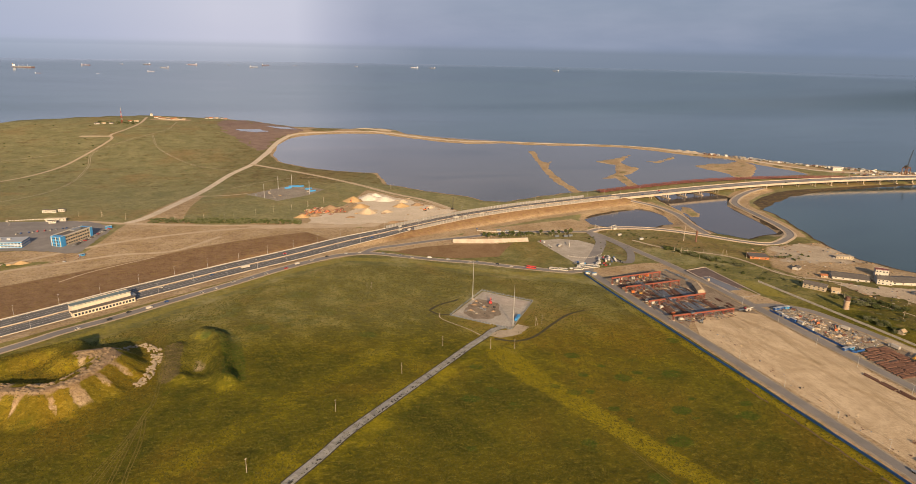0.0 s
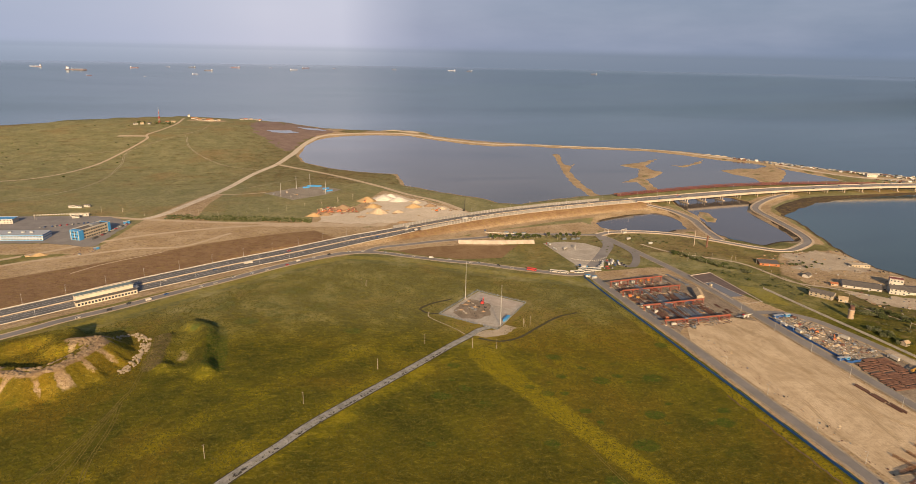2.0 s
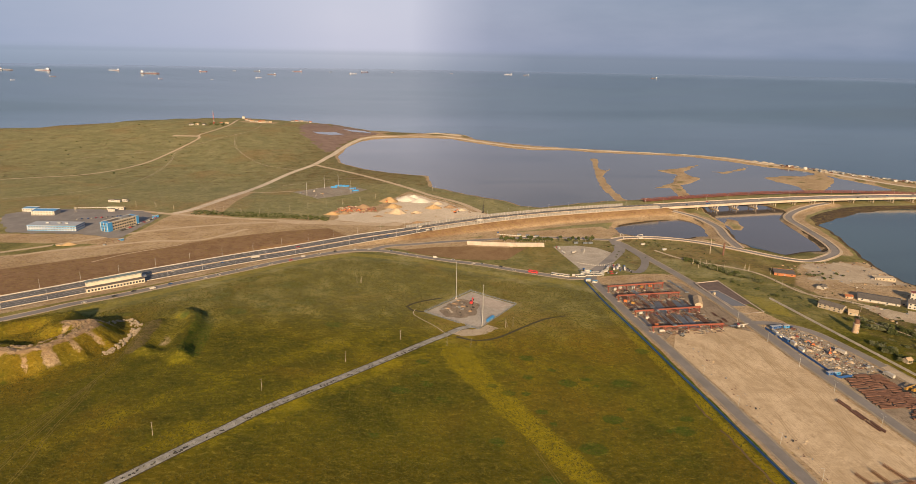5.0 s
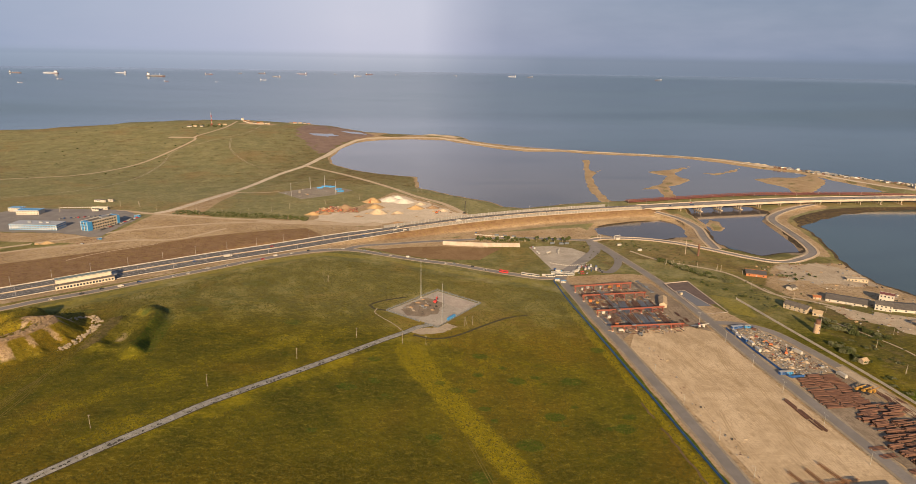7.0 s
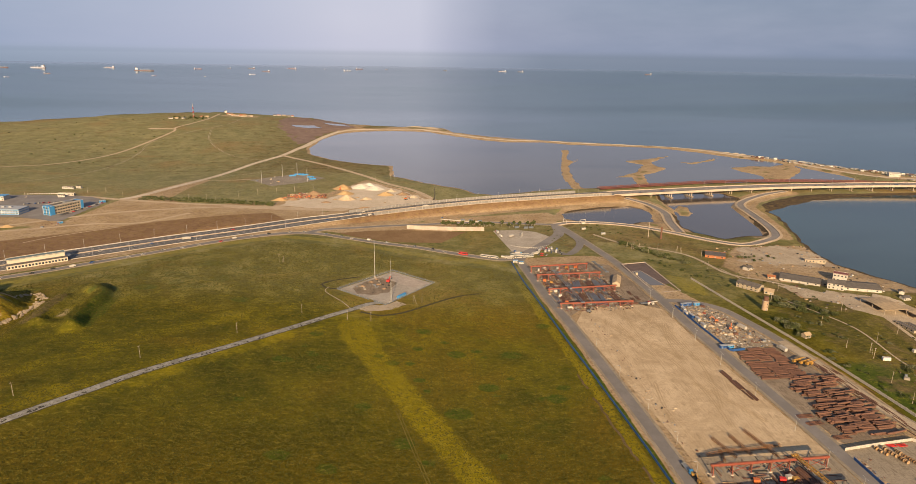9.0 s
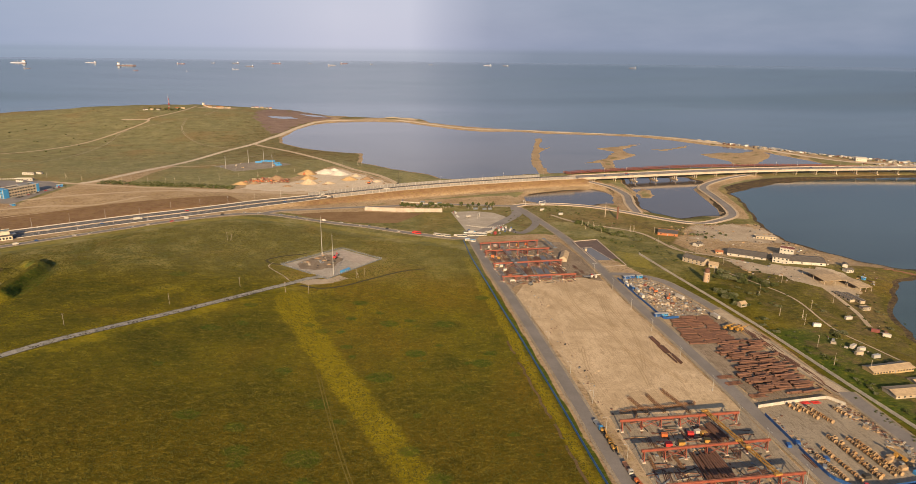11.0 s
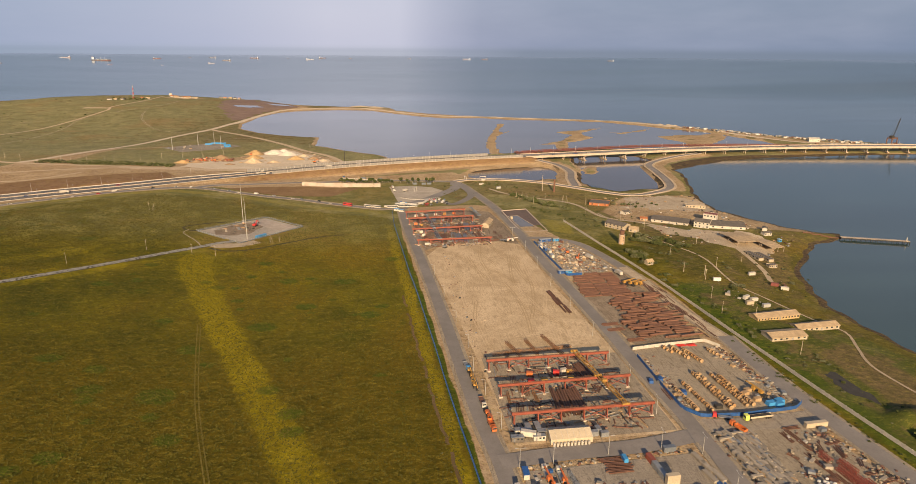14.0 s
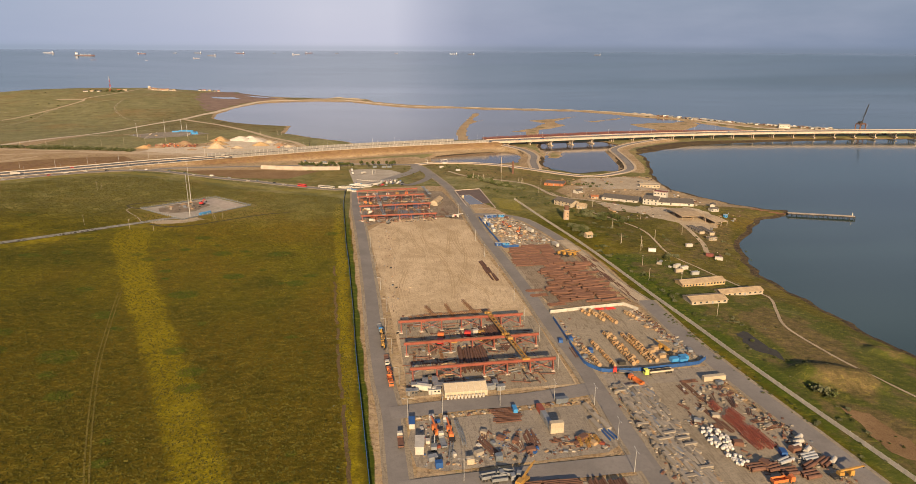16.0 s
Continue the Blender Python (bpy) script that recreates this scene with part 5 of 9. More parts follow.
def make_cabin(mat, roof, word):
    """A site cabin."""
    def go():
        ob = thing("site_cabin", word, "cabin", "site cabins")
        part("wall", MB().box((0, 0, 1.3), (6.0, 2.5, 2.6)), mat, ob)
        part("roof", MB().box((0, 0, 2.7), (6.4, 2.9, 0.18)), roof, ob)
        part("door", MB().box((-1.6, -1.27, 1.05), (0.9, 0.06, 2.0)), M_graysteel, ob)
        for x in (0.3, 2.0):
            part("window", MB().box((x, -1.27, 1.6), (1.0, 0.05, 0.9)), M_glass, ob)
        return ob
    return go


def make_drum(mat, word, r=1.25, w=1.5):
    def go():
        ob = thing("cable_drum", word, "cable drum", "cable drums in rows")
        for s in (-1, 1):
            fl = MB().tube((s * w / 2 - 0.06, 0, r), (s * w / 2 + 0.06, 0, r), r, r, 16)
            part("flange", fl, mat, ob)
        part("winding", MB().tube((-w / 2, 0, r), (w / 2, 0, r), r * 0.78, r * 0.78, 14, False), M_woundcable, ob, "wound dark cable under pale lagging")
        return ob
    return go


def pipe_stack(x, y, yaw, n, L, r, layers, mat, label):
    """Pipes side by side in layers; each pipe is a part."""
    ob = thing("pipe_stack", label, "pipes", "stacks of pipes", at=(x, y, H(x, y) + 0.2), yaw=yaw)
    key = ("pipe", L, r, mat.name)
    if key not in MADE:
        mb = MB().tube((-L / 2, 0, 0), (L / 2, 0, 0), r, r, 10, False).tube((L / 2, 0, 0), (-L / 2, 0, 0), r * 0.86, r * 0.86, 10, False)
        MADE[key] = mb.mesh("pipe", mat)
    for k in range(layers):
        for i in range(n - k):
            if k == layers - 1 and rnd.random() < 0.18:
                continue
            p = part("pipe", MADE[key], None, ob)
            p.location = (rnd.uniform(-0.5, 0.5) * L * 0.16, (i - (n - k - 1) / 2) * 2.05 * r, r + k * 1.75 * r)
            p.rotation_euler = (0, 0, radians(rnd.uniform(-1.6, 1.6)))
            p.scale = (rnd.uniform(0.78, 1.06), 1, 1)
    return ob


def make_slab_stack(k, L, W, word):
    def go():
        ob = thing("slab_stack", word, "concrete slabs", "stacks of concrete slabs")
        me = MB().box((0, 0, 0), (L, W, 0.26), 0, 0.985).mesh("slab", M_slabs)
        for i in range(k):
            p = part("slab", me, None, ob)
            p.location = (rnd.uniform(-0.15, 0.15), rnd.uniform(-0.1, 0.1), 0.2 + i * 0.36)
            p.rotation_euler = (0, 0, radians(rnd.uniform(-2, 2)))
        return ob
    return go


def make_beam_bundle(k, L, mat, word, w=0.35, gap=0.55):
    """Rolled sections lying side by side."""
    def go():
        ob = thing("steel_bundle", word, "steel beams", "steel lying in the yards")
        out = [(-w / 2, 0), (w / 2, 0), (w / 2, 0.08), (0.05, 0.1), (0.05, w - 0.1), (w / 2, w - 0.08), (w / 2, w), (-w / 2, w), (-w / 2, w - 0.08), (-0.05, w - 0.1), (-0.05, 0.1), (-w / 2, 0.08)]
        sec = MB().prism(out, -L / 2, L / 2)
        sec.v = [(z, -x, y) for x, y, z in sec.v]
        me = sec.mesh("beam", mat)
        n, g = max(3, (k + 1) // 2), gap * 1.7
        for i in range(n):
            p = part("beam", me, None, ob)
            p.location = (rnd.uniform(-0.06, 0.06) * L, (i - n / 2) * g + rnd.uniform(-0.1, 0.1), 0.02)
            p.rotation_euler = (0, 0, radians(rnd.uniform(-4, 4)))
        return ob
    return go


def make_truss(L, mat, word, w=1.6, h=1.4, pitch=1.6):
    """A lattice section."""
    def go():
        ob = thing("steel_truss", word, "truss", "steel lying in the yards")
        ch, web = MB(), MB()
        for y in (-w / 2, w / 2):
            for z in (0.2, 0.2 + h):
                ch.bar((-L / 2, y, z), (L / 2, y, z), 0.18)
        k = int(L / pitch)
        for i in range(k):
            x0, x1 = -L / 2 + L * i / k, -L / 2 + L * (i + 1) / k
            for y in (-w / 2, w / 2):
                web.bar((x0, y, 0.2), (x1, y, 0.2 + h), 0.11)
            for z in (0.2, 0.2 + h):
                web.bar((x0, -w / 2, z), (x1, w / 2, z), 0.1)
            web.bar((x0, -w / 2, 0.2 + h), (x0, w / 2, 0.2 + h), 0.1)
        part("chord", ch, mat, ob)
        part("lattice", web, mat, ob)
        return ob
    return go


def make_lamp(h, arms, word):
    def go():
        ob = thing("street_lamp", word, "street lamp", "street lamps")
        mast = MB().tube((0, 0, 0), (0, 0, h), 0.16, 0.08, 8)
        for s in arms:
            mast.bar((0, 0, h), (s * 1.8, 0, h + 0.35), 0.1)
        part("pole", mast, M_galv, ob)
        for s in arms:
            part("lantern", MB().box((s * 2.1, 0, h + 0.36), (0.9, 0.32, 0.16)), M_galv, ob)
        return ob
    return go


def make_pole(h, word, strut=False):
    def go():
        ob = thing("utility_pole", word, "utility pole", "utility poles")
        part("pole", MB().tube((0, 0, -0.5), (0, 0, h), 0.17, 0.11, 8), M_pole, ob)
        part("crossarm", MB().bar((-0.9, 0, h - 0.5), (0.9, 0, h - 0.5), 0.12), M_pole, ob)
        if strut:
            part("strut", MB().tube((2.6, 0, -0.3), (0.1, 0, h * 0.85), 0.13, 0.12, 8), M_pole, ob)
        return ob
    return go


def building(name, x, y, yaw, L, W, h, label, category, wall, roof, kind="gable", rise=2.0, wins=4, doors=1, storeys=1, sill=0.3, z=None, group=""):
    """A house, shed or barn: walls, roof, windows and doors as parts; the long side faces the local -y."""
    ob = thing(name, label, category, group, at=(x, y, (H(x, y) if z is None else z) - 0.3), yaw=yaw)
    body = MB().box((0, 0, h / 2 + 0.15), (L, W, h + 0.3))
    if kind == "gable":
        for s in (-1, 1):
            body.prism([(0, 0)] * 0 or [(s * L / 2 - 0.15, -W / 2), (s * L / 2 + 0.15, -W / 2), (s * L / 2 + 0.15, W / 2), (s * L / 2 - 0.15, W / 2)], h + 0.28, h + 0.29)
            body.quad((s * L / 2, -W / 2, h + 0.3), (s * L / 2, W / 2, h + 0.3), (s * L / 2, 0, h + 0.3 + rise))
    w = part("wall", body, wall, ob)
    if kind == "gable":
        r = part("roof", MB().gable((0, 0, h + 0.42), (L, W), rise, 0, 0.5, 0.25), roof, ob)
        part("ridge_cap", MB().bar((-L / 2 - 0.4, 0, h + 0.44 + rise), (L / 2 + 0.4, 0, h + 0.44 + rise), 0.35, 0.12), roof, r)
    else:
        r = part("roof", MB().box((0, 0, h + 0.42), (L + 0.6, W + 0.6, 0.25)), roof, ob)
        part("parapet", MB().box((0, W / 2, h + 0.65), (L + 0.5, 0.3, 0.3)).box((0, -W / 2, h + 0.65), (L + 0.5, 0.3, 0.3)), wall, r)
    wh = min(1.5, h / storeys * 0.45)
    for lvl in range(storeys):
        zc = 0.3 + h / storeys * (lvl + 0.58)
        for side in (-1, 1):
            for i in range(wins):
                xc = -L / 2 + L * (i + 0.5) / wins
                if doors and side < 0 and lvl == 0 and i == wins // 2:
                    part("door", MB().box((xc, side * (W / 2 + 0.03), 1.35), (1.2, 0.1, 2.1)), M_graysteel, ob)
                    continue
                win = part("window", MB().box((xc, side * (W / 2 + 0.02), zc), (min(1.6, L / wins * 0.55), 0.06, wh)), M_glass, ob)
    return ob


def clump(n, r, h, seed, size=0.5):
    """A crown of many small leaf facets with an uneven outline."""
    q, mb = random.Random(seed), MB()
    lobes = [(q.uniform(-0.5, 0.5) * r, q.uniform(-0.5, 0.5) * r, q.uniform(0.35, 0.75) * h, q.uniform(0.4, 0.65)) for _ in range(6)]
    for _ in range(n):
        cx, cy, cz, k = q.choice(lobes)
        u, v = q.uniform(0, math.tau), math.acos(q.uniform(-0.8, 1))
        d = k * (0.75 + 0.35 * q.random())
        p = Vector((cx + math.cos(u) * math.sin(v) * r * d, cy + math.sin(u) * math.sin(v) * r * d, max(0.05 * h, cz + math.cos(v) * h * 0.5 * d)))
        a = Vector((q.gauss(0, 1), q.gauss(0, 1), q.gauss(0, 1))).normalized() * size * q.uniform(0.5, 1.1)
        b = a.cross(Vector((q.gauss(0, 1), q.gauss(0, 1), q.gauss(0, 1)))).normalized() * size * q.uniform(0.4, 0.9)
        mb.quad(p - a - b, p + a - b * 0.7, p + a * 0.8 + b, p - a * 0.9 + b * 0.8)
    return mb


def make_bush(seed, mat, r, h, word):
    def go():
        ob = thing("bush", word, "bush", "bushes on the slope", mb=clump(260, r, h, seed, 0.16 * r), mat=mat)
        return ob
    return go


def make_tree(seed, mat, r, h, word):
    def go():
        ob = thing("tree", word, "tree", "trees")
        q = random.Random(seed)
        wood = MB().tube((0, 0, -0.3), (0.1, 0.1, h * 0.45), 0.2, 0.12, 8).tube((0.1, 0.1, h * 0.45), (-0.1, 0.2, h * 0.85), 0.12, 0.04, 6)
        for _ in range(4):
            a = q.uniform(0, 6.28)
            wood.tube((0.05, 0.05, h * q.uniform(0.3, 0.5)), (math.cos(a) * r * 0.6, math.sin(a) * r * 0.6, h * q.uniform(0.6, 0.8)), 0.09, 0.03, 6)
        part("trunk", wood, M_pole, ob, "bare forked trunk")
        cr = clump(420, r, h * 0.8, seed, 0.14 * r)
        cr.v = [(x, y, z + h * 0.22) for x, y, z in cr.v]
        part("crown", cr, mat, ob)
        return ob
    return go


def make_rock(seed, word):
    def go():
        q = random.Random(seed)
        bm = bmesh.new()
        bmesh.ops.create_icosphere(bm, subdivisions=2, radius=1.0)
        for v in bm.verts:
            v.co = Vector((v.co.x * 1.2, v.co.y * 0.9, v.co.z * 0.8)) * (0.8 + 0.35 * noise.noise(v.co * 1.3 + Vector((seed, 0, 0))) + q.uniform(-0.05, 0.05))
        me = bpy.data.meshes.new("rock")
        bm.to_mesh(me)
        bm.free()
        me.materials.append(M_rock)
        ob = new("rock", me)
        return tagged(ob, word, "rock", "rocks on the mound")
    return go


def heap(x, y, rx, ry, h, mat, label, yaw=0.0, seed=1):
    """A tipped heap of loose material on the ground."""
    mb, nr, na = MB(), 7, 22
    ca, sa = math.cos(radians(yaw)), math.sin(radians(yaw))
    rows = []
    for i in range(nr + 1):
        row = []
        for k in range(na):
            t, f = math.tau * k / na, i / nr
            wob = 1 + 0.18 * noise.noise(Vector((math.cos(t) * 1.4 + seed * 3, math.sin(t) * 1.4, f)))
            px, py = rx * f * wob * math.cos(t), ry * f * wob * math.sin(t)
            gx, gy = x + px * ca - py * sa, y + px * sa + py * ca
            prof = (math.cos(math.pi * f) * 0.5 + 0.5) * 0.6 + max(0.0, 1 - f) * 0.4 + 0.14 * noise.noise(Vector((px * 0.3, py * 0.3, seed))) * (1 - f)
            row.append(len(mb.v))
            mb.v.append((gx, gy, H(gx, gy) - 0.3 * f + h * prof))
        rows.append(row)
    for a, b in zip(rows, rows[1:]):
        for k in range(na):
            j = (k + 1) % na
            mb.f.append((a[k], b[k], b[j], a[j]))
    ob = new("spoil_mound", mb.mesh("spoil_mound", mat))
    return tagged(ob, label, "mound", "heaps of loose material")


CARS = [("white", M_white), ("silver", M_galv), ("dark grey", M_graysteel), ("red", M_red), ("blue", M_blue), ("black", M_wet)]


def car(i, x, y, yaw, z=None, up=0.3):
    word, mat = CARS[i % len(CARS)]
    return place(("car", word), make_car(mat, word), x, y, yaw, z, 1.0, up)

# ---- the yards ----


def gantry(name_label, pts, top, yellow=False):
    """A crane runway: a long red beam on braced legs with concrete feet; pts: where the legs stand."""
    ob = thing("crane_runway", name_label, "gantry", "red crane runways")
    (x0, y0), (x1, y1) = pts[0], pts[-1]
    a, b = Vector((x0, y0, top)), Vector((x1, y1, top))
    d = (b - a).normalized()
    beam = part("beam", MB().bar(a - d * 1.5, b + d * 1.5, 0.9, 1.1).bar(a - d * 1.5 + Vector((0, 0, 0.62)), b + d * 1.5 + Vector((0, 0, 0.62)), 1.2, 0.14).bar(a - d * 1.5 - Vector((0, 0, 0.62)), b + d * 1.5 - Vector((0, 0, 0.62)), 1.2, 0.14), M_redsteel, ob)
    part("rail", MB().bar(a - d + Vector((0, 0, 0.78)), b + d + Vector((0, 0, 0.78)), 0.2, 0.2), M_rust, beam)
    n = Vector((-d.y, d.x, 0))
    for i, (x, y) in enumerate(pts):
        g = H(x, y) + 0.2
        legs = MB()
        for s in (-1, 1):
            legs.bar(Vector((x, y, g + 0.6)) + n * s * 1.1, Vector((x, y, top - 0.6)) + n * s * 0.45, 0.45)
        legs.bar(Vector((x, y, g + 2.2)) - n, Vector((x, y, g + 2.2)) + n, 0.3)
        leg = part("leg", legs, M_redsteel, ob)
        part("footing", MB().box((x, y, g + 0.3), (2.2, 3.4, 0.7), math.degrees(math.atan2(d.y, d.x)), 0.9), M_conc, leg, "pale concrete footing")
        if i and i % 2 == 0:
            px, py = pts[i - 1]
            part("brace", MB().bar((px, py, g + 1.0), (x, y, top - 0.8), 0.28).bar((px, py, top - 0.8), (x, y, g + 1.0), 0.28), M_redsteel, ob)
    return ob


def legs_between(a, b, n):
    return [(a[0] + (b[0] - a[0]) * i / (n - 1), a[1] + (b[1] - a[1]) * i / (n - 1)) for i in range(n)]


G0 = H(430, 230)
for a, b, n in (((394, 258), (467, 262), 7), ((396, 228), (470, 233), 7), ((398, 199), (472, 203), 7)):
    gantry("long red steel crane runway over the storage yard", legs_between(a, b, n), G0 + 7.3)
G1 = H(400, 580)
for a, b, n in (((357, 632), (424, 641), 7), ((359, 603), (430, 610), 7), ((362, 559), (434, 567), 7), ((365, 519), (437, 523), 7)):
    gantry("red steel crane runway in the assembly yard", legs_between(a, b, n), G1 + 6.8)


def overhead_crane(x0, y0, x1, y1, z, mat, label):
    ob = thing("overhead_crane", label, "crane", "overhead cranes", at=(0, 0, 0))
    a, b = Vector((x0, y0, z)), Vector((x1, y1, z))
    d = (b - a).normalized()
    n = Vector((-d.y, d.x, 0))
    web = MB()
    for s in (-1, 1):
        part("girder", MB().bar(a + n * s * 1.1, b + n * s * 1.1, 0.35, 0.8), mat, ob)
    k = 14
    for i in range(k + 1):
        p = a.lerp(b, i / k)
        web.bar(p - n * 1.1 + Vector((0, 0, 0.3)), p + n * 1.1 + Vector((0, 0, 0.3)), 0.18)
        if i < k:
            web.bar(p - n * 1.1 + Vector((0, 0, 0.3)), a.lerp(b, (i + 1) / k) + n * 1.1 + Vector((0, 0, 0.3)), 0.12)
    part("lattice", web, mat, ob)
    for p in (a, b, a.lerp(b, 0.5)):
        part("end_carriage", MB().box(tuple(p + Vector((0, 0, -0.1))), (4.2, 1.4, 1.0), math.degrees(math.atan2(n.y, n.x))), mat, ob)
    part("hoist", MB().box(tuple(a.lerp(b, 0.62) + Vector((0, 0, 0.9))), (2.6, 2.0, 1.2)), mat, ob)
    return ob


overhead_crane(447, 263, 457, 201, G0 + 8.9, M_yellow, "yellow travelling crane across the red runways")
overhead_crane(378, 612, 386, 518, G1 + 8.4, M_steelblue, "blue-grey travelling crane across the red runways")
overhead_crane(432, 642, 437, 606, G1 + 8.4, M_steelblue, "blue-grey travelling crane across the red runways")
# lattice jibs lying at the edge of the sand
for x, y, yaw, L in ((440, 288, 104, 30), (426, 286, 100, 22), (414, 284, 106, 22), (410, 279, 12, 22), (430, 281, 8, 22)):
    place(("jib", L), make_truss(L, M_crane, "rusty brown lattice jib section lying on the sand", 1.5, 1.4, 2.0), x, y, yaw)
# under the near runways
for x, y, yaw, n, L in ((429, 219, 88, 7, 26), (436, 219, 91, 6, 24), (444, 248, 95, 6, 20), (450, 252, 100, 5, 18), (427, 250, 92, 4, 12)):
    pipe_stack(x, y, yaw, n, L, 0.7, 1 + (n > 5), M_rust, "rust-brown steel pipes stacked under the red runways")
for x, y, i in ((424, 242, 0), (433, 250, 1), (438, 252, 2), (441, 250, 0), (417, 250, 3), (416, 241, 1), (440, 243, 0)):
    mat, word = ((M_yellow, "yellow"), (M_red, "red"), (M_white, "pale"), (M_orange, "orange"))[i]
    place(("skid", i), make_container(mat, word + " machine housing standing under the runways", 3.6), x, y, rnd.uniform(-15, 15))
for x, y, yaw in ((406, 246, 84), (410, 232, 90), (404, 215, 80), (452, 232, 60), (462, 226, 80), (414, 212, 92), (456, 214, 20), (449, 211, 10), (462, 244, 85), (402, 268, 5), (452, 272, 4)):
    place(("beams", int(x) % 3), make_beam_bundle(5 + int(x) % 3 * 2, 9, M_rust, "rusty steel sections lying on bearers"), x, y, yaw)
for x, y, yaw in ((408, 238, 88), (415, 225, 92), (409, 276, 80), (446, 284, 5), (400, 225, 88)):
    place("yjib", make_truss(12, M_crane, "rusty lattice crane section on the ground", 1.3, 1.2, 1.6), x, y, yaw)
# the tent
tent = thing("storage_tent", "large cream canvas storage tent with a row of barrels", "tent", at=(423, 186.5, H(423, 186) + 0.2), yaw=2)
arch, pr = MB(), []
for k in range(13):
    t = k / 12
    pr.append((-5.2 if t < 0.17 else 5.2 if t > 0.83 else -5.2 + 10.4 * (t - 0.166) / 0.668, 2.9 * min(1, t / 0.166, (1 - t) / 0.166) + 2.3 * (1 - min(1, abs(t - 0.5) / 0.334))))
for x0, x1 in ((-10.5, 10.5),):
    i = len(arch.v)
    for x in (x0, x1):
        arch.v += [(x, y, z) for y, z in pr]
    for k in range(12):
        arch.f.append((i + k, i + k + 1, i + 13 + k + 1, i + 13 + k))
    arch.f += [tuple(range(i + 12, i - 1, -1)), tuple(range(i + 13, i + 26))]
part("canvas", arch, M_tent, tent)
for k in range(8):
    x = -10.5 + 3 * k
    rib = MB()
    for (y0, z0), (y1, z1) in zip(pr, pr[1:]):
        rib.bar((x, y0 * 1.01, z0 * 1.01 + 0.02), (x, y1 * 1.01, z1 * 1.01 + 0.02), 0.16)
    part("rib", rib, M_white, tent)
part("door", MB().box((10.6, 0, 1.6), (0.1, 3.6, 3.2)), M_white, tent)
for k in range(11):
    place("barrel", lambda: tagged(new("water_tank", MB().tube((0, 0, 0), (0, 0, 1.7), 0.62, 0.62, 12).tube((0, 0, 1.7), (0, 0, 1.9), 0.3, 0.28, 10).mesh("water_tank", M_white)), "white plastic water tank beside the tent", "tank", "tanks by the tent"), 414 + 1.75 * k, 179.5 + 0.06 * k)
for x, y, yaw in ((436, 187, 10), (439, 190, 95), (441, 186, 5)):
    place("greybox", make_container(M_graysteel, "grey steel storage box by the tent", 4.0), x, y, yaw)
for x, y in ((400, 192), (397, 186), (404, 194), (409, 195), (408, 186), (411, 190)):
    place(("cab", int(x) % 2), make_cabin(M_roofgrey if int(x) % 2 else M_white, M_graysteel, "small weathered site cabin by the runways"), x, y, rnd.choice((0, 90)))
place("whitevan", make_truck(M_white, "white box truck parked by the tent", "box", M_white), 404, 188, -20)
# machines along the west road
for x, y, k in ((381.5, 264, 0), (382.5, 258, 1), (383, 250, 2), (383.5, 240, 1), (385, 222, 3), (386, 210, 4), (386.5, 199, 5)):
    key = ("row", k)
    make = (make_truck(M_skyblue, "blue flatbed truck parked at the roadside", "flat"), make_excavator(M_yellow, "yellow tracked excavator parked at the roadside"), make_truck(M_yellow, "yellow truck crane parked at the roadside", "crane"), make_truck(M_white, "white flatbed truck parked at the roadside", "flat", M_rust), make_truck(M_orange, "orange truck crane parked at the roadside", "crane"), make_truck(M_orange, "orange tipper truck parked at the roadside", "tip"))[k]
    place(key, make, x, y, -85 + rnd.uniform(-4, 4))
# assembly yard: plate and pipes between the runways
for x, y, yaw, n, L, mat in ((398, 582, 85, 7, 36, M_steelblue), (410, 541, 88, 11, 34, M_steelblue), (402, 541, 88, 4, 34, M_graysteel), (422, 585, 88, 8, 32, M_steelblue), (428, 545, 92, 6, 30, M_rust), (392, 541, 84, 5, 30, M_rust), (412, 585, 86, 5, 30, M_rust), (372, 580, 86, 4, 26, M_rust), (373, 541, 86, 3, 22, M_rust), (370, 618, 86, 4, 18, M_rust), (404, 622, 84, 8, 22, M_rust), (433, 585, 92, 3, 30, M_rust), (388, 622, 85, 4, 20, M_graysteel)):
    pipe_stack(x, y, yaw, n, L, 0.55, 1, mat, "long steel pipes laid side by side under the runways")
for x, y in ((362, 615), (366, 601), (372, 594), (367, 573), (370, 566), (372, 552), (374, 533), (378, 527), (368, 640), (375, 645), (391, 645), (402, 648), (413, 650)):
    k = int(x + y) % 4
    mat, word = ((M_white, "white"), (M_rust, "rusty"), (M_yellow, "yellow"), (M_orange, "orange"))[k]
    place(("agg", k), make_container(mat, word + " machine housing in the assembly yard", 3.4), x, y, rnd.uniform(-20, 20))
for x, y, yaw in ((365, 626, 80), (368, 590, 84), (366, 583, 70), (379, 560, 80), (444, 540, 85), (447, 560, 88), (441, 530, 10), (430, 530, 86), (450, 545, 90)):
    place(("rbeams", int(x) % 2), make_beam_bundle(7, 11, M_rust, "rusty steel sections lying on bearers"), x, y, yaw)
building("red_roofed_shed", 444, 592, 70, 24, 8, 4, "long shed with a rust-red roof beside the runways", "shed", M_plaster, M_rooftan, rise=2.4, wins=5)
place("flatw", make_truck(M_white, "white truck crane parked on the sand", "crane"), 455, 524, 8)
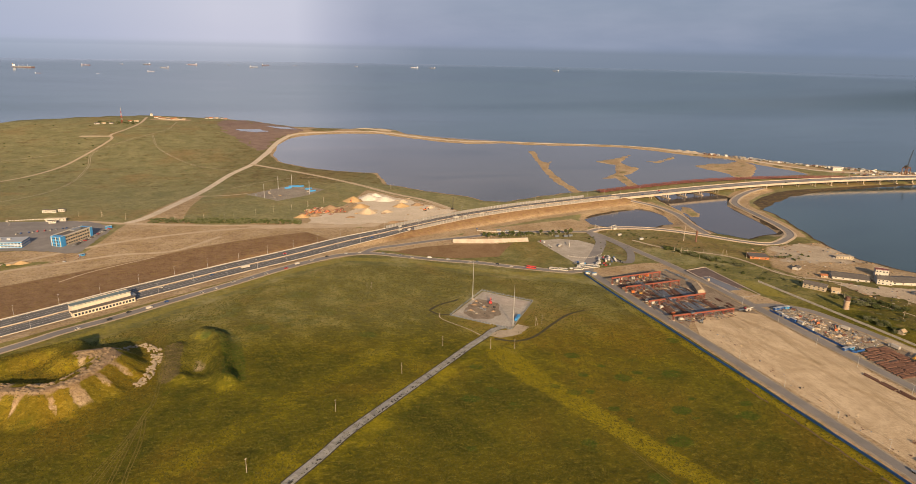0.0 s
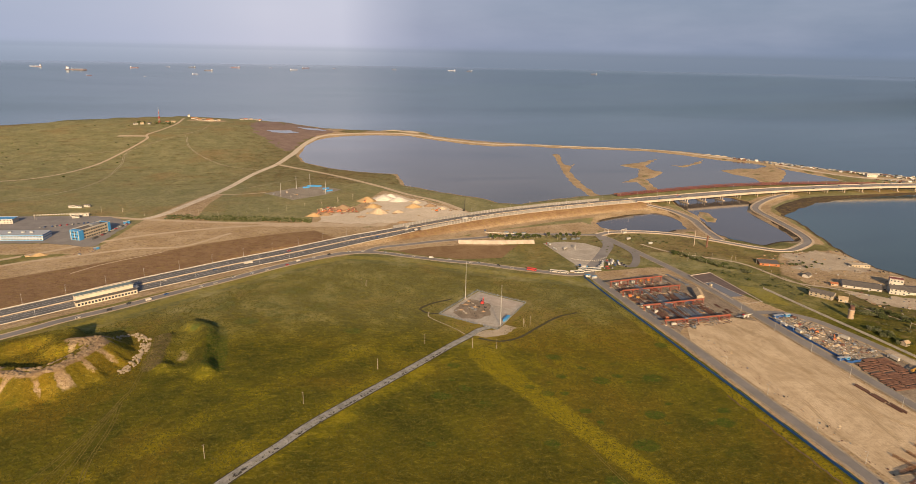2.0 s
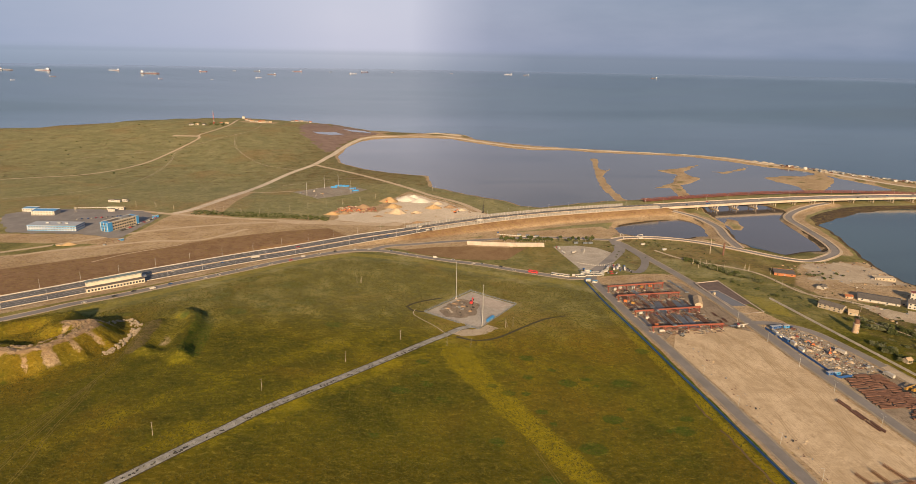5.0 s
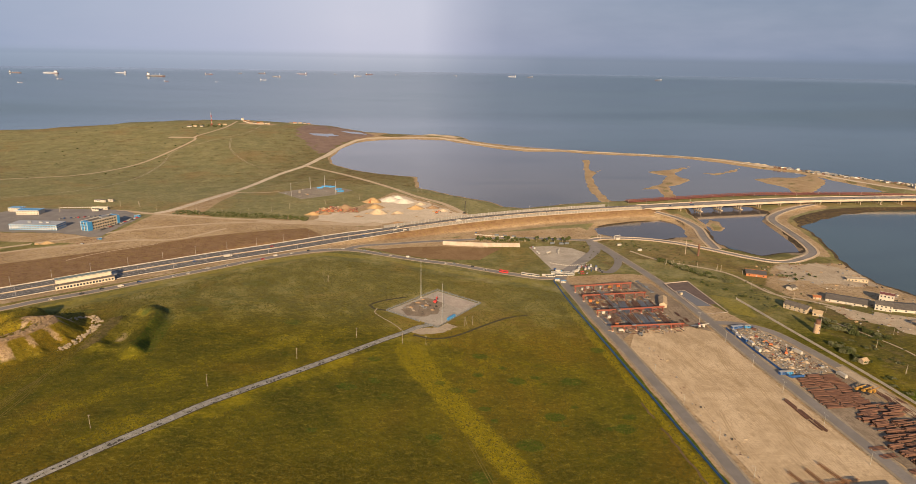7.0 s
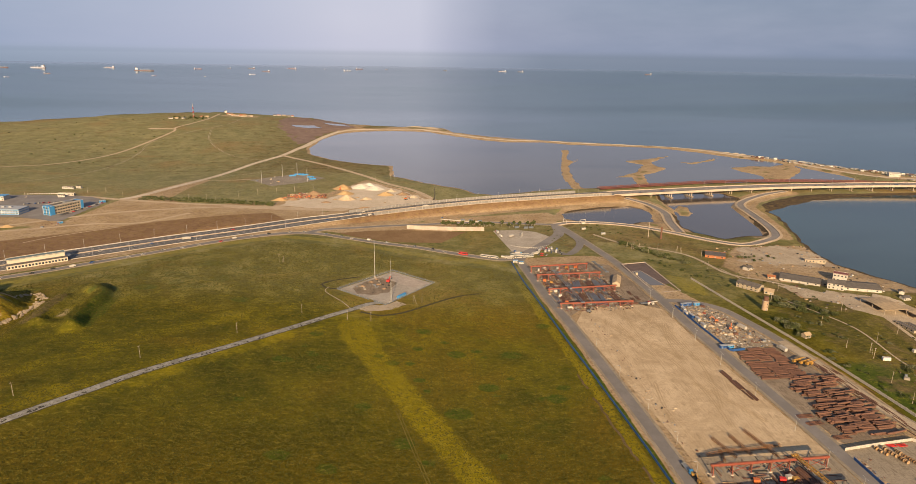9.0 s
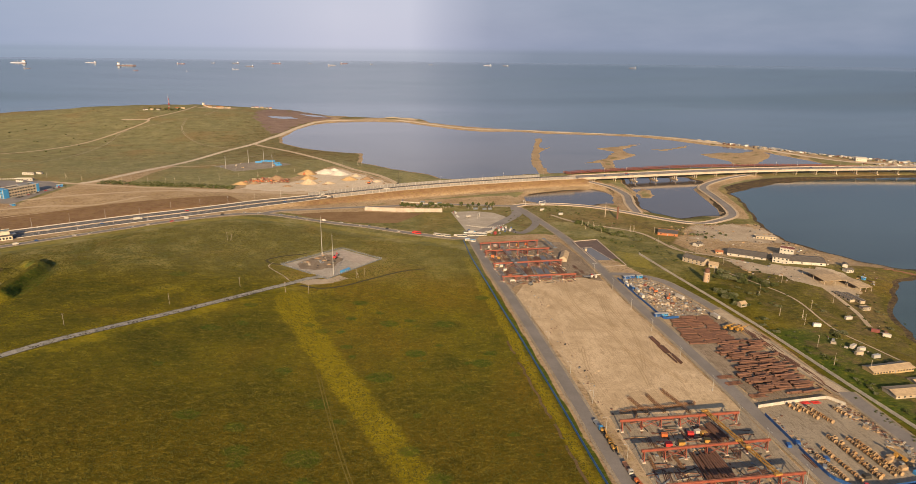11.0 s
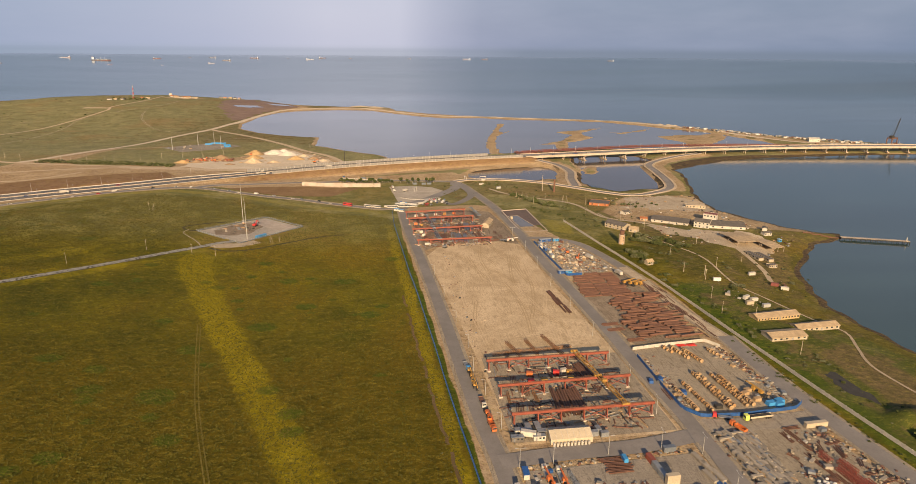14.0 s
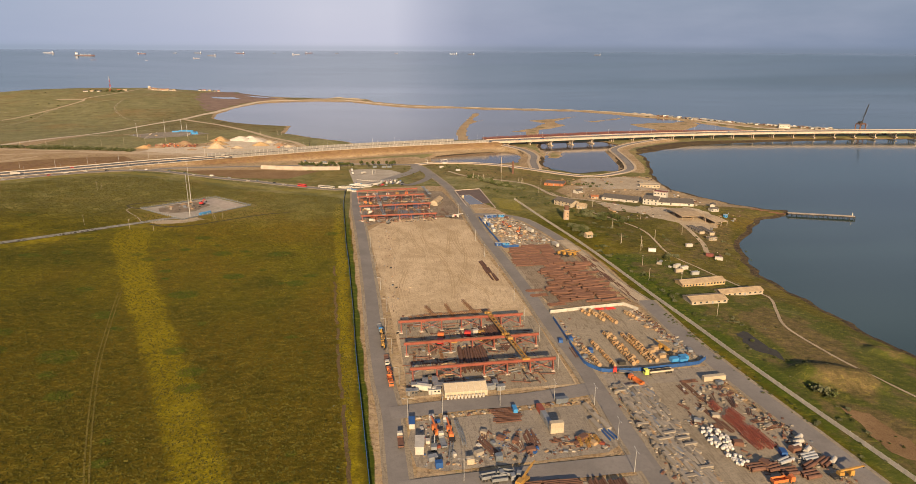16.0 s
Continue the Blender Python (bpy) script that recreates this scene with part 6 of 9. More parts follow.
place(("truck", "y"), make_truck(M_red, "red flatbed truck in the assembly yard", "flat"), 452, 527, 4)
place("wvan", make_van(M_white, "white"), 374, 519, 10)
place("digger", make_excavator(M_graysteel, "dark tracked excavator on the sand"), 390, 508, 40)
# small stack on the sand
for x, y, yaw in ((461, 377, 95), (463, 362, 93), (465, 346, 94)):
    pipe_stack(x, y, yaw, 4, 15, 0.6, 1, M_rust, "rusty steel pipes lying on bare sand")
for x, y in ((395, 455), (393, 452), (420, 488), (455, 440), (400, 330), (403, 333)):
    heap(x, y, 3, 2.4, 0.6, M_sand, "low ridge of sand on the yard floor", seed=int(x))

# pipe yard
for i, (y, x0, x1, n, lay) in enumerate(((300, 500, 540, 8, 2), (309, 498, 541, 7, 2), (318, 496, 540, 6, 2), (327, 500, 541, 6, 2), (336, 508, 541, 5, 2), (345, 505, 540, 6, 2), (353, 500, 538, 5, 2), (361, 507, 538, 5, 1))):
    x = x0 + 7
    while x < x1 - 3:
        L = rnd.choice((11, 12, 13))
        pipe_stack(x, y + rnd.uniform(-1.5, 1.5) + (x - x0) * 0.1, 5 + rnd.uniform(-5, 5), max(2, n - rnd.randrange(3)), L, 0.62, lay if rnd.random() < 0.8 else 1, M_rust, "rusty large-bore steel pipes stacked on brown ground")
        x += L + rnd.uniform(0.8, 3)
for k in range(9):
    y = 372 + k * 6
    for x in (494 + k * 0.2, 507, 520):
        if x < 492 + (y - 285) * 0.36 and rnd.random() < 0.92:
            pipe_stack(x + rnd.uniform(-1, 1), y, 6 + rnd.uniform(-3, 3), 5, 13.5, 0.52, 1, M_rust, "flat rows of rusty steel pipes on brown ground")
for x, y, yaw in ((489, 318, 5), (490, 309, 8), (498, 292, 4)):
    place(("flatpipes", 7), make_beam_bundle(8, 12, M_rust, "rows of rusty steel sections at the roadside", 0.4, 0.7), x, y, yaw)
for x, y in ((532, 392), (536, 390), (528, 395)):
    place("ymach", make_truck(M_yellow, "yellow truck crane standing by the pipe yard", "crane"), x, y, 15 + x % 3)
place("wh", make_truck(M_white, "white box truck by the pipe yard", "box"), 531, 418, 100)
for x, y, yaw in ((544, 372, 100), (546, 350, 98), (547, 335, 96), (543, 386, 94)):
    place("longb", make_beam_bundle(4, 14, M_rust, "long rusty sections lying by the fence road", 0.4, 0.8), x, y, yaw)

# rubble yard: cabins, machines and a litter of stuff
for x, y, yaw, k in ((489, 521, 8, 0), (495, 522, 6, 0), (484, 509, 95, 1), (482, 500, 95, 1), (485, 492, 96, 0), (487, 484, 95, 1), (483, 425, 8, 0), (489, 425, 6, 2), (503, 522, 4, 2), (486, 470, 95, 1)):
    mat, roof, word = ((M_blue, M_galv, "blue and grey"), (M_white, M_galv, "white and grey"), (M_skyblue, M_white, "light blue"))[k]
    place(("rc", k), make_cabin(mat, roof, word + " site cabin at the edge of the yard"), x, y, yaw)
JUNK = [(M_wood, "wooden", 1.8), (M_rust, "rusty", 2.4), (M_slabs, "concrete", 2.0), (M_white, "white", 1.4), (M_redsteel, "dull red", 1.4), (M_graysteel, "grey steel", 2.2), (M_blue, "blue", 1.4)]


def make_crate(mat, word, s):
    def go():
        ob = thing("crate", word + " crate or pallet load in a cluttered yard", "crate", "loads in the yards", mb=MB().box((0, 0, 0.15 + s * 0.3), (s * 1.5, s, s * 0.6), 0, 0.95).box((0, 0, 0.07), (s * 1.6, s * 1.1, 0.14)), mat=mat)
        return ob
    return go


LOOSE = {}


def litter(pts, n, kinds, up=0.25):
    xs, ys = [p[0] for p in pts], [p[1] for p in pts]
    c = 0
    while c < n:
        x, y = rnd.uniform(min(xs), max(xs)), rnd.uniform(min(ys), max(ys))
        if not inside(pts, np.array([x]), np.array([y]))[0]:
            continue
        c += 1
        k = rnd.choice(kinds)
        if c % 9 and k != 13:
            mat, word, s = JUNK[k if k < 10 else (0, 1, 2)[k - 10]]
            s *= rnd.uniform(0.15, 0.42)
            long = k >= 10
            LOOSE.setdefault(mat.name, MB()).box((x, y, H(x, y) + 0.2 + s * 0.28), (s * (3.0 if long else 1.5), s * (0.5 if long else 1.0), s * 0.6), rnd.uniform(0, 180), 0.94)
        elif k < 10:
            mat, word, s = JUNK[k]
            place(("crate", k), make_crate(mat, word, s), x, y, rnd.uniform(0, 180), None, rnd.uniform(0.6, 1.3), up)
        elif k == 10:
            place("planks", make_beam_bundle(5, 5, M_wood, "loose timber planks on the ground", 0.25, 0.4), x, y, rnd.uniform(0, 180), None, 1.0, up)
        elif k == 11:
            place("scrap", make_beam_bundle(4, 6, M_rust, "loose rusty steel on the ground", 0.3, 0.5), x, y, rnd.uniform(0, 180), None, 1.0, up)
        elif k == 12:
            place("slab2", make_slab_stack(2, 4, 1.6, "small stack of grey concrete slabs"), x, y, rnd.uniform(0, 180), None, 1.0, up)
        elif k == 13:
            place("ring", lambda: tagged(new("concrete_ring", MB().tube((0, 0, 0), (0, 0, 1.0), 0.9, 0.9, 14, False).tube((0, 0, 1.0), (0, 0, 0), 0.75, 0.75, 14, False).mesh("concrete_ring", M_slabs)), "grey concrete well ring on the ground", "concrete ring", "loads in the yards"), x, y, 0, None, 1.0, up)


litter([(484, 518), (510, 522), (526, 467), (531, 432), (489, 424)], 330, [0, 0, 0, 1, 2, 3, 4, 5, 6, 10, 10, 11, 12, 12, 2])
heapq = random.Random(23)
for k in range(800):
    y = heapq.uniform(424, 522)
    x = heapq.uniform(482 + (522 - y) * 0.06, 513 + (522 - y) * 0.21)
    mat, L = heapq.choice((M_wood, M_tent, M_slabs, M_bag, M_rust, M_graysteel, M_wood, M_white, M_steelblue, M_wet, M_slabs)), heapq.uniform(0.4, 2.0)
    LOOSE.setdefault(mat.name, MB()).box((x, y, H(x, y) + 0.2 + L * 0.14), (L, L * heapq.uniform(0.25, 0.8), L * heapq.uniform(0.2, 0.5)), heapq.uniform(0, 180), 0.9)
for x, y, r in ((496, 500, 6), (508, 478, 6), (503, 452, 7), (517, 446, 6), (494, 470, 5), (515, 466, 5), (498, 436, 5)):
    heap(x, y, r, r * 0.6, 1.6, M_dirt, "low heap of broken timber and sand in the yard", heapq.uniform(0, 180), int(x))
for k in range(46):
    y = heapq.uniform(296, 400)
    x, L, a = 552 - (y - 300) * 0.075 + heapq.gauss(0, 3.5), heapq.uniform(3, 8), radians(97 + heapq.gauss(0, 5))
    LOOSE.setdefault(M_rust.name, MB()).tube((x - math.cos(a) * L, y - math.sin(a) * L, H(x, y) + 0.55), (x + math.cos(a) * L, y + math.sin(a) * L, H(x, y) + 0.55), 0.25, 0.25, 7)
place("rexc", make_excavator(M_orange, "orange-red tracked excavator in the yard"), 508, 462, 60)
place("rexc", None, 503, 480, 150)
place("lorryw", make_truck(M_white, "white box truck beside the littered yard", "box"), 519, 463, 108)

# drum yard
ROWS_OF_DRUMS = (((503, 231), (506, 203), 13), ((514, 242), (517, 204), 17), ((516.8, 240), (519.6, 206), 8), ((524, 239), (527, 206), 15), ((527.5, 238), (530.5, 206), 14), ((496, 226), (498, 204), 9), ((516, 276), (520, 262), 7), ((522, 274), (526, 257), 7), ((511, 277), (513, 271), 3), ((538, 272), (541, 262), 5))
for a, b, n in ROWS_OF_DRUMS:
    for i in range(n):
        f = i / max(1, n - 1)
        k = rnd.randrange(3)
        mat, r, word = ((M_wood, 1.25, "raw wooden"), (M_ochredrum, 1.1, "orange wooden"), (M_wood, 0.95, "small wooden"))[k]
        place(("drum", k), make_drum(mat, word + " cable drum standing in a row", r), a[0] + (b[0] - a[0]) * f + rnd.uniform(-0.3, 0.3), a[1] + (b[1] - a[1]) * f, 90 + rnd.uniform(-8, 8), None, 1.0, 0.28)
litter([(544, 268), (550, 240), (557, 213), (553, 205), (538, 214), (546, 240), (538, 262)], 132, [2, 0, 5, 12, 10, 12, 2])
litter([(493, 262), (496, 240), (494, 215), (491, 215), (490, 245)], 52, [6, 3, 5, 0, 10])
place("ycr", make_truck(M_yellow, "yellow truck crane in the drum yard", "crane"), 541, 217, 110)
for x, y, yaw in ((541, 206, 8), (545, 205, 8), (547, 208, 10)):
    place("tarp", make_crate(M_skyblue, "blue tarpaulin-covered", 3.2), x, y, yaw)
for x, y, yaw in ((536, 211, 5), (533, 218, 20), (536, 221, 12)):
    place("palw", make_crate(M_wood, "wooden", 2.6), x, y, yaw)
place("netting", make_crate(M_wet, "black covered", 2.6), 511, 206, 5)
for x, y, yaw in ((524, 281, 5), (531, 281, 5)):
    place("redbeam", make_beam_bundle(4, 6, M_red, "dark red steel sections by the wall", 0.4, 0.6), x, y, yaw)
place("tankl", make_lorry(M_limecab, "lime-cabbed lorry with a pale low-sided trailer", M_tent), 526, 193.5, 186)
place("redcab", make_truck(M_red, "red tractor truck on the dusty lane", "flat"), 508, 195.5, 160)
place("ortip", make_truck(M_orange, "orange tipper truck on the dusty lane", "tip"), 511, 185, 110)
for x, y in ((492, 238), (485.5, 236), (499, 222)):
    place("blk", make_crate(M_blue, "blue", 2.4), x, y, 80)
place("rbm", make_beam_bundle(4, 12, M_rust, "rusty sections beside the road", 0.5, 0.7), 489, 222, 92)

# concrete yard
i = 0
for row in range(19):
    y = 180 - row * 4.1
    x0, x1 = 499 + 0.02 * (180 - y), 515 - 0.03 * (180 - y)
    x = x0
    while x < x1:
        k = rnd.randrange(4)
        L, W, n = ((6.0, 1.5, 4), (5.4, 1.8, 3), (6.2, 1.2, 5), (4.4, 2.0, 3))[k]
        place(("slabs", k), make_slab_stack(n, L, W, "weathered stack of grey precast concrete slabs"), x + rnd.uniform(-0.5, 0.5), y + rnd.uniform(-0.7, 0.7), rnd.choice((98, 100, 8, 104, 95)) + rnd.uniform(-6, 6))
        x += rnd.uniform(3.2, 4.6)


q = random.Random(21)
for k in range(1300):
    y = q.uniform(96, 182)
    x = q.uniform(498 + 0.02 * (180 - y), 516 - 0.03 * (180 - y))
    n = q.randrange(1, 5) + q.uniform(-0.4, 0.4)
    LOOSE.setdefault((M_slabs, M_slabs, M_graysteel, M_wood)[k % 4 if k % 3 == 0 else 0].name, MB()).box((x, y, H(x, y) + 0.2 + n * 0.15), (q.uniform(2.5, 6), q.uniform(0.8, 1.6), n * 0.32), 99 + q.gauss(0, 7) - 90 * (q.random() < 0.12), 0.97)
for k in range(22):
    x, y = 366 + (k % 11) * 6.4 + q.uniform(-1, 1), (545, 585)[k // 11] + q.uniform(-6, 6) + (k % 11) * 0.7
    if k % 3 == 0:
        place("longblue", make_beam_bundle(9, 26, M_steelblue, "long blue-grey steel sections under the runways", 0.4, 0.5), x, y, 96 + q.gauss(0, 1.5), None, 1.0, 0.25)
    else:
        place("longrust", make_beam_bundle(9, 24, M_rust, "long rusty steel sections under the runways", 0.4, 0.5), x, y, 96 + q.gauss(0, 1.5), None, 1.0, 0.25)
# steel, timber and sheet under the runways
for k in range(1000):
    x, y = (q.uniform(396, 470), q.uniform(192, 272)) if k < 380 else (q.uniform(362, 436), q.uniform(512, 645))
    mat = q.choice((M_rust, M_rust, M_wood, M_graysteel, M_slabs, M_wet, M_rust, M_graysteel, M_rust))
    long = q.random() < 0.6
    LOOSE.setdefault(mat.name, MB()).box((x, y, H(x, y) + 0.45), (q.uniform(4, 11) if long else q.uniform(0.7, 2), q.uniform(0.2, 0.6) if long else q.uniform(0.6, 1.5), q.uniform(0.3, 0.7)), q.choice((5, 95, 95, 8)) + q.gauss(0, 9), 0.96)
# single pipes among the stacks
for k in range(130):
    y = q.uniform(292, 372)
    x = q.uniform(500 + 0.12 * (y - 290), 541)
    L, a, r, z = q.uniform(3.5, 7.5), radians(7 + q.gauss(0, 3)), q.uniform(0.45, 0.75), H(x, y) + 0.2
    lift = r + (1.3 if q.random() < 0.35 else 0)
    LOOSE.setdefault(M_rust.name, MB()).tube((x - math.cos(a) * L, y - math.sin(a) * L, z + lift), (x + math.cos(a) * L, y + math.sin(a) * L, z + lift), r, r, 9)
# scrap and timber along the yards' edges
for k in range(700):
    a, b = q.choice((((545, 278), (556, 206)), ((545, 276), (552, 232)), ((494, 270), (494, 205)), ((399, 128), (480, 134)), ((398, 164), (478, 170)), ((497, 178), (498, 60)), ((563, 150), (567, 60)), ((388, 500), (396, 190)), ((552, 186), (564, 122))))
    t, j = q.random(), q.gauss(0, 2.0)
    x, y = a[0] + (b[0] - a[0]) * t + j, a[1] + (b[1] - a[1]) * t + q.gauss(0, 0.8)
    mat = q.choice((M_wood, M_slabs, M_rust, M_pole, M_graysteel, M_rust, M_rust, M_wet))
    s = q.uniform(0.3, 1.2)
    LOOSE.setdefault(mat.name, MB()).box((x, y, H(x, y) + 0.25 + s * 0.15), (s * q.uniform(0.8, 2.2), s, s * q.uniform(0.3, 0.8)), q.uniform(0, 180), 0.92)


def make_bag(seed):
    def go():
        q = random.Random(seed)
        bm = bmesh.new()
        bmesh.ops.create_cube(bm, size=1.0)
        bmesh.ops.subdivide_edges(bm, edges=bm.edges[:], cuts=2, use_grid_fill=True)
        for v in bm.verts:
            f = v.co.normalized() * 0.62
            v.co = v.co.lerp(f, 0.55) * 1.15 + Vector((q.uniform(-0.05, 0.05), q.uniform(-0.05, 0.05), 0.55))
        me = bpy.data.meshes.new("bulk_bag")
        bm.to_mesh(me)
        bm.free()
        me.materials.append(M_bag)
        return tagged(new("bulk_bag", me), "white woven bulk bag in a loose pile", "bulk bag", "white bulk bags")
    return go


for poly, n in (([(523, 143), (530, 144), (533, 134), (531, 124), (523, 126)], 62), ([(525, 122), (531, 123), (532, 114), (527, 114)], 34)):
    xs, ys, c = [p[0] for p in poly], [p[1] for p in poly], 0
    while c < n:
        x, y = rnd.uniform(min(xs), max(xs)), rnd.uniform(min(ys), max(ys))
        if inside(poly, np.array([x]), np.array([y]))[0]:
            place(("bag", c % 3), make_bag(c % 3), x, y, rnd.uniform(0, 90), None, 1.0, 0.25 + (0.9 if c % 4 == 0 else 0))
            c += 1
for x, y, yaw, L in ((540, 143, 98, 14), (543, 138, 98, 16), (546, 132, 97, 16), (541, 130, 99, 12), (544, 150, 100, 10), (538, 158, 95, 8)):
    for k in range(2):
        place(("rtruss", L), make_truss(L, M_redsteel, "red oxide lattice frame lying in the yard", 1.6, 1.2, 1.4), x + k * 2.0, y + k, yaw)
for x, y, yaw in ((534, 150, 98), (536, 142, 98), (533, 158, 95), (536, 168, 100), (535, 177, 96), (538, 184, 2), (531, 176, 95), (551, 170, 15), (554, 146, 10), (556, 140, 12), (549, 162, 80)):
    place(("rb2", int(x) % 3), make_beam_bundle(5, 9, M_rust, "rusty steel sections on bearers in the yard"), x, y, yaw)
place("cont_pale", make_container(M_tent, "long pale container at the yard edge", 12.19), 552, 184, 4)
place("bluecov", make_crate(M_steelblue, "blue covered", 2.4), 553, 180, 10)
for i, (x, y, yaw) in enumerate(((533, 113, 5), (540, 112, 12), (548, 115, 20), (545, 109, 4), (556, 111, 25), (559, 117, 10), (552, 106, 8), (563, 113, 30))):
    pipe_stack(x, y, yaw, 3, 8, 0.8, 1, (M_rust, M_rust, M_galv)[i % 3], "short large-bore pipes at the yard's end")
for x, y in ((561, 127), (561, 121), (567, 113), (558, 124), (563, 130)):
    place("wtank", lambda: tagged(new("steel_tank", MB().tube((-2.2, 0, 1.1), (2.2, 0, 1.1), 1.05, 1.05, 14).box((-1.2, 0, 0.15), (0.3, 1.6, 0.4)).box((1.2, 0, 0.15), (0.3, 1.6, 0.4)).mesh("steel_tank", M_white)), "white steel tank section lying on its side", "tank", "tank sections"), x, y, rnd.uniform(0, 40))
place("bluebox", make_crate(M_blue, "bright blue", 2.6), 550, 121, 80)
place("ytc", make_truck(M_yellow, "yellow and orange truck crane with its boom lowered", "crane"), 564, 104, 5)
place("ortip", None, 538, 103, 5)
litter([(533, 182), (552, 178), (562, 140), (565, 105), (528, 108), (520, 150)], 242, [1, 2, 5, 10, 11, 11, 12, 1, 3, 13])

# block yard
place("bluecabin", make_cabin(M_white, M_blue, "white site cabin with a bright blue roof"), 395.5, 159, 88)
place("whitetent", make_cabin(M_white, M_white, "white box-like site building"), 398, 141, 85, None, 1.4)
place("tw", make_truck(M_white, "white and rust flatbed truck on the road", "flat", M_rust), 390, 146, 92)
for x, y, yaw in ((405, 158, 95), (406, 150, 100), (408, 144, 95), (404, 140, 85), (411, 156, 92), (412, 148, 95)):
    k = int(x) % 3
    make = (make_truck(M_white, "white flatbed truck parked in the yard", "flat"), make_truck(M_orange, "orange truck crane parked in the yard", "crane"), make_excavator(M_graysteel, "grey excavator parked in the yard"))[k]
    place(("blk", k), make, x, y, yaw)
for x, y, yaw, L in ((416, 153, 95, 12), (417, 146, 92, 12), (411, 137, 80, 12)):
    place(("gt", L), make_truss(L, M_graysteel, "grey steel lattice mast section on the ground", 1.4, 1.3, 1.6), x, y, yaw)
for x, y, yaw in ((438, 167, 3), (440, 163, 2), (439, 159, 2), (427, 138, 115), (445, 140, 95), (447, 143, 96)):
    place(("rb3", int(x) % 2), make_beam_bundle(8, 12, M_rust, "rusty sheet piles stacked on the hard standing", 0.5, 0.55), x, y, yaw)
place("bluevan", make_van(M_skyblue, "light blue"), 444, 166, 90)
for x, y, yaw, k in ((456, 164, 96, 0), (456.5, 158, 96, 1), (457, 152, 96, 1), (459, 147, 4, 2)):
    mat, word = ((M_redsteel, "faded red"), (M_graysteel, "grey"), (M_tent, "pale"))[k]
    place(("bc", k), make_container(mat, word + " container in the storage yard"), x, y, yaw)
place(("bc", 2), None, 459, 147, 4, H(459, 147) + 2.9)
place("bluecont", make_container(M_steelblue, "dark blue container by the crossroad", 6.06), 468, 171, 4)
for x, y, yaw in ((479, 163, 100), (480, 157, 100), (482, 150, 100), (478, 150, 100)):
    place("lslab", make_slab_stack(4, 9, 2.2, "long grey concrete slabs stacked on the yard"), x, y, yaw)
place("bluebeam", make_beam_bundle(3, 12, M_blue, "dark blue steel beams lying in the yard", 0.6, 0.9), 480.5, 144, 104)
for x, y, yaw in ((467, 138, 90), (470, 137, 92), (472, 140, 88), (475, 139, 95)):
    place("yeq", make_truss(6, M_yellow, "yellow lifting frame among pallets", 1.2, 1.0, 1.2), x, y, yaw)
for x, y, mat, word in ((418, 129, M_tent, "pale"), (430, 130, M_steelblue, "teal"), (405, 128, M_blue, "blue")):
    place(("sk", word), make_container(mat, word + " skip-like steel box", 3.0), x, y, 5)
litter([(398, 130), (412, 130), (414, 160), (400, 162)], 74, [1, 3, 4, 5, 10, 11, 6])
litter([(422, 132), (450, 133), (450, 150), (424, 150)], 132, [0, 1, 5, 10, 11, 2, 3, 11, 6])
litter([(454, 133), (478, 136), (476, 144), (456, 142)], 88, [1, 5, 10, 0, 11, 4])
# south yard
for x, y, yaw in ((466, 108, 2), (474, 107, 2), (440, 110, 3), (448, 111, 3), (455, 110, 2)):
    pipe_stack(x, y, yaw + 90 if x > 460 else yaw, 7, 9, 0.5, 2, M_rust, "rusty pipes stacked near the crossroad")
crane = thing("mobile_crane", "yellow mobile crane with its lattice boom lowered", "crane", at=(436, 113, H(436, 113) + 0.2), yaw=50)
part("chassis", MB().box((0, 0, 1.2), (9, 2.6, 1.2)), M_yellow, crane)
part("house", MB().box((-1.5, 0, 2.6), (3.4, 2.5, 1.8), 0, 0.9), M_yellow, crane)
part("boom", MB().bar((0, 0, 3), (9, 0, 4.6), 0.7).bar((9, 0, 4.6), (11, 0, 4.9), 0.45), M_yellow, crane)
wheels(crane, (-3.4, -2.0, 2.0, 3.4), 1.1, 0.6)
for x, y, yaw in ((425, 118, 10), (432, 119, -20), (429, 116, 5)):
    place("tractor", make_truck(M_graysteel, "dark dusty truck on the crossroad", "tip"), x, y, yaw)
litter([(400, 100), (480, 100), (480, 40), (400, 40)], 132, [1, 2, 5, 10, 11, 12])
# basin
basin = thing("settling_basin", "lined rectangular basin with still water", "basin", kind="structure")
zb = H(488, 610)
rim = [(471, 656), (502, 663), (505, 565), (476, 561)]
part("liner", MB().quad(*[(x, y, zb + 0.5) for x, y in rim][::-1]), M_liner, basin, "dark brown earth lining")
part("water", MB().quad(*[(x, y, zb + 0.62) for x, y in ((474.5, 630), (486, 632), (499, 567), (480, 562.5))][::-1]), M_lagoon, basin, "still grey water")
mb = MB()
for (x0, y0), (x1, y1) in zip(rim, rim[1:] + rim[:1]):
    mb.bar((x0, y0, zb + 0.7), (x1, y1, zb + 0.7), 1.2, 1.0)
part("coping", mb, M_conc, basin, "pale concrete coping")
wl = MB()
for (x0, y0), (x1, y1) in zip([(474.5, 630), (486, 632), (499, 567), (480, 562.5)], [(486, 632), (499, 567), (480, 562.5), (474.5, 630)]):
    wl.bar((x0, y0, zb + 0.66), (x1, y1, zb + 0.66), 0.6, 0.2)
part("water_edge", wl, M_conc, basin)
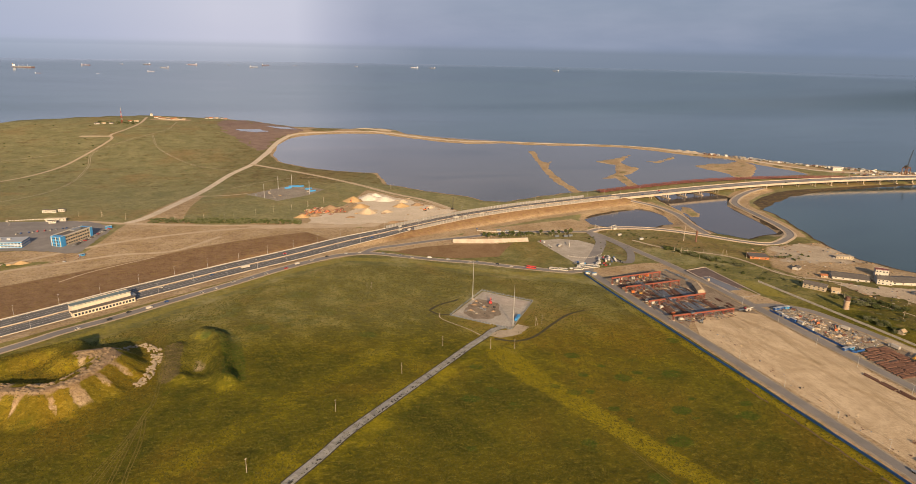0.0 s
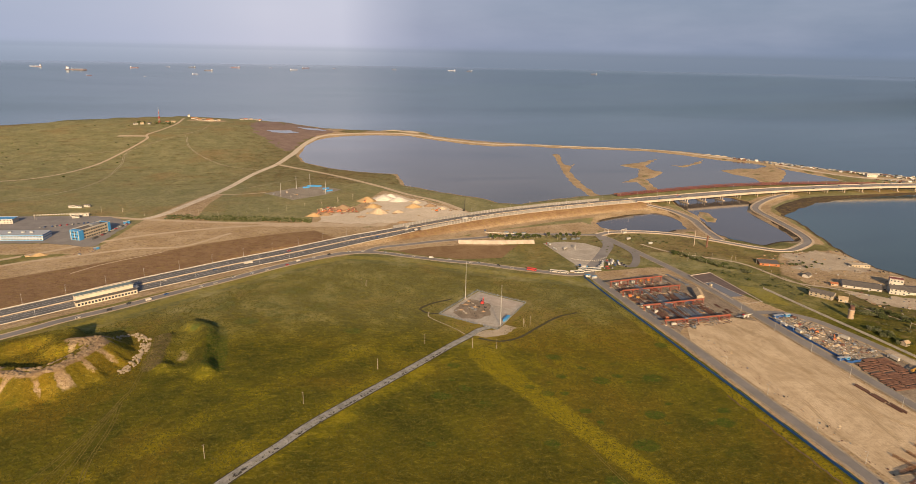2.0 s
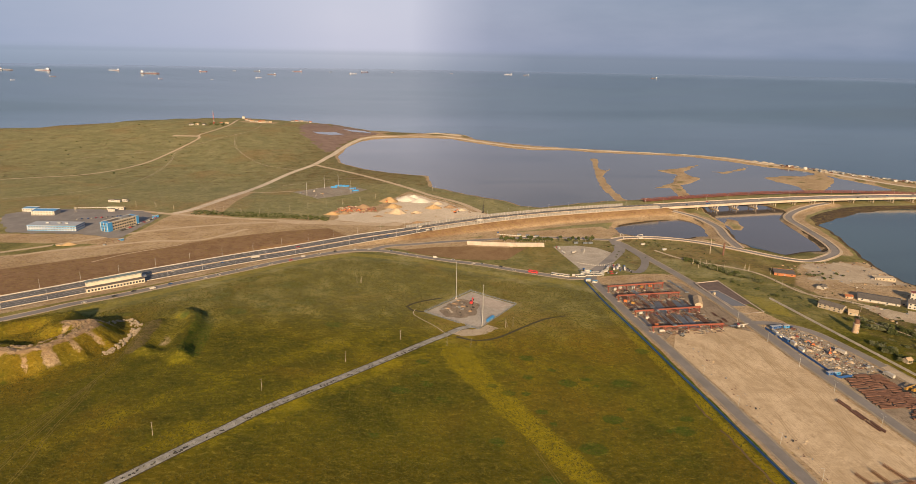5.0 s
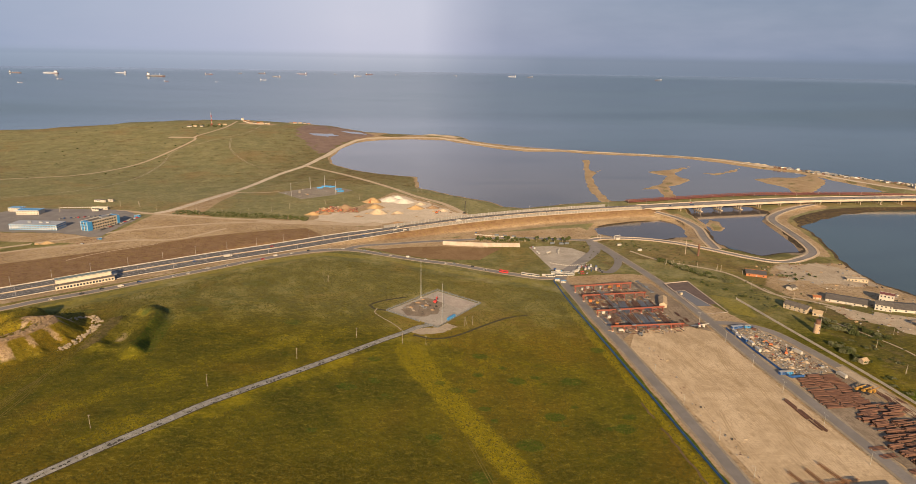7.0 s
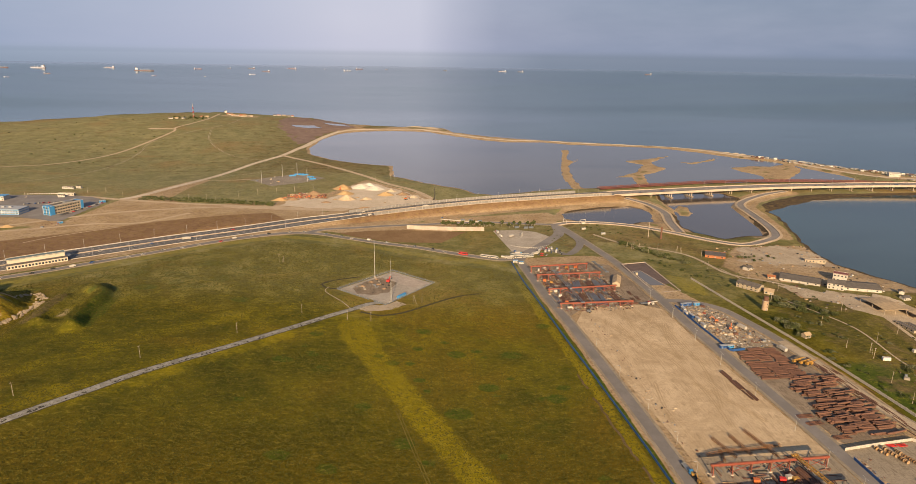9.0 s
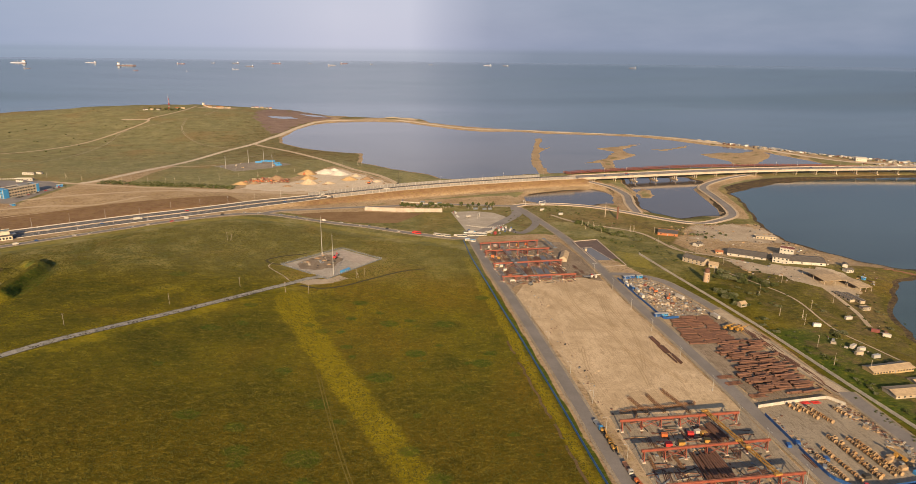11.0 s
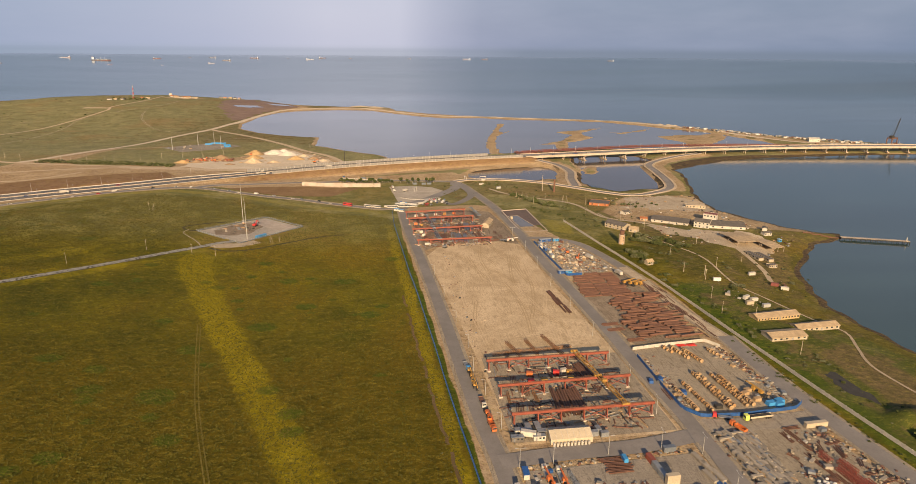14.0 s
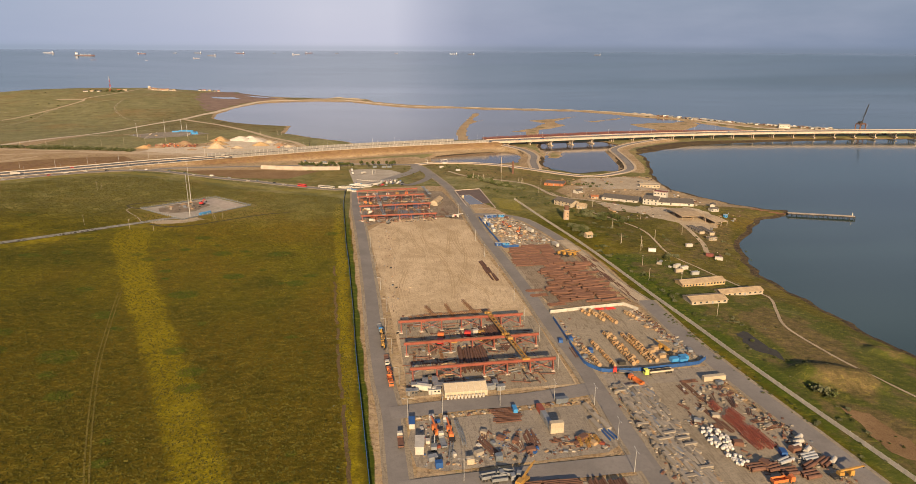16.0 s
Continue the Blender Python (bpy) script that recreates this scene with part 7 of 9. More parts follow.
place("pumpbox", make_container(M_tent, "small pale pump house on the basin", 2.4), 476, 619, 10, zb + 0.6)
# lamps along the yard roads
for x, y in ((470, 264), (473, 237), (475, 203), (483, 167), (484, 138), (483, 116), (465, 173), (438, 171), (410, 166), (394, 165), (414, 118), (471, 300), (468, 345), (466, 395), (465, 440), (465, 490), (462, 540)):
    place("lamp2", make_lamp(10, (-1, 1), "tall galvanised lamp post with two arms"), x, y, rnd.choice((0, 90)))
for x, y in ((386, 290), (385, 259), (388, 231), (391, 197), (382, 330), (378, 380), (374, 430)):
    place("lamp1", make_lamp(9, (1,), "galvanised lamp post with one arm"), x, y, 180)
# stacked pallets and old drums along the west verge
for k in range(60):
    y = 150 + k * 5.5
    x = 391 - (y - 150) * 0.0555 + (6.5 if y > 290 else -14.5)
    if y > 290 and k % 3 == 0:
        place(("verge", k % 4), make_crate(JUNK[(0, 1, 5, 2)[k % 4]][0], JUNK[(0, 1, 5, 2)[k % 4]][1], 1.2), x + rnd.uniform(-1, 1), y, rnd.uniform(0, 180), None, rnd.uniform(0.35, 0.7), 0.2)

# ---- the field ----
mast_words = "tall slender grey lightning mast with stays"
for x, y in ((181, 607), (200, 533)):
    def make_mast():
        ob = thing("lightning_mast", mast_words, "mast", "lightning masts")
        for k, (z0, z1, r) in enumerate(((0, 14, 0.42), (14, 28, 0.3), (28, 41, 0.18))):
            part("section", MB().tube((0, 0, z0), (0, 0, z1), r, r * 0.8, 10), M_galv, ob)
            part("flange", MB().tube((0, 0, z1 - 0.15), (0, 0, z1 + 0.15), r + 0.12, r + 0.12, 10), M_galv, ob)
        part("spike", MB().tube((0, 0, 41), (0, 0, 43.5), 0.06, 0.02, 6), M_galv, ob)
        part("plinth", MB().box((0, 0, 0.3), (2.4, 2.4, 0.8), 0, 0.9), M_conc, ob)
        return ob
    place("mast", make_mast, x, y, 0)
PAD = [(145, 562), (200, 634), (245, 596), (195, 523)]
pad_fence = thing("pad_fence", "blue-grey mesh fence round the concrete pad", "fence")
for (x0, y0), (x1, y1) in zip(PAD, PAD[1:] + PAD[:1]):
    n = int(math.hypot(x1 - x0, y1 - y0) / 3)
    for i in range(n):
        a = (x0 + (x1 - x0) * i / n, y0 + (y1 - y0) * i / n)
        b = (x0 + (x1 - x0) * (i + 1) / n, y0 + (y1 - y0) * (i + 1) / n)
        za, zb = H(*a) + 0.2, H(*b) + 0.2
        part("post", MB().box((a[0], a[1], za + 1.1), (0.14, 0.14, 2.2)), M_galv, pad_fence)
        if not (y0 < 530 and i in (5, 6)):
            p = MB().bar((*a, za + 0.5), (*b, zb + 0.5), 0.1, 0.9)
            for z in (1.2, 1.6, 2.0):
                p.bar((*a, za + z), (*b, zb + z), 0.05)
            part("panel", p, M_steelblue, pad_fence)
place("padblue", make_container(M_skyblue, "bright blue container on the concrete pad"), 212, 551, 55)
place("padblue", None, 208, 545, 55)
place("padexc", make_excavator(M_red, "red tracked excavator working on the pad"), 196, 592, 70, None, 1.2, 0.3)
for k in range(36):
    x, y = rnd.uniform(160, 200), rnd.uniform(562, 606)
    if sdist(PAD, np.array([x]), np.array([y]))[0] > 5:
        place(("padjunk", k % 3), make_crate((M_graysteel, M_slabs, M_wet)[k % 3], ("grey steel", "concrete", "dark")[k % 3], 1.4), x, y, rnd.uniform(0, 180), None, rnd.uniform(0.5, 1.2))
for x, y, r in ((178, 590, 6), (186, 583, 5), (170, 575, 5), (192, 570, 4), (183, 600, 4)):
    heap(x, y, r, r * 0.7, 1.6, M_brownsoil, "low heap of spoil on the pad", seed=int(x))
drape("pad_slab", [(201, 622), (238, 594), (222, 577), (192, 604)], M_conc, "pale concrete slab on the pad", up=0.45, step=6)
for x, y in ((-31.5, 326), (22, 386), (76.5, 442), (121, 492), (-90, 265), (162, 484), (183, 481), (74, 640), (230, 534)):
    place("pole", make_pole(9.5, "weathered timber utility pole in the field"), x, y, 40, None, 1.0, 0.0)
place("pole_strut", make_pole(9.5, "weathered timber pole with a leaning strut", True), 222, 530, 10, None, 1.0, 0.0)
place("pole_strut", None, 79, 640, 160, None, 0.8, 0.0)
lumps = random.Random(9)
LUMP_LINE = smooth_line([Vector((x, y, 0)) for x, y in ((-60, 258), (2, 326), (29, 361), (77, 416), (107, 449), (142, 487))], 8)
for k in range(150):
    p, w = along(LUMP_LINE, lumps.uniform(20, 300))[0], lumps.uniform(0.3, 1.1)
    x, y = p.x + lumps.gauss(1.2, 0.7), p.y + lumps.gauss(-1.0, 0.6)
    LOOSE.setdefault(M_wet.name, MB()).box((x, y, H(x, y) + 0.3 + w * 0.15), (w * 1.6, w, w * 0.5), lumps.uniform(20, 80), 0.6)
# limestone lumps on the mounds
TIPPED = smooth_line([Vector((x, y, 0)) for x, y in ((-139, 518), (-130, 522), (-119, 524), (-108, 505), (-106, 485), (-107, 464), (-112, 448))], 3)
for k in range(210):
    p = along(TIPPED, rnd.random() ** 0.9 * length(TIPPED))[0]
    x, y = p.x + rnd.uniform(-3.5, 3.5), p.y + rnd.uniform(-3, 3)
    place(("rock", k % 5), make_rock(k % 5, "pale limestone lump tipped along the mound"), x, y, rnd.uniform(0, 360), H(x, y) + 0.25, rnd.uniform(0.5, 1.5))
RIM = smooth_line([Vector((x, y, 0)) for x, y in CREST], 3)
for k in range(190):
    p, d, yaw = along(RIM, rnd.uniform(4, length(RIM) - 1))
    inn = Vector((-d.y, d.x, 0)) * (-2.0 + 2.6 * (k % 6) + rnd.uniform(-0.8, 0.8))
    heap(p.x + inn.x, p.y + inn.y, rnd.uniform(2.2, 4.0), rnd.uniform(1.6, 2.6), rnd.uniform(0.5, 1.0), M_ochrebank, "tipped load of pale limestone earth on the mound", yaw + rnd.uniform(-20, 20), k)

# ---- beside the highway ----
bx, by, byaw = -177, 630, 34
zb = 23.6
hall = thing("toll_hall", "long cream highway hall with a grey-green flat roof", "hall", at=(bx, by, zb), yaw=byaw)
part("upper_wall", MB().box((0, 2.5, 4.2), (52, 9, 8.4)), M_cream, hall)
part("lower_wall", MB().box((0, -5, 2.2), (55, 6.5, 4.4)), M_cream, hall)
part("roof", MB().box((0, 2.5, 8.55), (53, 10, 0.4)), M_roofteal, hall)
part("lower_roof", MB().box((0, -5, 4.55), (56, 7.2, 0.35)), M_roofgrey, hall)
for i in range(18):
    win = part("window", MB().box((-25.5 + 3 * i, -8.29, 2.1), (1.9, 0.1, 2.0)), M_glass, hall)
    part("window_frame", MB().box((-25.5 + 3 * i, -8.31, 3.2), (2.1, 0.12, 0.15)), M_graysteel, win)
for i in range(4):
    part("door", MB().box((27.6, -6.5 + 1.6 * i, 1.2), (0.1, 1.2, 2.3)), M_graysteel, hall)
part("parapet", MB().box((0, 7.2, 8.9), (53.4, 0.3, 0.5)).box((0, -2.2, 8.9), (53.4, 0.3, 0.5)), M_cream, hall)
part("canopy", MB().box((29, 2, 4.3), (5, 8, 0.4)), M_graysteel, hall)
s, i = 40.0, 0
while s < length(HW):
    p, d, yaw = along(HW, s)
    n = Vector((d.y, -d.x, 0))
    for o in ((-20.5, 20.5) if p.x < 130 else (-15, 15)):
        q = p + n * o
        place("hlamp", make_lamp(11, (1,), "tall galvanised highway lamp post"), q.x, q.y, yaw - 90 if o < 0 else yaw + 90, p.z - 0.2)
    s += 38
s = 20.0
while s < 800:
    p, d, yaw = along(BRIDGE, s)
    n = Vector((d.y, -d.x, 0))
    q = p + n * -13.2
    place("hlamp", None, q.x, q.y, yaw - 90, p.z)
    s += 45
# traffic
for k in range(60):
    s = rnd.uniform(250, length(HW) - 10) if k > 30 else rnd.uniform(540, 760)
    p, d, yaw = along(HW, s)
    near = rnd.random() < 0.7
    o = (rnd.choice((5, 8.5, 12)) if near else -rnd.choice((5, 8.5, 12)))
    q = p + Vector((d.y, -d.x, 0)) * o
    f = yaw if near else yaw + 180
    if abs(q.x - bx) < 34 and abs(q.y - by) < 24:
        continue
    if k % 9 == 0:
        place(("truck", k % 3), (make_truck(M_white, "white box truck on the highway", "box"), make_truck(M_red, "red tipper truck on the highway", "tip"), make_truck(M_orange, "orange mixer truck on the highway", "drum", M_white))[k % 27 // 9], q.x, q.y, f, p.z + 0.02) if ("truck", k % 3) not in MADE else place(("truck", k % 3), None, q.x, q.y, f, p.z + 0.02)
    elif k % 9 == 4:
        place("van", make_van(M_white, "white"), q.x, q.y, f, p.z + 0.02)
    else:
        car(rnd.randrange(6) if k % 2 else 0, q.x, q.y, f, p.z + 0.02)
for k in range(16):
    s = rnd.uniform(20, 700)
    p, d, yaw = along(BRIDGE, s)
    o = rnd.choice((-9, -5, 5, 9))
    q = p + Vector((d.y, -d.x, 0)) * o
    car(rnd.randrange(6), q.x, q.y, yaw if o > 0 else yaw + 180, p.z + 0.02)
SERV = smooth_line([Vector(p) for p in ((-229, 539), (-157, 597), (-62, 671), (40, 753), (69, 768), (99, 772), (141, 760), (227, 738), (299, 701), (345, 690))], 6)
for k in range(30):
    p, d, yaw = along(SERV, 60 + k * 22 + rnd.uniform(-8, 8))
    q = p + Vector((d.y, -d.x)) * rnd.choice((-2, 2))
    if k % 8 == 3:
        place("van", None, q.x, q.y, yaw)
    else:
        car(rnd.randrange(6) if k % 3 else 0, q.x, q.y, yaw)
for x, y, yaw, k in ((312, 697, -32, 0), (322, 692, -30, 0), (341, 690, -5, 0), (354, 693, 4, 0), (366, 694, 6, 1), (350, 700, -8, 1), (362, 700, 5, 0), (286, 708, -30, 2), (372, 702, 60, 0)):
    mat, word = ((M_white, "white"), (M_galv, "silver"), (M_red, "red"))[k]
    place(("bus", k), make_bus(mat, word), x, y, yaw)
for x, y, k, yaw in ((349, 715, 0, 20), (355, 708, 1, 10), (386, 722, 2, 60), (392, 716, 3, 70), (397, 720, 2, 80), (402, 728, 3, 80), (405, 714, 4, 75), (380, 712, 4, 40), (408, 722, 0, 82), (376, 705, 3, 30), (345, 790, 4, 100), (343, 812, 2, 100), (360, 790, 3, 50)):
    make = (make_truck(M_blue, "blue flatbed truck at the checkpoint", "flat"), make_truck(M_skyblue, "light blue box truck at the checkpoint", "box"), make_truck(M_red, "red truck waiting at the checkpoint", "box", M_galv), make_truck(M_white, "white truck waiting at the checkpoint", "box"), make_truck(M_galv, "silver truck waiting at the checkpoint", "tip"))[k]
    place(("cp", k), make, x, y, yaw, None, 0.9)
for k in range(26):
    x, y = rnd.uniform(352, 412), rnd.uniform(694, 735)
    if sdist([(352, 690), (420, 704), (412, 740), (385, 738), (360, 712)], np.array([x]), np.array([y]))[0] > 1:
        car(rnd.randrange(6), x, y, rnd.choice((20, 60, 75, 100)), None, 0.6)
for x, y, yaw in ((352, 668, 5), (346, 674, 3)):
    place("cpk", make_cabin(M_white, M_skyblue, "white checkpoint cabin with a blue roof"), x, y, yaw)
arch = MB()
for s in (-1, 1):
    arch.bar((s * 5, 0, 0), (s * 5, 0, 5.5), 0.5)
arch.bar((-5.2, 0, 5.5), (5.2, 0, 5.5), 0.7)
for x, y, yaw in ((374, 790, 70), (478, 858, 20), (452, 862, 100)):
    place("arch", lambda: thing("height_gate", "white steel height gate over the road", "gate", "height gates", mb=arch, mat=M_white), x, y, yaw)
for k in range(34):
    t = k / 33
    x, y = (352 + 50 * t, 748 - 12 * math.sin(t * 3.1)) if k % 2 else (360 + 46 * t, 741 - 8 * math.sin(t * 3.1))
    place("block", lambda: tagged(new("road_block", MB().box((0, 0, 0.4), (1.6, 0.6, 0.8), 0, 0.7).mesh("road_block", M_white)), "white concrete road block", "road block", "white road blocks"), x, y, t * 60)
for k in range(26):
    t = k / 25
    place("block", None, 268 + 60 * t, 884 - 14 * t, -20, None, 1.4)
# retaining wall, brown field, trees behind it
wall = thing("retaining_wall", "long pale sloped concrete retaining wall", "wall", kind="structure")
n = 22
for i in range(n):
    x0, x1 = 216 + 110 * i / n, 216 + 110 * (i + 1) / n
    y0, y1 = 829 - 3 * i / n, 829 - 3 * (i + 1) / n
    z = H((x0 + x1) / 2, 826)
    part("panel", MB().quad((x0 + 0.1, y0 - 4, z + 0.1), (x1 - 0.1, y1 - 4, z + 0.1), (x1 - 0.1, y1, z + 4.6), (x0 + 0.1, y0, z + 4.6)).quad((x0 + 0.1, y0, z + 4.6), (x1 - 0.1, y1, z + 4.6), (x1 - 0.1, y1 + 2, z + 4.6), (x0 + 0.1, y0 + 2, z + 4.6)).quad((x0 + 0.1, y0 + 2, z + 4.6), (x1 - 0.1, y1 + 2, z + 4.6), (x1 - 0.1, y1 + 2, z - 1), (x0 + 0.1, y0 + 2, z - 1)), M_conc, wall)
drape("brown_field", [(125, 782), (170, 806), (214, 818), (300, 818), (280, 790), (262, 762), (200, 757), (150, 768)], M_brownfield, "bare brown ploughed earth", up=0.2, step=8)
for k in range(40):
    x, y = 265 + k * 2.0 + rnd.uniform(-2, 2), 850 + rnd.uniform(-7, 7)
    place(("tree", k % 4), make_tree(k % 4, M_leaf, 2.4, 6.5, "small leafy tree in a planted row"), x, y, rnd.uniform(0, 360), None, rnd.uniform(0.7, 1.15), 0.0)
for x, y in ((372, 846), (380, 843), (365, 838), (392, 845), (398, 842), (355, 850), (403, 848)):
    place(("tree", int(x) % 4), None, x, y, rnd.uniform(0, 360), None, 1.3, 0.0)
for x, y, yaw in ((300, 880, -15), (312, 876, -15), (325, 872, -15), (340, 862, 20), (388, 834, 5), (396, 835, 5), (375, 836, 5)):
    place("bluemat", make_container(M_steelblue, "blue steel box among building material", 6.06), x, y, yaw)
litter([(262, 866), (340, 858), (345, 880), (300, 905), (262, 895)], 50, [0, 1, 2, 3, 10, 6, 12])

# ---- fences ----
FB = smooth_line([Vector((x, y, 0)) for x, y in ((341, 673), (342.5, 602), (346, 545), (350, 485), (353, 440), (357, 395), (361, 340), (364.5, 292), (367, 250), (369.5, 215), (372.8, 175), (376.5, 128), (381, 70), (386, 0))], 4)
blue_fence = thing("blue_fence", "long bright blue profiled steel fence", "fence")
bp = corrugated(3.9, 2.1, 6, 0.1)
bp_mesh, bpost = bp.mesh("panel", M_blue), MB().box((0, 0.08, 1.15), (0.1, 0.1, 2.5)).mesh("post", M_steelblue)
FW = smooth_line([Vector((x, y, 0)) for x, y in ((533, 603), (543, 510), (556, 415), (563, 350), (568, 296), (573, 252), (577, 213), (581, 178), (585, 147), (589, 118), (596, 60), (602, -20))], 4)
pale_fence = thing("concrete_panel_fence", "pale precast concrete panel fence across the slope", "fence")
wp = MB().box((2.0, 0, 1.1), (3.85, 0.14, 2.2), 0, 0.99)
wp_mesh, wpost = wp.mesh("panel", M_palefence), MB().box((0, 0, 1.2), (0.25, 0.3, 2.5), 0, 0.9).mesh("post", M_palefence)
SPOOL_W = [Vector((x, y, 0)) for x, y in ((490, 277), (513, 281), (542, 285), (549, 274))]
SPOOL_B = [Vector((x, y, 0)) for x, y in ((489.5, 268), (490, 225), (491, 206), (498, 197.5), (520, 197), (552, 200.5), (559, 206))]
white_fence = thing("white_sheet_fence", "white sheet fence at the head of the drum yard", "fence")
wb = corrugated(3.9, 2.2, 5, 0.08).mesh("panel", M_white)
blue_fence_two = thing("blue_sheet_fence", "bright blue sheet fence round the drum yard", "fence")
RUB = [Vector((x, y, 0)) for x, y in ((480, 520), (482, 470), (486, 418), (500, 420))]
rub_fence = thing("low_blue_fence", "low blue sheet fence round the littered yard", "fence")
for line, owner, pm, qm, step in ((FB, blue_fence, bp_mesh, bpost, 4.0), (FW, pale_fence, wp_mesh, wpost, 4.0), (SPOOL_W, white_fence, wb, bpost, 4.0), (SPOOL_B, blue_fence_two, bp_mesh, bpost, 4.0), (RUB, rub_fence, bp_mesh, bpost, 4.0)):
    s = 0.0
    while s < length(line) - step:
        (p, d, yaw), (p2, _, _) = along(line, s), along(line, s + step)
        yaw = math.degrees(math.atan2(p2.y - p.y, p2.x - p.x))
        for nm, me in (("panel", pm), ("post", qm)):
            ob = part(nm, me, None, owner)
            ob.location, ob.rotation_euler = (p.x, p.y, H(p.x, p.y) + 0.15), (0, 0, radians(yaw))
        s += step
# second thin fence line by the shoulder of the sand, street furniture

# ---- the slope towards the sea ----
building("flat_roofed_house", 604, 692, -25, 24, 20, 3.0, "low brick house with an orange roof edge", "house", M_rooforange, M_roofgrey, "flat", wins=3)
building("brick_house", 584, 570, -55, 24, 13, 5, "weathered two-storey house with a grey pitched roof", "house", M_plaster, M_roofgrey, rise=2.6, wins=5, storeys=2)
building("small_house", 596, 553, -35, 9, 8, 3.4, "small plastered house with a tan hipped roof", "house", M_plaster, M_rooftan, rise=2.2, wins=2)
building("hut", 568, 443, 15, 6, 5, 3, "small sandstone hut with a tan roof", "hut", M_plaster, M_rooftan, rise=1.8, wins=2)
building("white_house", 617, 636, 30, 10, 7, 3, "small white house with a grey roof", "house", M_white, M_roofgrey, rise=1.6, wins=3)
building("orange_roofed_shed", 627, 603, -20, 8, 6, 2.6, "small shed with an orange roof", "shed", M_brick, M_rooforange, rise=1.2, wins=2)
building("warehouse", 655, 593, -34, 40, 22, 2.9, "long low warehouse with a grey sheet roof", "warehouse", M_white, M_roofgrey, rise=2.4, wins=5)
building("boat_house", 680, 568, -35, 16, 15, 6.4, "white two-storey block with arched doors", "building", M_white, M_roofgrey, rise=2.4, wins=4, storeys=2)
building("red_roofed_block", 700, 590, -38, 14, 10, 9, "white block with a dark red roof", "building", M_white, M_roofred, "flat", wins=4, storeys=2)
building("long_shed", 705, 566, -18, 38, 24, 3.4, "long shed with a grey sheet roof and white front", "shed", M_white, M_roofgrey, rise=2.4, wins=4)
building("shore_block", 718, 665, -12, 24, 8, 3.5, "pale roofless block by the shore", "building", M_plaster, M_plaster, "flat", wins=6)
building("shore_hut", 735, 535, 10, 9, 6, 3, "small white hut near the pier", "hut", M_white, M_roofgrey, rise=1.2, wins=3)
building("shore_hut", 742, 550, 60, 7, 5, 3, "small white hut near the pier", "hut", M_white, M_roofgrey, rise=1.2, wins=2)
building("blue_hut", 738, 515, 15, 3, 3, 2.6, "tiny blue and white kiosk", "kiosk", M_skyblue, M_white, "flat", wins=1, doors=0)
building("long_barn", 613, 321, 8, 35, 10, 2.5, "long tan barn with a row of small openings", "barn", M_barnwall, M_rooftan, rise=1.8, wins=14, group="long barns")
building("pale_barn", 634, 305, 6, 33, 9, 2.4, "long pale barn with a tan sheet roof", "barn", M_plaster, M_rooftan, rise=1.6, wins=8, group="long barns")
building("low_barn", 600, 288, 4, 26, 12, 2.3, "low pale barn with a weathered tan roof", "barn", M_plaster, M_rooftan, rise=1.6, wins=6, group="long barns")
for x, y, yaw, L, W, t in ((691, 510, 4, 24, 32, M_rooftan), (712, 495, 10, 14, 30, M_rooftan)):
    ob = thing("open_shelter", "open-sided shelter with a broad tan sheet roof", "shelter", "open shelters", at=(x, y, H(x, y)), yaw=yaw)
    part("roof", MB().gable((0, 0, 4.6), (L, W), 1.0, 0, 0.5, 0.25), t, ob)
    for px in (-L / 2, 0, L / 2):
        for py in (-W / 2, 0, W / 2):
            part("post", MB().box((px, py, 2.3), (0.3, 0.3, 4.8)), M_conc, ob)
for x, y, yaw, L in ((681, 465, 95, 22), (690, 463, 95, 22), (684, 440, 5, 8)):
    building("row_shed", x, y, yaw, L, 5, 2.4, "narrow roofless store with white end walls", "shed", M_plaster, M_roofgrey, "flat", wins=4, group="row sheds")
tower = thing("water_tower", "stout tan brick tower with a rusty tank on top", "water tower", at=(566, 508, H(566, 508) - 0.3))
part("shaft", MB().tube((0, 0, 0), (0, 0, 9.5), 3.1, 2.8, 20), M_brick, tower)
part("band", MB().tube((0, 0, 9.3), (0, 0, 9.9), 3.1, 3.1, 20), M_conc, tower)
part("tank", MB().tube((0, 0, 9.9), (0, 0, 14), 2.3, 2.3, 18), M_rust, tower, "rusty brown tank")
part("door", MB().box((0, -3.05, 1.2), (1.0, 0.2, 2.0)), M_graysteel, tower)
for z in (4, 7):
    part("window", MB().box((0.6, -2.9, z), (0.7, 0.3, 1.0)), M_glass, tower)
pier_ob = thing("pier", "long narrow concrete pier on dark piles", "pier", kind="structure")
pa, pb = Vector((818, 531, 2.6)), Vector((880, 510, 2.6))
part("deck", MB().bar(pa, pb, 5, 0.7), M_conc, pier_ob)
for i in range(14):
    p = pa.lerp(pb, i / 13)
    for s in (-2, 2):
        part("pile", MB().tube((p.x + s * 0.3, p.y + s, -3), (p.x + s * 0.3, p.y + s, 2.4), 0.35, 0.35, 8), M_wet, pier_ob)
part("fender", MB().bar(pa + Vector((0.8, 2.4, -0.3)), pb + Vector((0.8, 2.4, -0.3)), 0.3, 1.0), M_wet, pier_ob)
part("fender", MB().bar(pa - Vector((0.8, 2.4, 0.3)), pb - Vector((0.8, 2.4, 0.3)), 0.3, 1.0), M_wet, pier_ob)
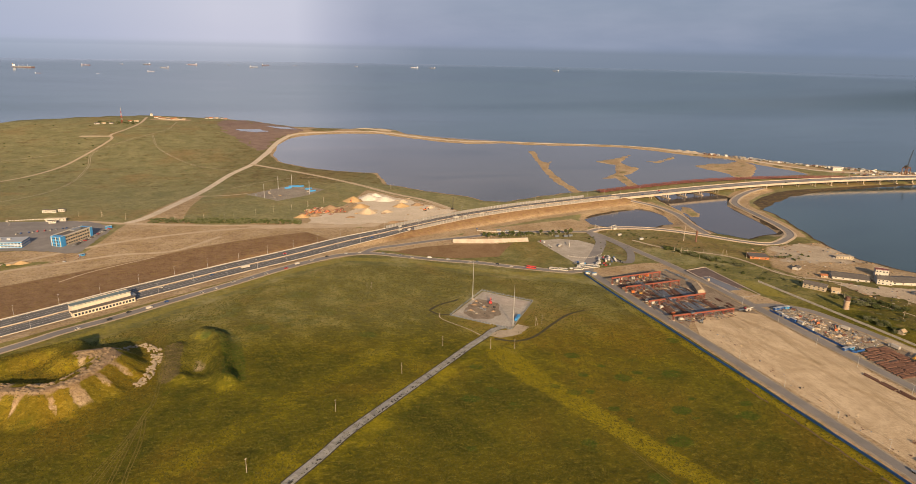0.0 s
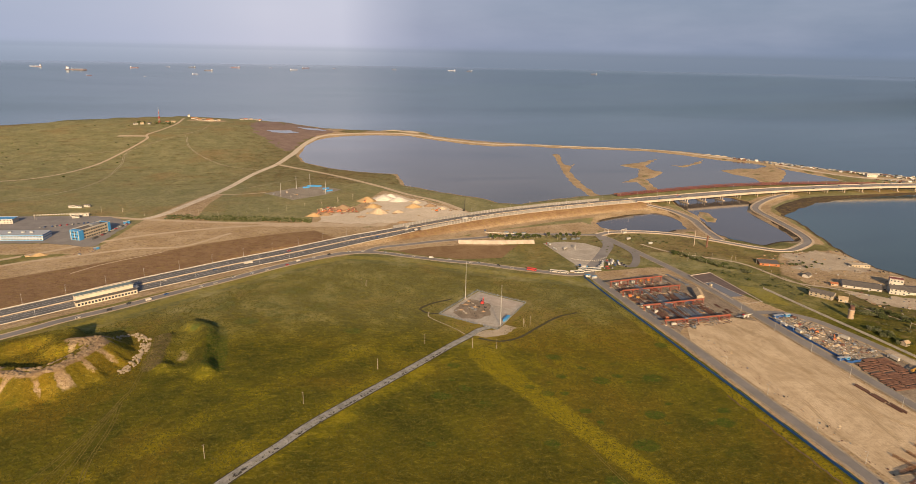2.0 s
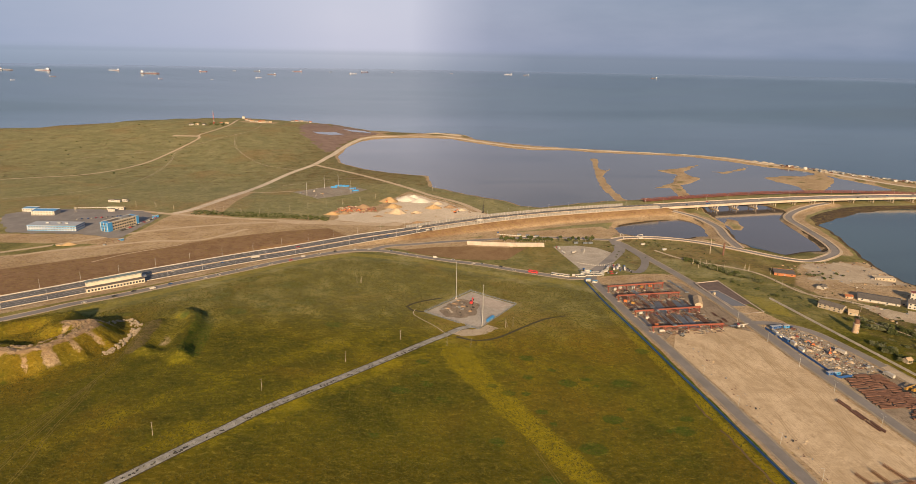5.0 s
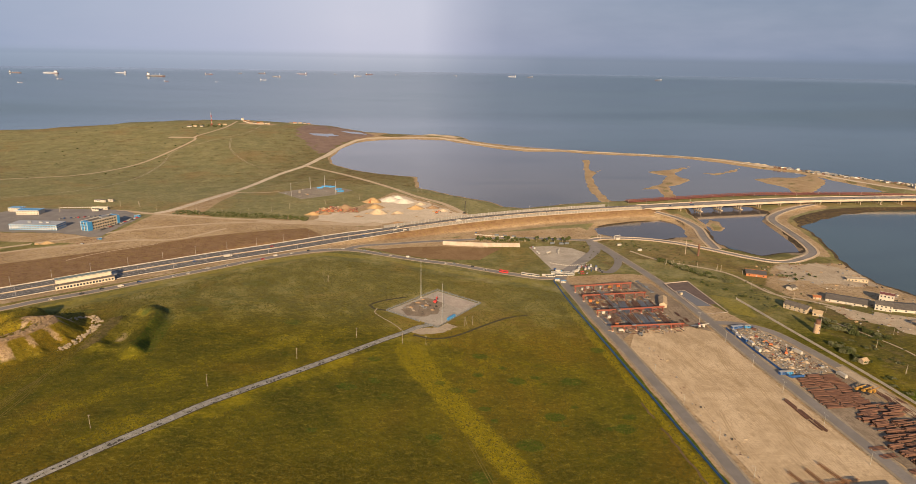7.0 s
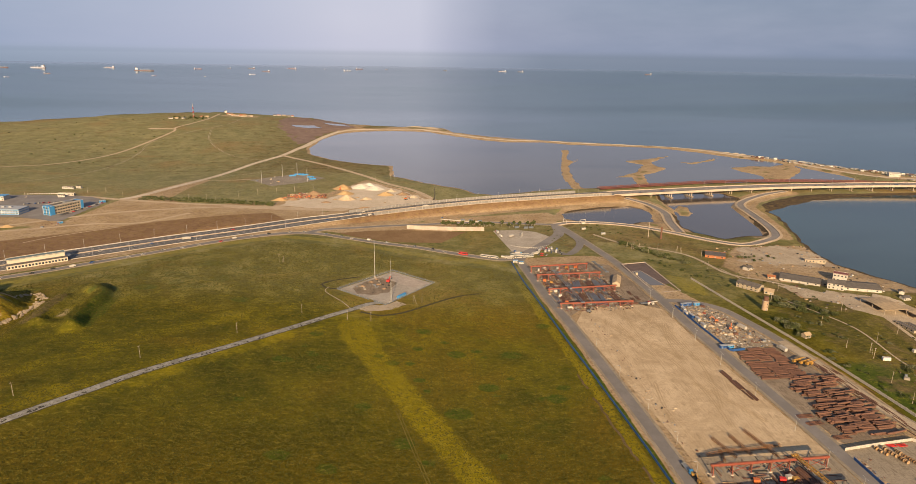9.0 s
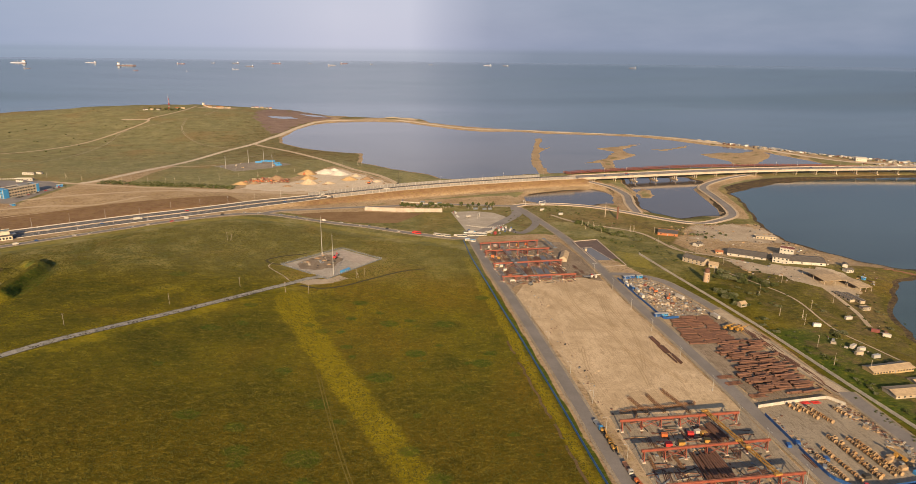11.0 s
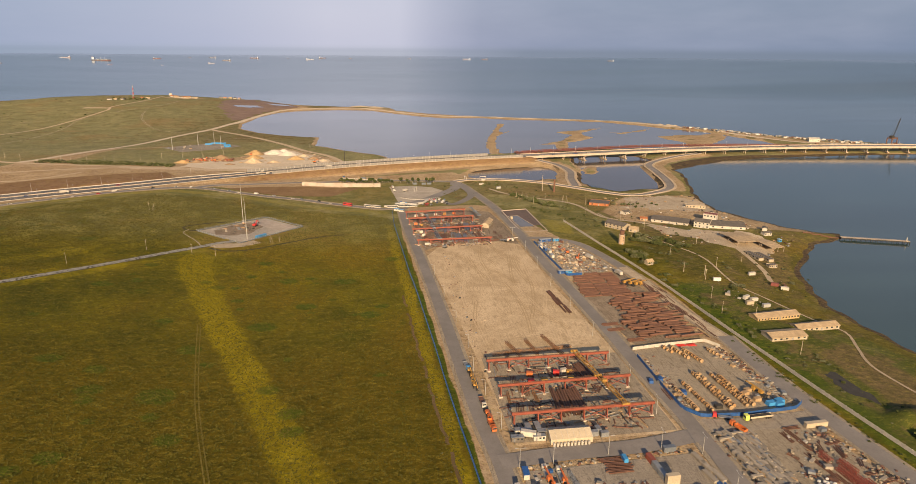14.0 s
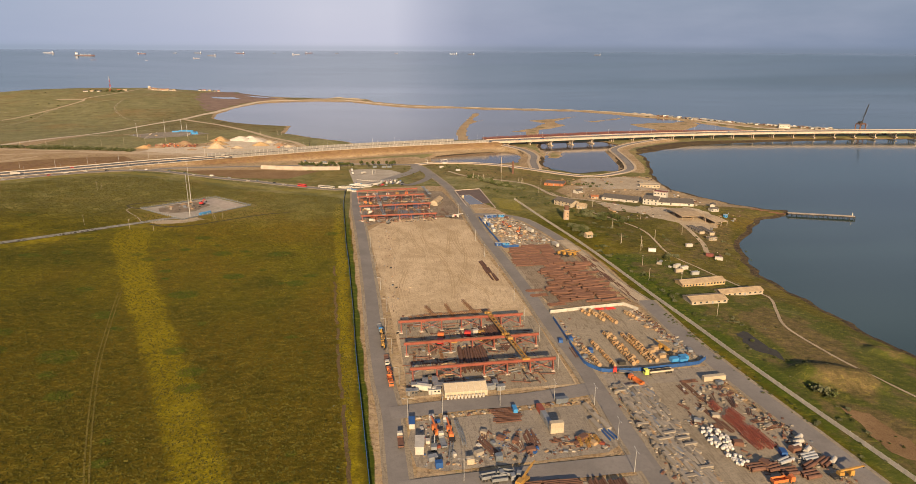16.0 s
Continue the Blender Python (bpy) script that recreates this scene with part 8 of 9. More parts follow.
part("beacon", MB().tube((878, 511, 2.9), (878, 511, 6.5), 0.5, 0.35, 10), M_white, pier_ob, "small white beacon")
for x, y, yaw in ((806, 538, -20), (798, 542, -25), (790, 546, -20), (812, 534, -18)):
    place("pierscrap", make_beam_bundle(6, 10, M_rust, "rusty steel lying at the root of the pier", 0.4, 0.7), x, y, yaw)
for x, y, yaw, k in ((608, 396, -10, 0), (616, 353, 10, 1), (608, 345, 5, 2), (619, 341, 8, 3), (612, 357, 30, 1), (657, 391, -35, 4), (661, 383, -30, 1), (650, 415, 5, 1), (478, 855, 15, 1), (471, 826, 10, 1), (492, 800, 10, 3)):
    mat, word = ((M_bag, "blue-white"), (M_white, "white"), (M_plaster, "pale"), (M_galv, "silver"), (M_roofred, "dark red"))[k]
    place(("cab2", k), make_container(mat, word + " metal box in the grass"), x, y, yaw)
litter([(598, 390), (614, 372), (622, 352), (608, 340), (600, 360)], 30, [1, 2, 3, 5])
litter([(680, 460), (700, 470), (720, 500), (745, 530), (780, 545), (740, 500)], 50, [1, 2, 5, 10, 11])
litter([(660, 395), (672, 405), (668, 380)], 10, [1, 3, 5])
# poles about the slope
for x, y in ((551, 783), (540, 720), (585, 690), (570, 640), (598, 600), (610, 560), (585, 530), (600, 470), (625, 430), (600, 400), (585, 360), (578, 330), (597, 318), (595, 262), (520, 700), (505, 720), (640, 500), (660, 450)):
    place("pole", None, x, y, rnd.uniform(0, 180), None, 1.0, 0.0)
for x, y in ((505, 735), (511, 728), (516, 722), (560, 706), (563, 703), (590, 420), (604, 410)):
    place("pole_strut", None, x, y, rnd.uniform(0, 360), None, 1.0, 0.0)
place("tallpole", lambda: thing("concrete_pole", "tall pale concrete pole by the slip road", "pole", mb=MB().tube((0, 0, 0), (0, 0, 22), 0.5, 0.3, 10), mat=M_conc), 551, 783, 0, None, 1.0, 0.0)
place("stack", lambda: thing("rusty_column", "tall rusty steel column beside the slip road", "column", mb=MB().tube((0, 0, 0), (0, 0, 17), 1.3, 1.3, 12), mat=M_rust), 566, 775, 0, None, 1.0, 0.0)
# scrub
BUSH = [(make_bush(s, M_leafgrey if s in (2, 5) else M_leaf, 2.0 + 0.3 * s, 1.9 + 0.25 * s, "grey-green scrub bush on the slope" if s in (2, 5) else "dark green scrub bush on the slope")) for s in range(6)]


THICK = {}


def thicket(k, x, y, s):
    """One more clump for the joined scrub."""
    if ("clump", k) not in MADE:
        MADE["clump", k] = clump(170, 2.0 + 0.3 * k, 1.9 + 0.25 * k, 20 + k, 0.4)
    src, mb = MADE["clump", k], THICK.setdefault("grey" if k in (2, 5) else "green", MB())
    a, i, z = rnd.uniform(0, math.tau), len(mb.v), H(x, y) - 0.1
    ca, sa = math.cos(a) * s, math.sin(a) * s
    mb.v += [(x + px * ca - py * sa, y + px * sa + py * ca, z + pz * s) for px, py, pz in src.v]
    mb.f += [tuple(i + q for q in f) for f in src.f]


def scrub(pts, n, lo=0.6, hi=1.5):
    xs, ys = [p[0] for p in pts], [p[1] for p in pts]
    c = 0
    while c < n:
        x, y = rnd.uniform(min(xs), max(xs)), rnd.uniform(min(ys), max(ys))
        if inside(pts, np.array([x]), np.array([y]))[0]:
            k = rnd.randrange(6)
            if c % 4 == 0:
                place(("bush", k), BUSH[k], x, y, rnd.uniform(0, 360), None, rnd.uniform(lo, hi), 0.0)
            else:
                thicket(k, x, y, rnd.uniform(lo, hi))
            c += 1


scrub([(505, 765), (520, 735), (545, 690), (560, 660), (552, 655), (530, 690), (498, 745)], 80, 0.7, 1.7)
scrub([(500, 690), (560, 650), (575, 600), (560, 560), (545, 600), (520, 640)], 26, 0.4, 0.9)
scrub([(574, 545), (600, 545), (622, 515), (628, 490), (612, 480), (596, 500), (580, 515)], 46, 0.7, 1.6)
scrub([(558, 480), (575, 485), (575, 440), (562, 440)], 26, 0.7, 1.6)
scrub([(590, 520), (640, 470), (640, 420), (600, 420), (580, 460)], 24, 0.4, 0.9)
scrub([(612, 385), (625, 385), (622, 372), (612, 372)], 7, 0.8, 1.2)
scrub([(574, 420), (584, 330), (590, 250), (582, 250), (572, 330), (562, 410)], 44, 0.35, 0.8)
scrub([(586, 270), (606, 270), (612, 225), (592, 215), (584, 240)], 20, 0.2, 0.5)
scrub([(590, 210), (610, 205), (610, 150), (592, 120), (586, 150)], 18, 0.2, 0.5)
scrub([(595, 172), (606, 172), (606, 162), (595, 162)], 4, 1.2, 1.8)
scrub([(562, 290), (570, 230), (578, 160), (584, 110), (578, 110), (566, 200), (558, 280)], 60, 0.2, 0.45)
scrub([(460, 848), (500, 848), (520, 800), (480, 800)], 14, 0.5, 1.0)
scrub([(600, 690), (660, 700), (680, 680), (620, 660)], 16, 0.5, 1.0)
scrub([(640, 420), (680, 450), (720, 470), (690, 410), (660, 370)], 18, 0.3, 0.7)
scrub([(545, 700), (600, 690), (640, 600), (640, 470), (600, 420), (575, 480), (560, 560), (530, 660)], 90, 0.15, 0.5)
scrub([(575, 420), (640, 420), (650, 330), (630, 270), (620, 200), (630, 100), (586, 100), (580, 300)], 120, 0.12, 0.45)
scrub([(640, 420), (690, 450), (770, 510), (700, 400), (650, 300)], 60, 0.12, 0.4)
scrub([(410, 850), (540, 850), (590, 780), (560, 720), (480, 780), (410, 740)], 50, 0.2, 0.6)
scrub([(350, 560), (356, 400), (362, 200), (368, 60), (364, 60), (358, 200), (351, 400), (345, 560)], 40, 0.1, 0.3)
# pond hollow
for pts, mat, lab in (([(590, 236), (597, 238), (603, 222), (604, 206), (598, 202), (592, 216)], M_wet, "dark boggy hollow in the reeds"), ([(598, 150), (608, 146), (612, 120), (606, 106), (599, 112), (596, 130)], M_brownfield, "bare brown hollow on the slope")):
    drape("hollow", pts, mat, lab, up=0.12, step=2.5, ragged=4)

# ---- the land beyond the highway ----
sb = thing("station_building", "bright blue and white three-storey station building", "building", at=(-266, 872, H(-266, 872) - 0.4), yaw=62)
part("main_block", MB().box((0, 0, 6.2), (44, 14, 12.4)), M_plaster, sb, "cream panelled walls")
part("blue_end", MB().box((-22.5, 0, 6.6), (7, 15, 13.2)), M_skyblue, sb, "bright blue end panels")
part("blue_fin", MB().box((22.5, 0, 6.6), (4, 15, 13.2)), M_skyblue, sb, "bright blue end panels")
part("roof", MB().box((0, 0, 12.7), (43, 13, 0.5)), M_roofgrey, sb)
part("roof_rim", MB().box((0, 7.2, 13.3), (48, 0.5, 1.2)).box((0, -7.2, 13.3), (48, 0.5, 1.2)), M_white, sb)
for lvl in range(3):
    for i in range(10):
        for s in (-1, 1):
            w = part("window", MB().box((-17 + 3.8 * i, s * 7.02, 2.6 + 4 * lvl), (2.4, 0.1, 1.9)), M_glass, sb)
    for i in range(4):
        part("window", MB().box((-26.05, -5.4 + 3.6 * i, 2.6 + 4 * lvl), (0.1, 2.2, 1.9)), M_glass, sb)
for y in (-6, 0, 6):
    part("white_stripe", MB().box((-26.1, y, 6.6), (0.15, 1.0, 13.0)), M_white, sb)
part("plant_room", MB().box((6, 0, 13.9), (12, 6, 2.2)), M_graysteel, sb)
lb = thing("service_building", "long two-storey white building with blue bands", "building", at=(-348, 865, H(-338, 862) - 0.4), yaw=-5)
part("wall", MB().box((0, 0, 4), (66, 22, 8)), M_bag, lb)
part("roof", MB().box((0, 0, 8.2), (66.6, 22.6, 0.4)), M_galv, lb)
for z in (7.4, 4.4, 1.0):
    part("blue_band", MB().box((0, -11.05, z), (66.2, 0.15, 1.1)).box((33.05, 0, z), (0.15, 22.2, 1.1)), M_skyblue, lb)
for lvl in range(2):
    for i in range(17):
        part("window", MB().box((-30.4 + 3.8 * i, -11.04, 2.6 + 3.4 * lvl), (2.6, 0.1, 1.5)), M_glass, lb)
for x in (-12, 4, 14):
    part("roof_unit", MB().box((x, 2, 8.9), (4, 3, 1.2)), M_galv, lb)
ob = building("far_service_building", -408, 958, -3, 34, 16, 7, "white service building with a blue roof edge", "building", M_white, M_skyblue, "flat", wins=8, storeys=2)
place("kiosk_b", make_cabin(M_skyblue, M_white, "small blue gatehouse kiosk"), -238, 926, 40, None, 1.3)
place("kiosk_b", None, -240, 806, 40)
for k in range(16):
    t = k / 15
    x, y = -258 + 22 * t + rnd.uniform(-1, 1), 848 + 72 * t
    car(rnd.randrange(6), x, y, 150 + rnd.uniform(-5, 5), None, 0.5)
for k in range(12):
    car(rnd.randrange(6), -345 + k * 6 + rnd.uniform(-2, 2), 918 + k * 2, 90, None, 0.5)
building("far_service_building", -440, 980, -3, 20, 12, 6, "white service building with a blue roof edge", "building", M_white, M_skyblue, "flat", wins=5, storeys=2)
building("low_white_wall_block", -318, 985, -4, 26, 4, 4, "low white block at the road", "shed", M_white, M_plaster, "flat", wins=5)
for x, y in ((-319, 972), (-351, 1050), (-340, 1046), (-330, 1052)):
    place("cabw", make_cabin(M_white, M_roofgrey, "small white cabin by the track"), x, y, rnd.uniform(-20, 20), None, 1.5)
for k in range(20):
    place("block", None, -384 + 3.6 * k, 1000 + rnd.uniform(-1, 1), 0, None, 1.6)
for x, y, r, h in ((-297, 789, 12, 3.0), (-308, 785, 6, 1.6)):
    heap(x, y, r, r * 0.5, h, M_ochre, "ochre sand heap beside the haul track", 10, 3)
heap(-312, 784, 4, 3, 2.0, M_leaf, "small heap under a grass-green cover", 0, 2)
litter([(-262, 800), (-235, 812), (-240, 790), (-262, 782)], 26, [1, 3, 4, 5, 6])
for k in range(330):
    t = rnd.random()
    x, y = -192 + 205 * t, 952 - 30 * t + rnd.uniform(-9, 12)
    kk = rnd.randrange(6)
    thicket(kk, x, y, rnd.uniform(0.6, 1.3))
for x, y in ((-295, 1005), (-264, 999), (-226, 970), (-159, 952), (-149, 962), (-120, 949), (-91, 943), (-372, 970), (-79, 947), (-50, 972), (-25, 995), (2, 1012), (27, 1035), (54, 1066), (80, 1093), (158, 1170), (193, 1194), (186, 1190)):
    place("pole_strut" if int(x) % 3 == 0 else "pole", None, x, y, 30, None, 1.0, 0.0)
# fenced plant
drape("plant_ground", [(-72, 1140), (-20, 1195), (5, 1225), (62, 1180), (34, 1130), (-20, 1078)], M_slab, "pale gravelled ground of a fenced plant", up=0.25, step=10)
litter([(-66, 1140), (0, 1215), (56, 1178), (30, 1132), (-20, 1085)], 90, [2, 2, 3, 5, 0, 12, 1])
for x, y, yaw in ((5, 1207, 20), (12, 1206, 20), (20, 1204, 20), (34, 1180, 20), (-2, 1190, 10), (40, 1160, 20)):
    place("plantblue", make_container(M_skyblue, "bright blue container in the fenced plant", 12.19), x, y, yaw)
for x, y in ((-19, 1182), (-41, 1102), (34, 1136), (5, 1205)):
    place("mastp", lambda: thing("plant_mast", "tall pale steel mast in the fenced plant", "mast", "plant masts", mb=MB().tube((0, 0, 0), (0, 0, 24), 0.5, 0.25, 8), mat=M_galv), x, y, 0)
# gravel works
drape("gravel_works_ground", [(25, 922), (20, 980), (60, 985), (95, 1000), (108, 1060), (118, 1110), (142, 1160), (175, 1122), (215, 1070), (262, 1012), (250, 966), (190, 950), (133, 928), (72, 914)], M_palesand, "pale trampled sand of the gravel works", up=0.3, step=5, ragged=9)
drape("bank_sand", [(-60, 905), (20, 918), (72, 914), (133, 928), (120, 905), (40, 893), (-40, 890)], M_dirt, "pale sandy ground along the top of the bank", up=0.26, step=6, ragged=5)
gq = random.Random(5)
for k in range(16):
    x, y = gq.uniform(70, 250), gq.uniform(960, 1130)
    if abs((y - 960) - (x - 60) * 0.55) < 75:
        heap(x, y, gq.uniform(4, 9), gq.uniform(3, 6), gq.uniform(0.6, 1.8), gq.choice((M_brownsoil, M_ochre, M_gravel, M_dirt, M_dirt)), "low uneven sand heap at the gravel works", gq.uniform(0, 180), k)
for x, y, rx, ry, h, m in ((105, 1082, 20, 16, 10, M_ochre), (62, 1017, 20, 13, 9, M_brownsoil), (135, 1100, 24, 20, 9, M_limestone), (160, 1090, 22, 18, 8, M_limestone), (148, 1122, 16, 14, 7, M_limestone), (118, 994, 19, 14, 10, M_dirt), (112, 1035, 18, 13, 8, M_ochre), (180, 1040, 17, 12, 8, M_ochre), (150, 1000, 14, 9, 5, M_dirt), (18, 962, 17, 9, 6, M_ochre), (36, 970, 13, 8, 5, M_brownsoil), (210, 1050, 16, 11, 6, M_brownsoil), (190, 1075, 14, 10, 6, M_gravel), (88, 962, 12, 6, 3, M_brownsoil), (150, 935, 14, 5, 3, M_brownsoil), (228, 1030, 12, 8, 5, M_gravel)):
    heap(x, y, rx, ry, h * 0.8, m, {M_brownsoil.name: "brown spoil heap at the gravel works", M_ochre.name: "ochre sand heap at the gravel works", M_gravel.name: "pale gravel heap at the gravel works", M_limestone.name: "broad heap of white crushed limestone", M_dirt.name: "sandy heap at the gravel works"}[m.name], 20, int(x))
litter([(22, 985), (70, 975), (80, 1000), (40, 1015)], 60, [4, 4, 1, 1, 0, 11])
scrap = random.Random(17)
for k in range(230):
    x, y = scrap.uniform(16, 84), scrap.uniform(986, 1026)
    if inside([(16, 999), (38, 1024), (82, 1027), (84, 999), (37, 985)], np.array([x]), np.array([y]))[0]:
        mat, L = scrap.choice((M_redsteel, M_orange, M_rust, M_wood, M_roofred, M_tent)), scrap.uniform(1.2, 4.5)
        LOOSE.setdefault(mat.name, MB()).box((x, y, H(x, y) + 0.9), (L, L * scrap.uniform(0.35, 0.8), scrap.uniform(0.8, 2.2)), scrap.uniform(0, 180), 0.85)
for x, y, yaw in ((20, 960, 20), (100, 1070, 80), (215, 1010, 30)):
    place("wkx", make_excavator(M_orange, "orange tracked excavator at the gravel works"), x, y, yaw, None, 1.2)
place("pillarx", lambda: thing("drilling_rig", "dark slender drilling rig by the highway", "drilling rig", mb=MB().box((0, 0, 1), (4, 2.6, 1.8)).bar((1, 0, 1.5), (1.2, 0, 21), 0.9), mat=M_wet), 263, 1018, 0)
# headland village and mast
tm = thing("lattice_mast", "tall red and white lattice radio mast", "mast", at=(-474, 2142, H(-474, 2142) - 0.5))
for k in range(6):
    z0, z1 = k * 7.0, (k + 1) * 7.0
    w0, w1 = 3.0 - 0.42 * k, 3.0 - 0.42 * (k + 1)
    mb = MB()
    for sx, sy in ((-1, -1), (1, -1), (1, 1), (-1, 1)):
        mb.bar((sx * w0 * 0.7, sy * w0 * 0.7, z0), (sx * w1 * 0.7, sy * w1 * 0.7, z1), 0.4)
    for (ax, ay), (cx, cy) in (((-1, -1), (1, -1)), ((1, -1), (1, 1)), ((1, 1), (-1, 1)), ((-1, 1), (-1, -1))):
        mb.bar((ax * w0 * 0.7, ay * w0 * 0.7, z0), (cx * w1 * 0.7, cy * w1 * 0.7, z1), 0.25)
        mb.bar((ax * w1 * 0.7, ay * w1 * 0.7, z1), (cx * w1 * 0.7, cy * w1 * 0.7, z1), 0.25)
    part("section", mb, (M_red, M_white)[k % 2], tm)
part("antenna", MB().tube((0, 0, 42), (0, 0, 48), 0.3, 0.1, 6), M_white, tm)
for i, (x, y) in enumerate(((-378, 2270), (-366, 2276), (-352, 2262), (-344, 2280), (-332, 2290), (-358, 2290), (-340, 2262), (-326, 2306), (-384, 2286), (-370, 2295), (-395, 2300), (-350, 2310), (-320, 2280), (-262, 2392), (-248, 2396), (-230, 2400), (-214, 2402), (-200, 2404), (-513, 2098), (-495, 2104), (-455, 2160), (-440, 2170), (-530, 2092), (-410, 2320), (-402, 2330))):
    if i < 5 or i in (13, 18):
        key = ("vh", i)
    building("village_house", x, y, rnd.uniform(-30, 30), rnd.uniform(8, 14), 7, 3, "small pale village house on the headland", "house", M_white if i % 3 else M_plaster, (M_rooftan, M_roofgrey, M_rooforange)[i % 3], rise=2, wins=2, group="village houses")
building("white_beacon_house", -436, 2390, 10, 8, 8, 8, "square white beacon house on the headland", "beacon", M_white, M_roofgrey, "flat", wins=1, storeys=2)
for k in range(46):
    x, y = -540 + rnd.random() * 110, 2100 + rnd.random() * 60
    kk = rnd.randrange(6)
    thicket(kk, x, y, rnd.uniform(0.8, 1.7))
for k in range(40):
    x, y = -900 + rnd.random() * 500, 1300 + rnd.random() * 800
    kk = rnd.randrange(6)
    thicket(kk, x, y, rnd.uniform(0.5, 1.3))
for word, mb in THICK.items():
    tagged(new("scrub_thicket", mb.mesh("scrub_thicket", M_leafgrey if word == "grey" else M_leaf)), "low " + word + " scrub scattered over the grass", "scrub", kind="stuff")
drape("reddish_marsh", [(-215, 2230), (-205, 2330), (-120, 2370), (-30, 2260), (20, 2170), (60, 2075), (-5, 1990), (-36, 1890), (-50, 1720), (-75, 1690), (-105, 1790), (-165, 1980)], M_marsh, "purple-brown salt marsh behind the spit", up=0.15, step=14, ragged=22)
for pts in ([(-60, 2180), (10, 2160), (30, 2110), (-20, 2120)], [(-150, 2060), (-80, 2085), (-50, 2040), (-90, 2010), (-130, 2025)]):
    drape("marsh_pool", pts, M_lagoon, "shallow pool in the salt marsh", "water", up=0.4, step=10, ragged=10)
# works on the spit
for k in range(70):
    t = rnd.random()
    x = 1110 + 260 * t + rnd.uniform(-8, 8)
    y = 1480 - 280 * t + rnd.uniform(-22, 22)
    if SHOREAT(x, y) > 4:
        kk = rnd.randrange(5)
        mat, word = ((M_slabs, "grey-white"), (M_steelblue, "blue-grey"), (M_rust, "rusty"), (M_tent, "pale"), (M_graysteel, "grey"))[kk]
        place(("spit", kk), make_box(mat, word + " container on the works strip", 9.0), x, y, rnd.uniform(-70, -20), None, rnd.uniform(0.45, 0.75))
for k in range(50):
    x, y = 1240 + rnd.random() * 260, 1120 + rnd.random() * 90
    if SHOREAT(x, y) > 3:
        kk = rnd.randrange(5)
        place(("spit", kk), None, x, y, rnd.uniform(-30, 10), None, rnd.uniform(0.45, 0.8))
bits = random.Random(41)
for k in range(420):
    t = bits.random()
    x, y = (1090 + 270 * t + bits.gauss(0, 7), 1505 - 300 * t + bits.gauss(0, 16)) if k < 300 else (bits.uniform(1240, 1500), bits.uniform(1120, 1200))
    if SHOREAT(x, y) > 3:
        mat, L = bits.choice((M_white, M_bag, M_slabs, M_graysteel, M_rust, M_steelblue, M_white, M_wet)), bits.uniform(2.5, 8)
        LOOSE.setdefault(mat.name, MB()).box((x, y, H(x, y) + 0.2 + L * 0.18), (L, L * bits.uniform(0.35, 0.7), L * 0.4), bits.uniform(-80, 10), 0.92)
for k in range(260):
    x, y = bits.choice(((bits.uniform(620, 745), bits.uniform(500, 620)), (bits.uniform(620, 750), bits.uniform(630, 740))))
    if SHOREAT(x, y) > 6:
        mat, L = bits.choice((M_wood, M_slabs, M_rust, M_wet, M_white, M_brownsoil, M_graysteel)), bits.uniform(0.6, 3.2)
        LOOSE.setdefault(mat.name, MB()).box((x, y, H(x, y) + L * 0.12), (L, L * bits.uniform(0.3, 0.8), L * 0.45), bits.uniform(0, 180), 0.85)
building("works_hall", 1268, 1243, -20, 22, 14, 7, "white works hall on the spit", "hall", M_white, M_white, rise=2, wins=4)
for x, y, r, h in ((1085, 1545, 16, 3), (1075, 1560, 18, 3), (1100, 1520, 14, 2.5), (1060, 1580, 14, 2.5), (1115, 1500, 12, 3)):
    heap(x, y, r, r * 0.7, h, M_gravel, "pale gravel heap on the spit", 0, int(x))
heap(300, 2095, 60, 20, 3, M_gravel, "broad pale gravel heap on the spit", -35, 4)
heap(250, 2125, 50, 18, 3, M_gravel, "broad pale gravel heap on the spit", -10, 6)
dc = thing("crawler_crane", "tall dark lattice crane on a steel trestle", "crane", at=(1392, 1168, 2.0), yaw=20)
part("trestle", MB().bar((-9, -5, 0), (-9, -5, 18), 1.6).bar((9, -5, 0), (9, -5, 18), 1.6).bar((-9, 5, 0), (-9, 5, 18), 1.6).bar((9, 5, 0), (9, 5, 18), 1.6).bar((-10, 0, 18), (10, 0, 18), 10, 2), M_rust, dc)
part("house", MB().box((-3, 0, 21), (9, 6, 4)), M_wet, dc)
part("boom", MB().bar((2, -0.8, 20), (15, -0.4, 58), 0.6).bar((2, 0.8, 20), (15, 0.4, 58), 0.6).bar((-6, 0, 23), (15, 0, 58), 0.25), M_wet, dc)

# ---- ships at anchor ----


# ship paints are tinted blue-grey: distance haze put into their colour
M_shipwhite = plain("pale_ship_paint", (0.40, 0.45, 0.57), 0.6, 0.15, 0.05)
M_shipdark = plain("dark_ship_paint", (0.10, 0.115, 0.15), 0.6, 0.2, 0.05)
M_shipred = plain("red_lead_paint", (0.15, 0.065, 0.075), 0.7, 0.2, 0.05)


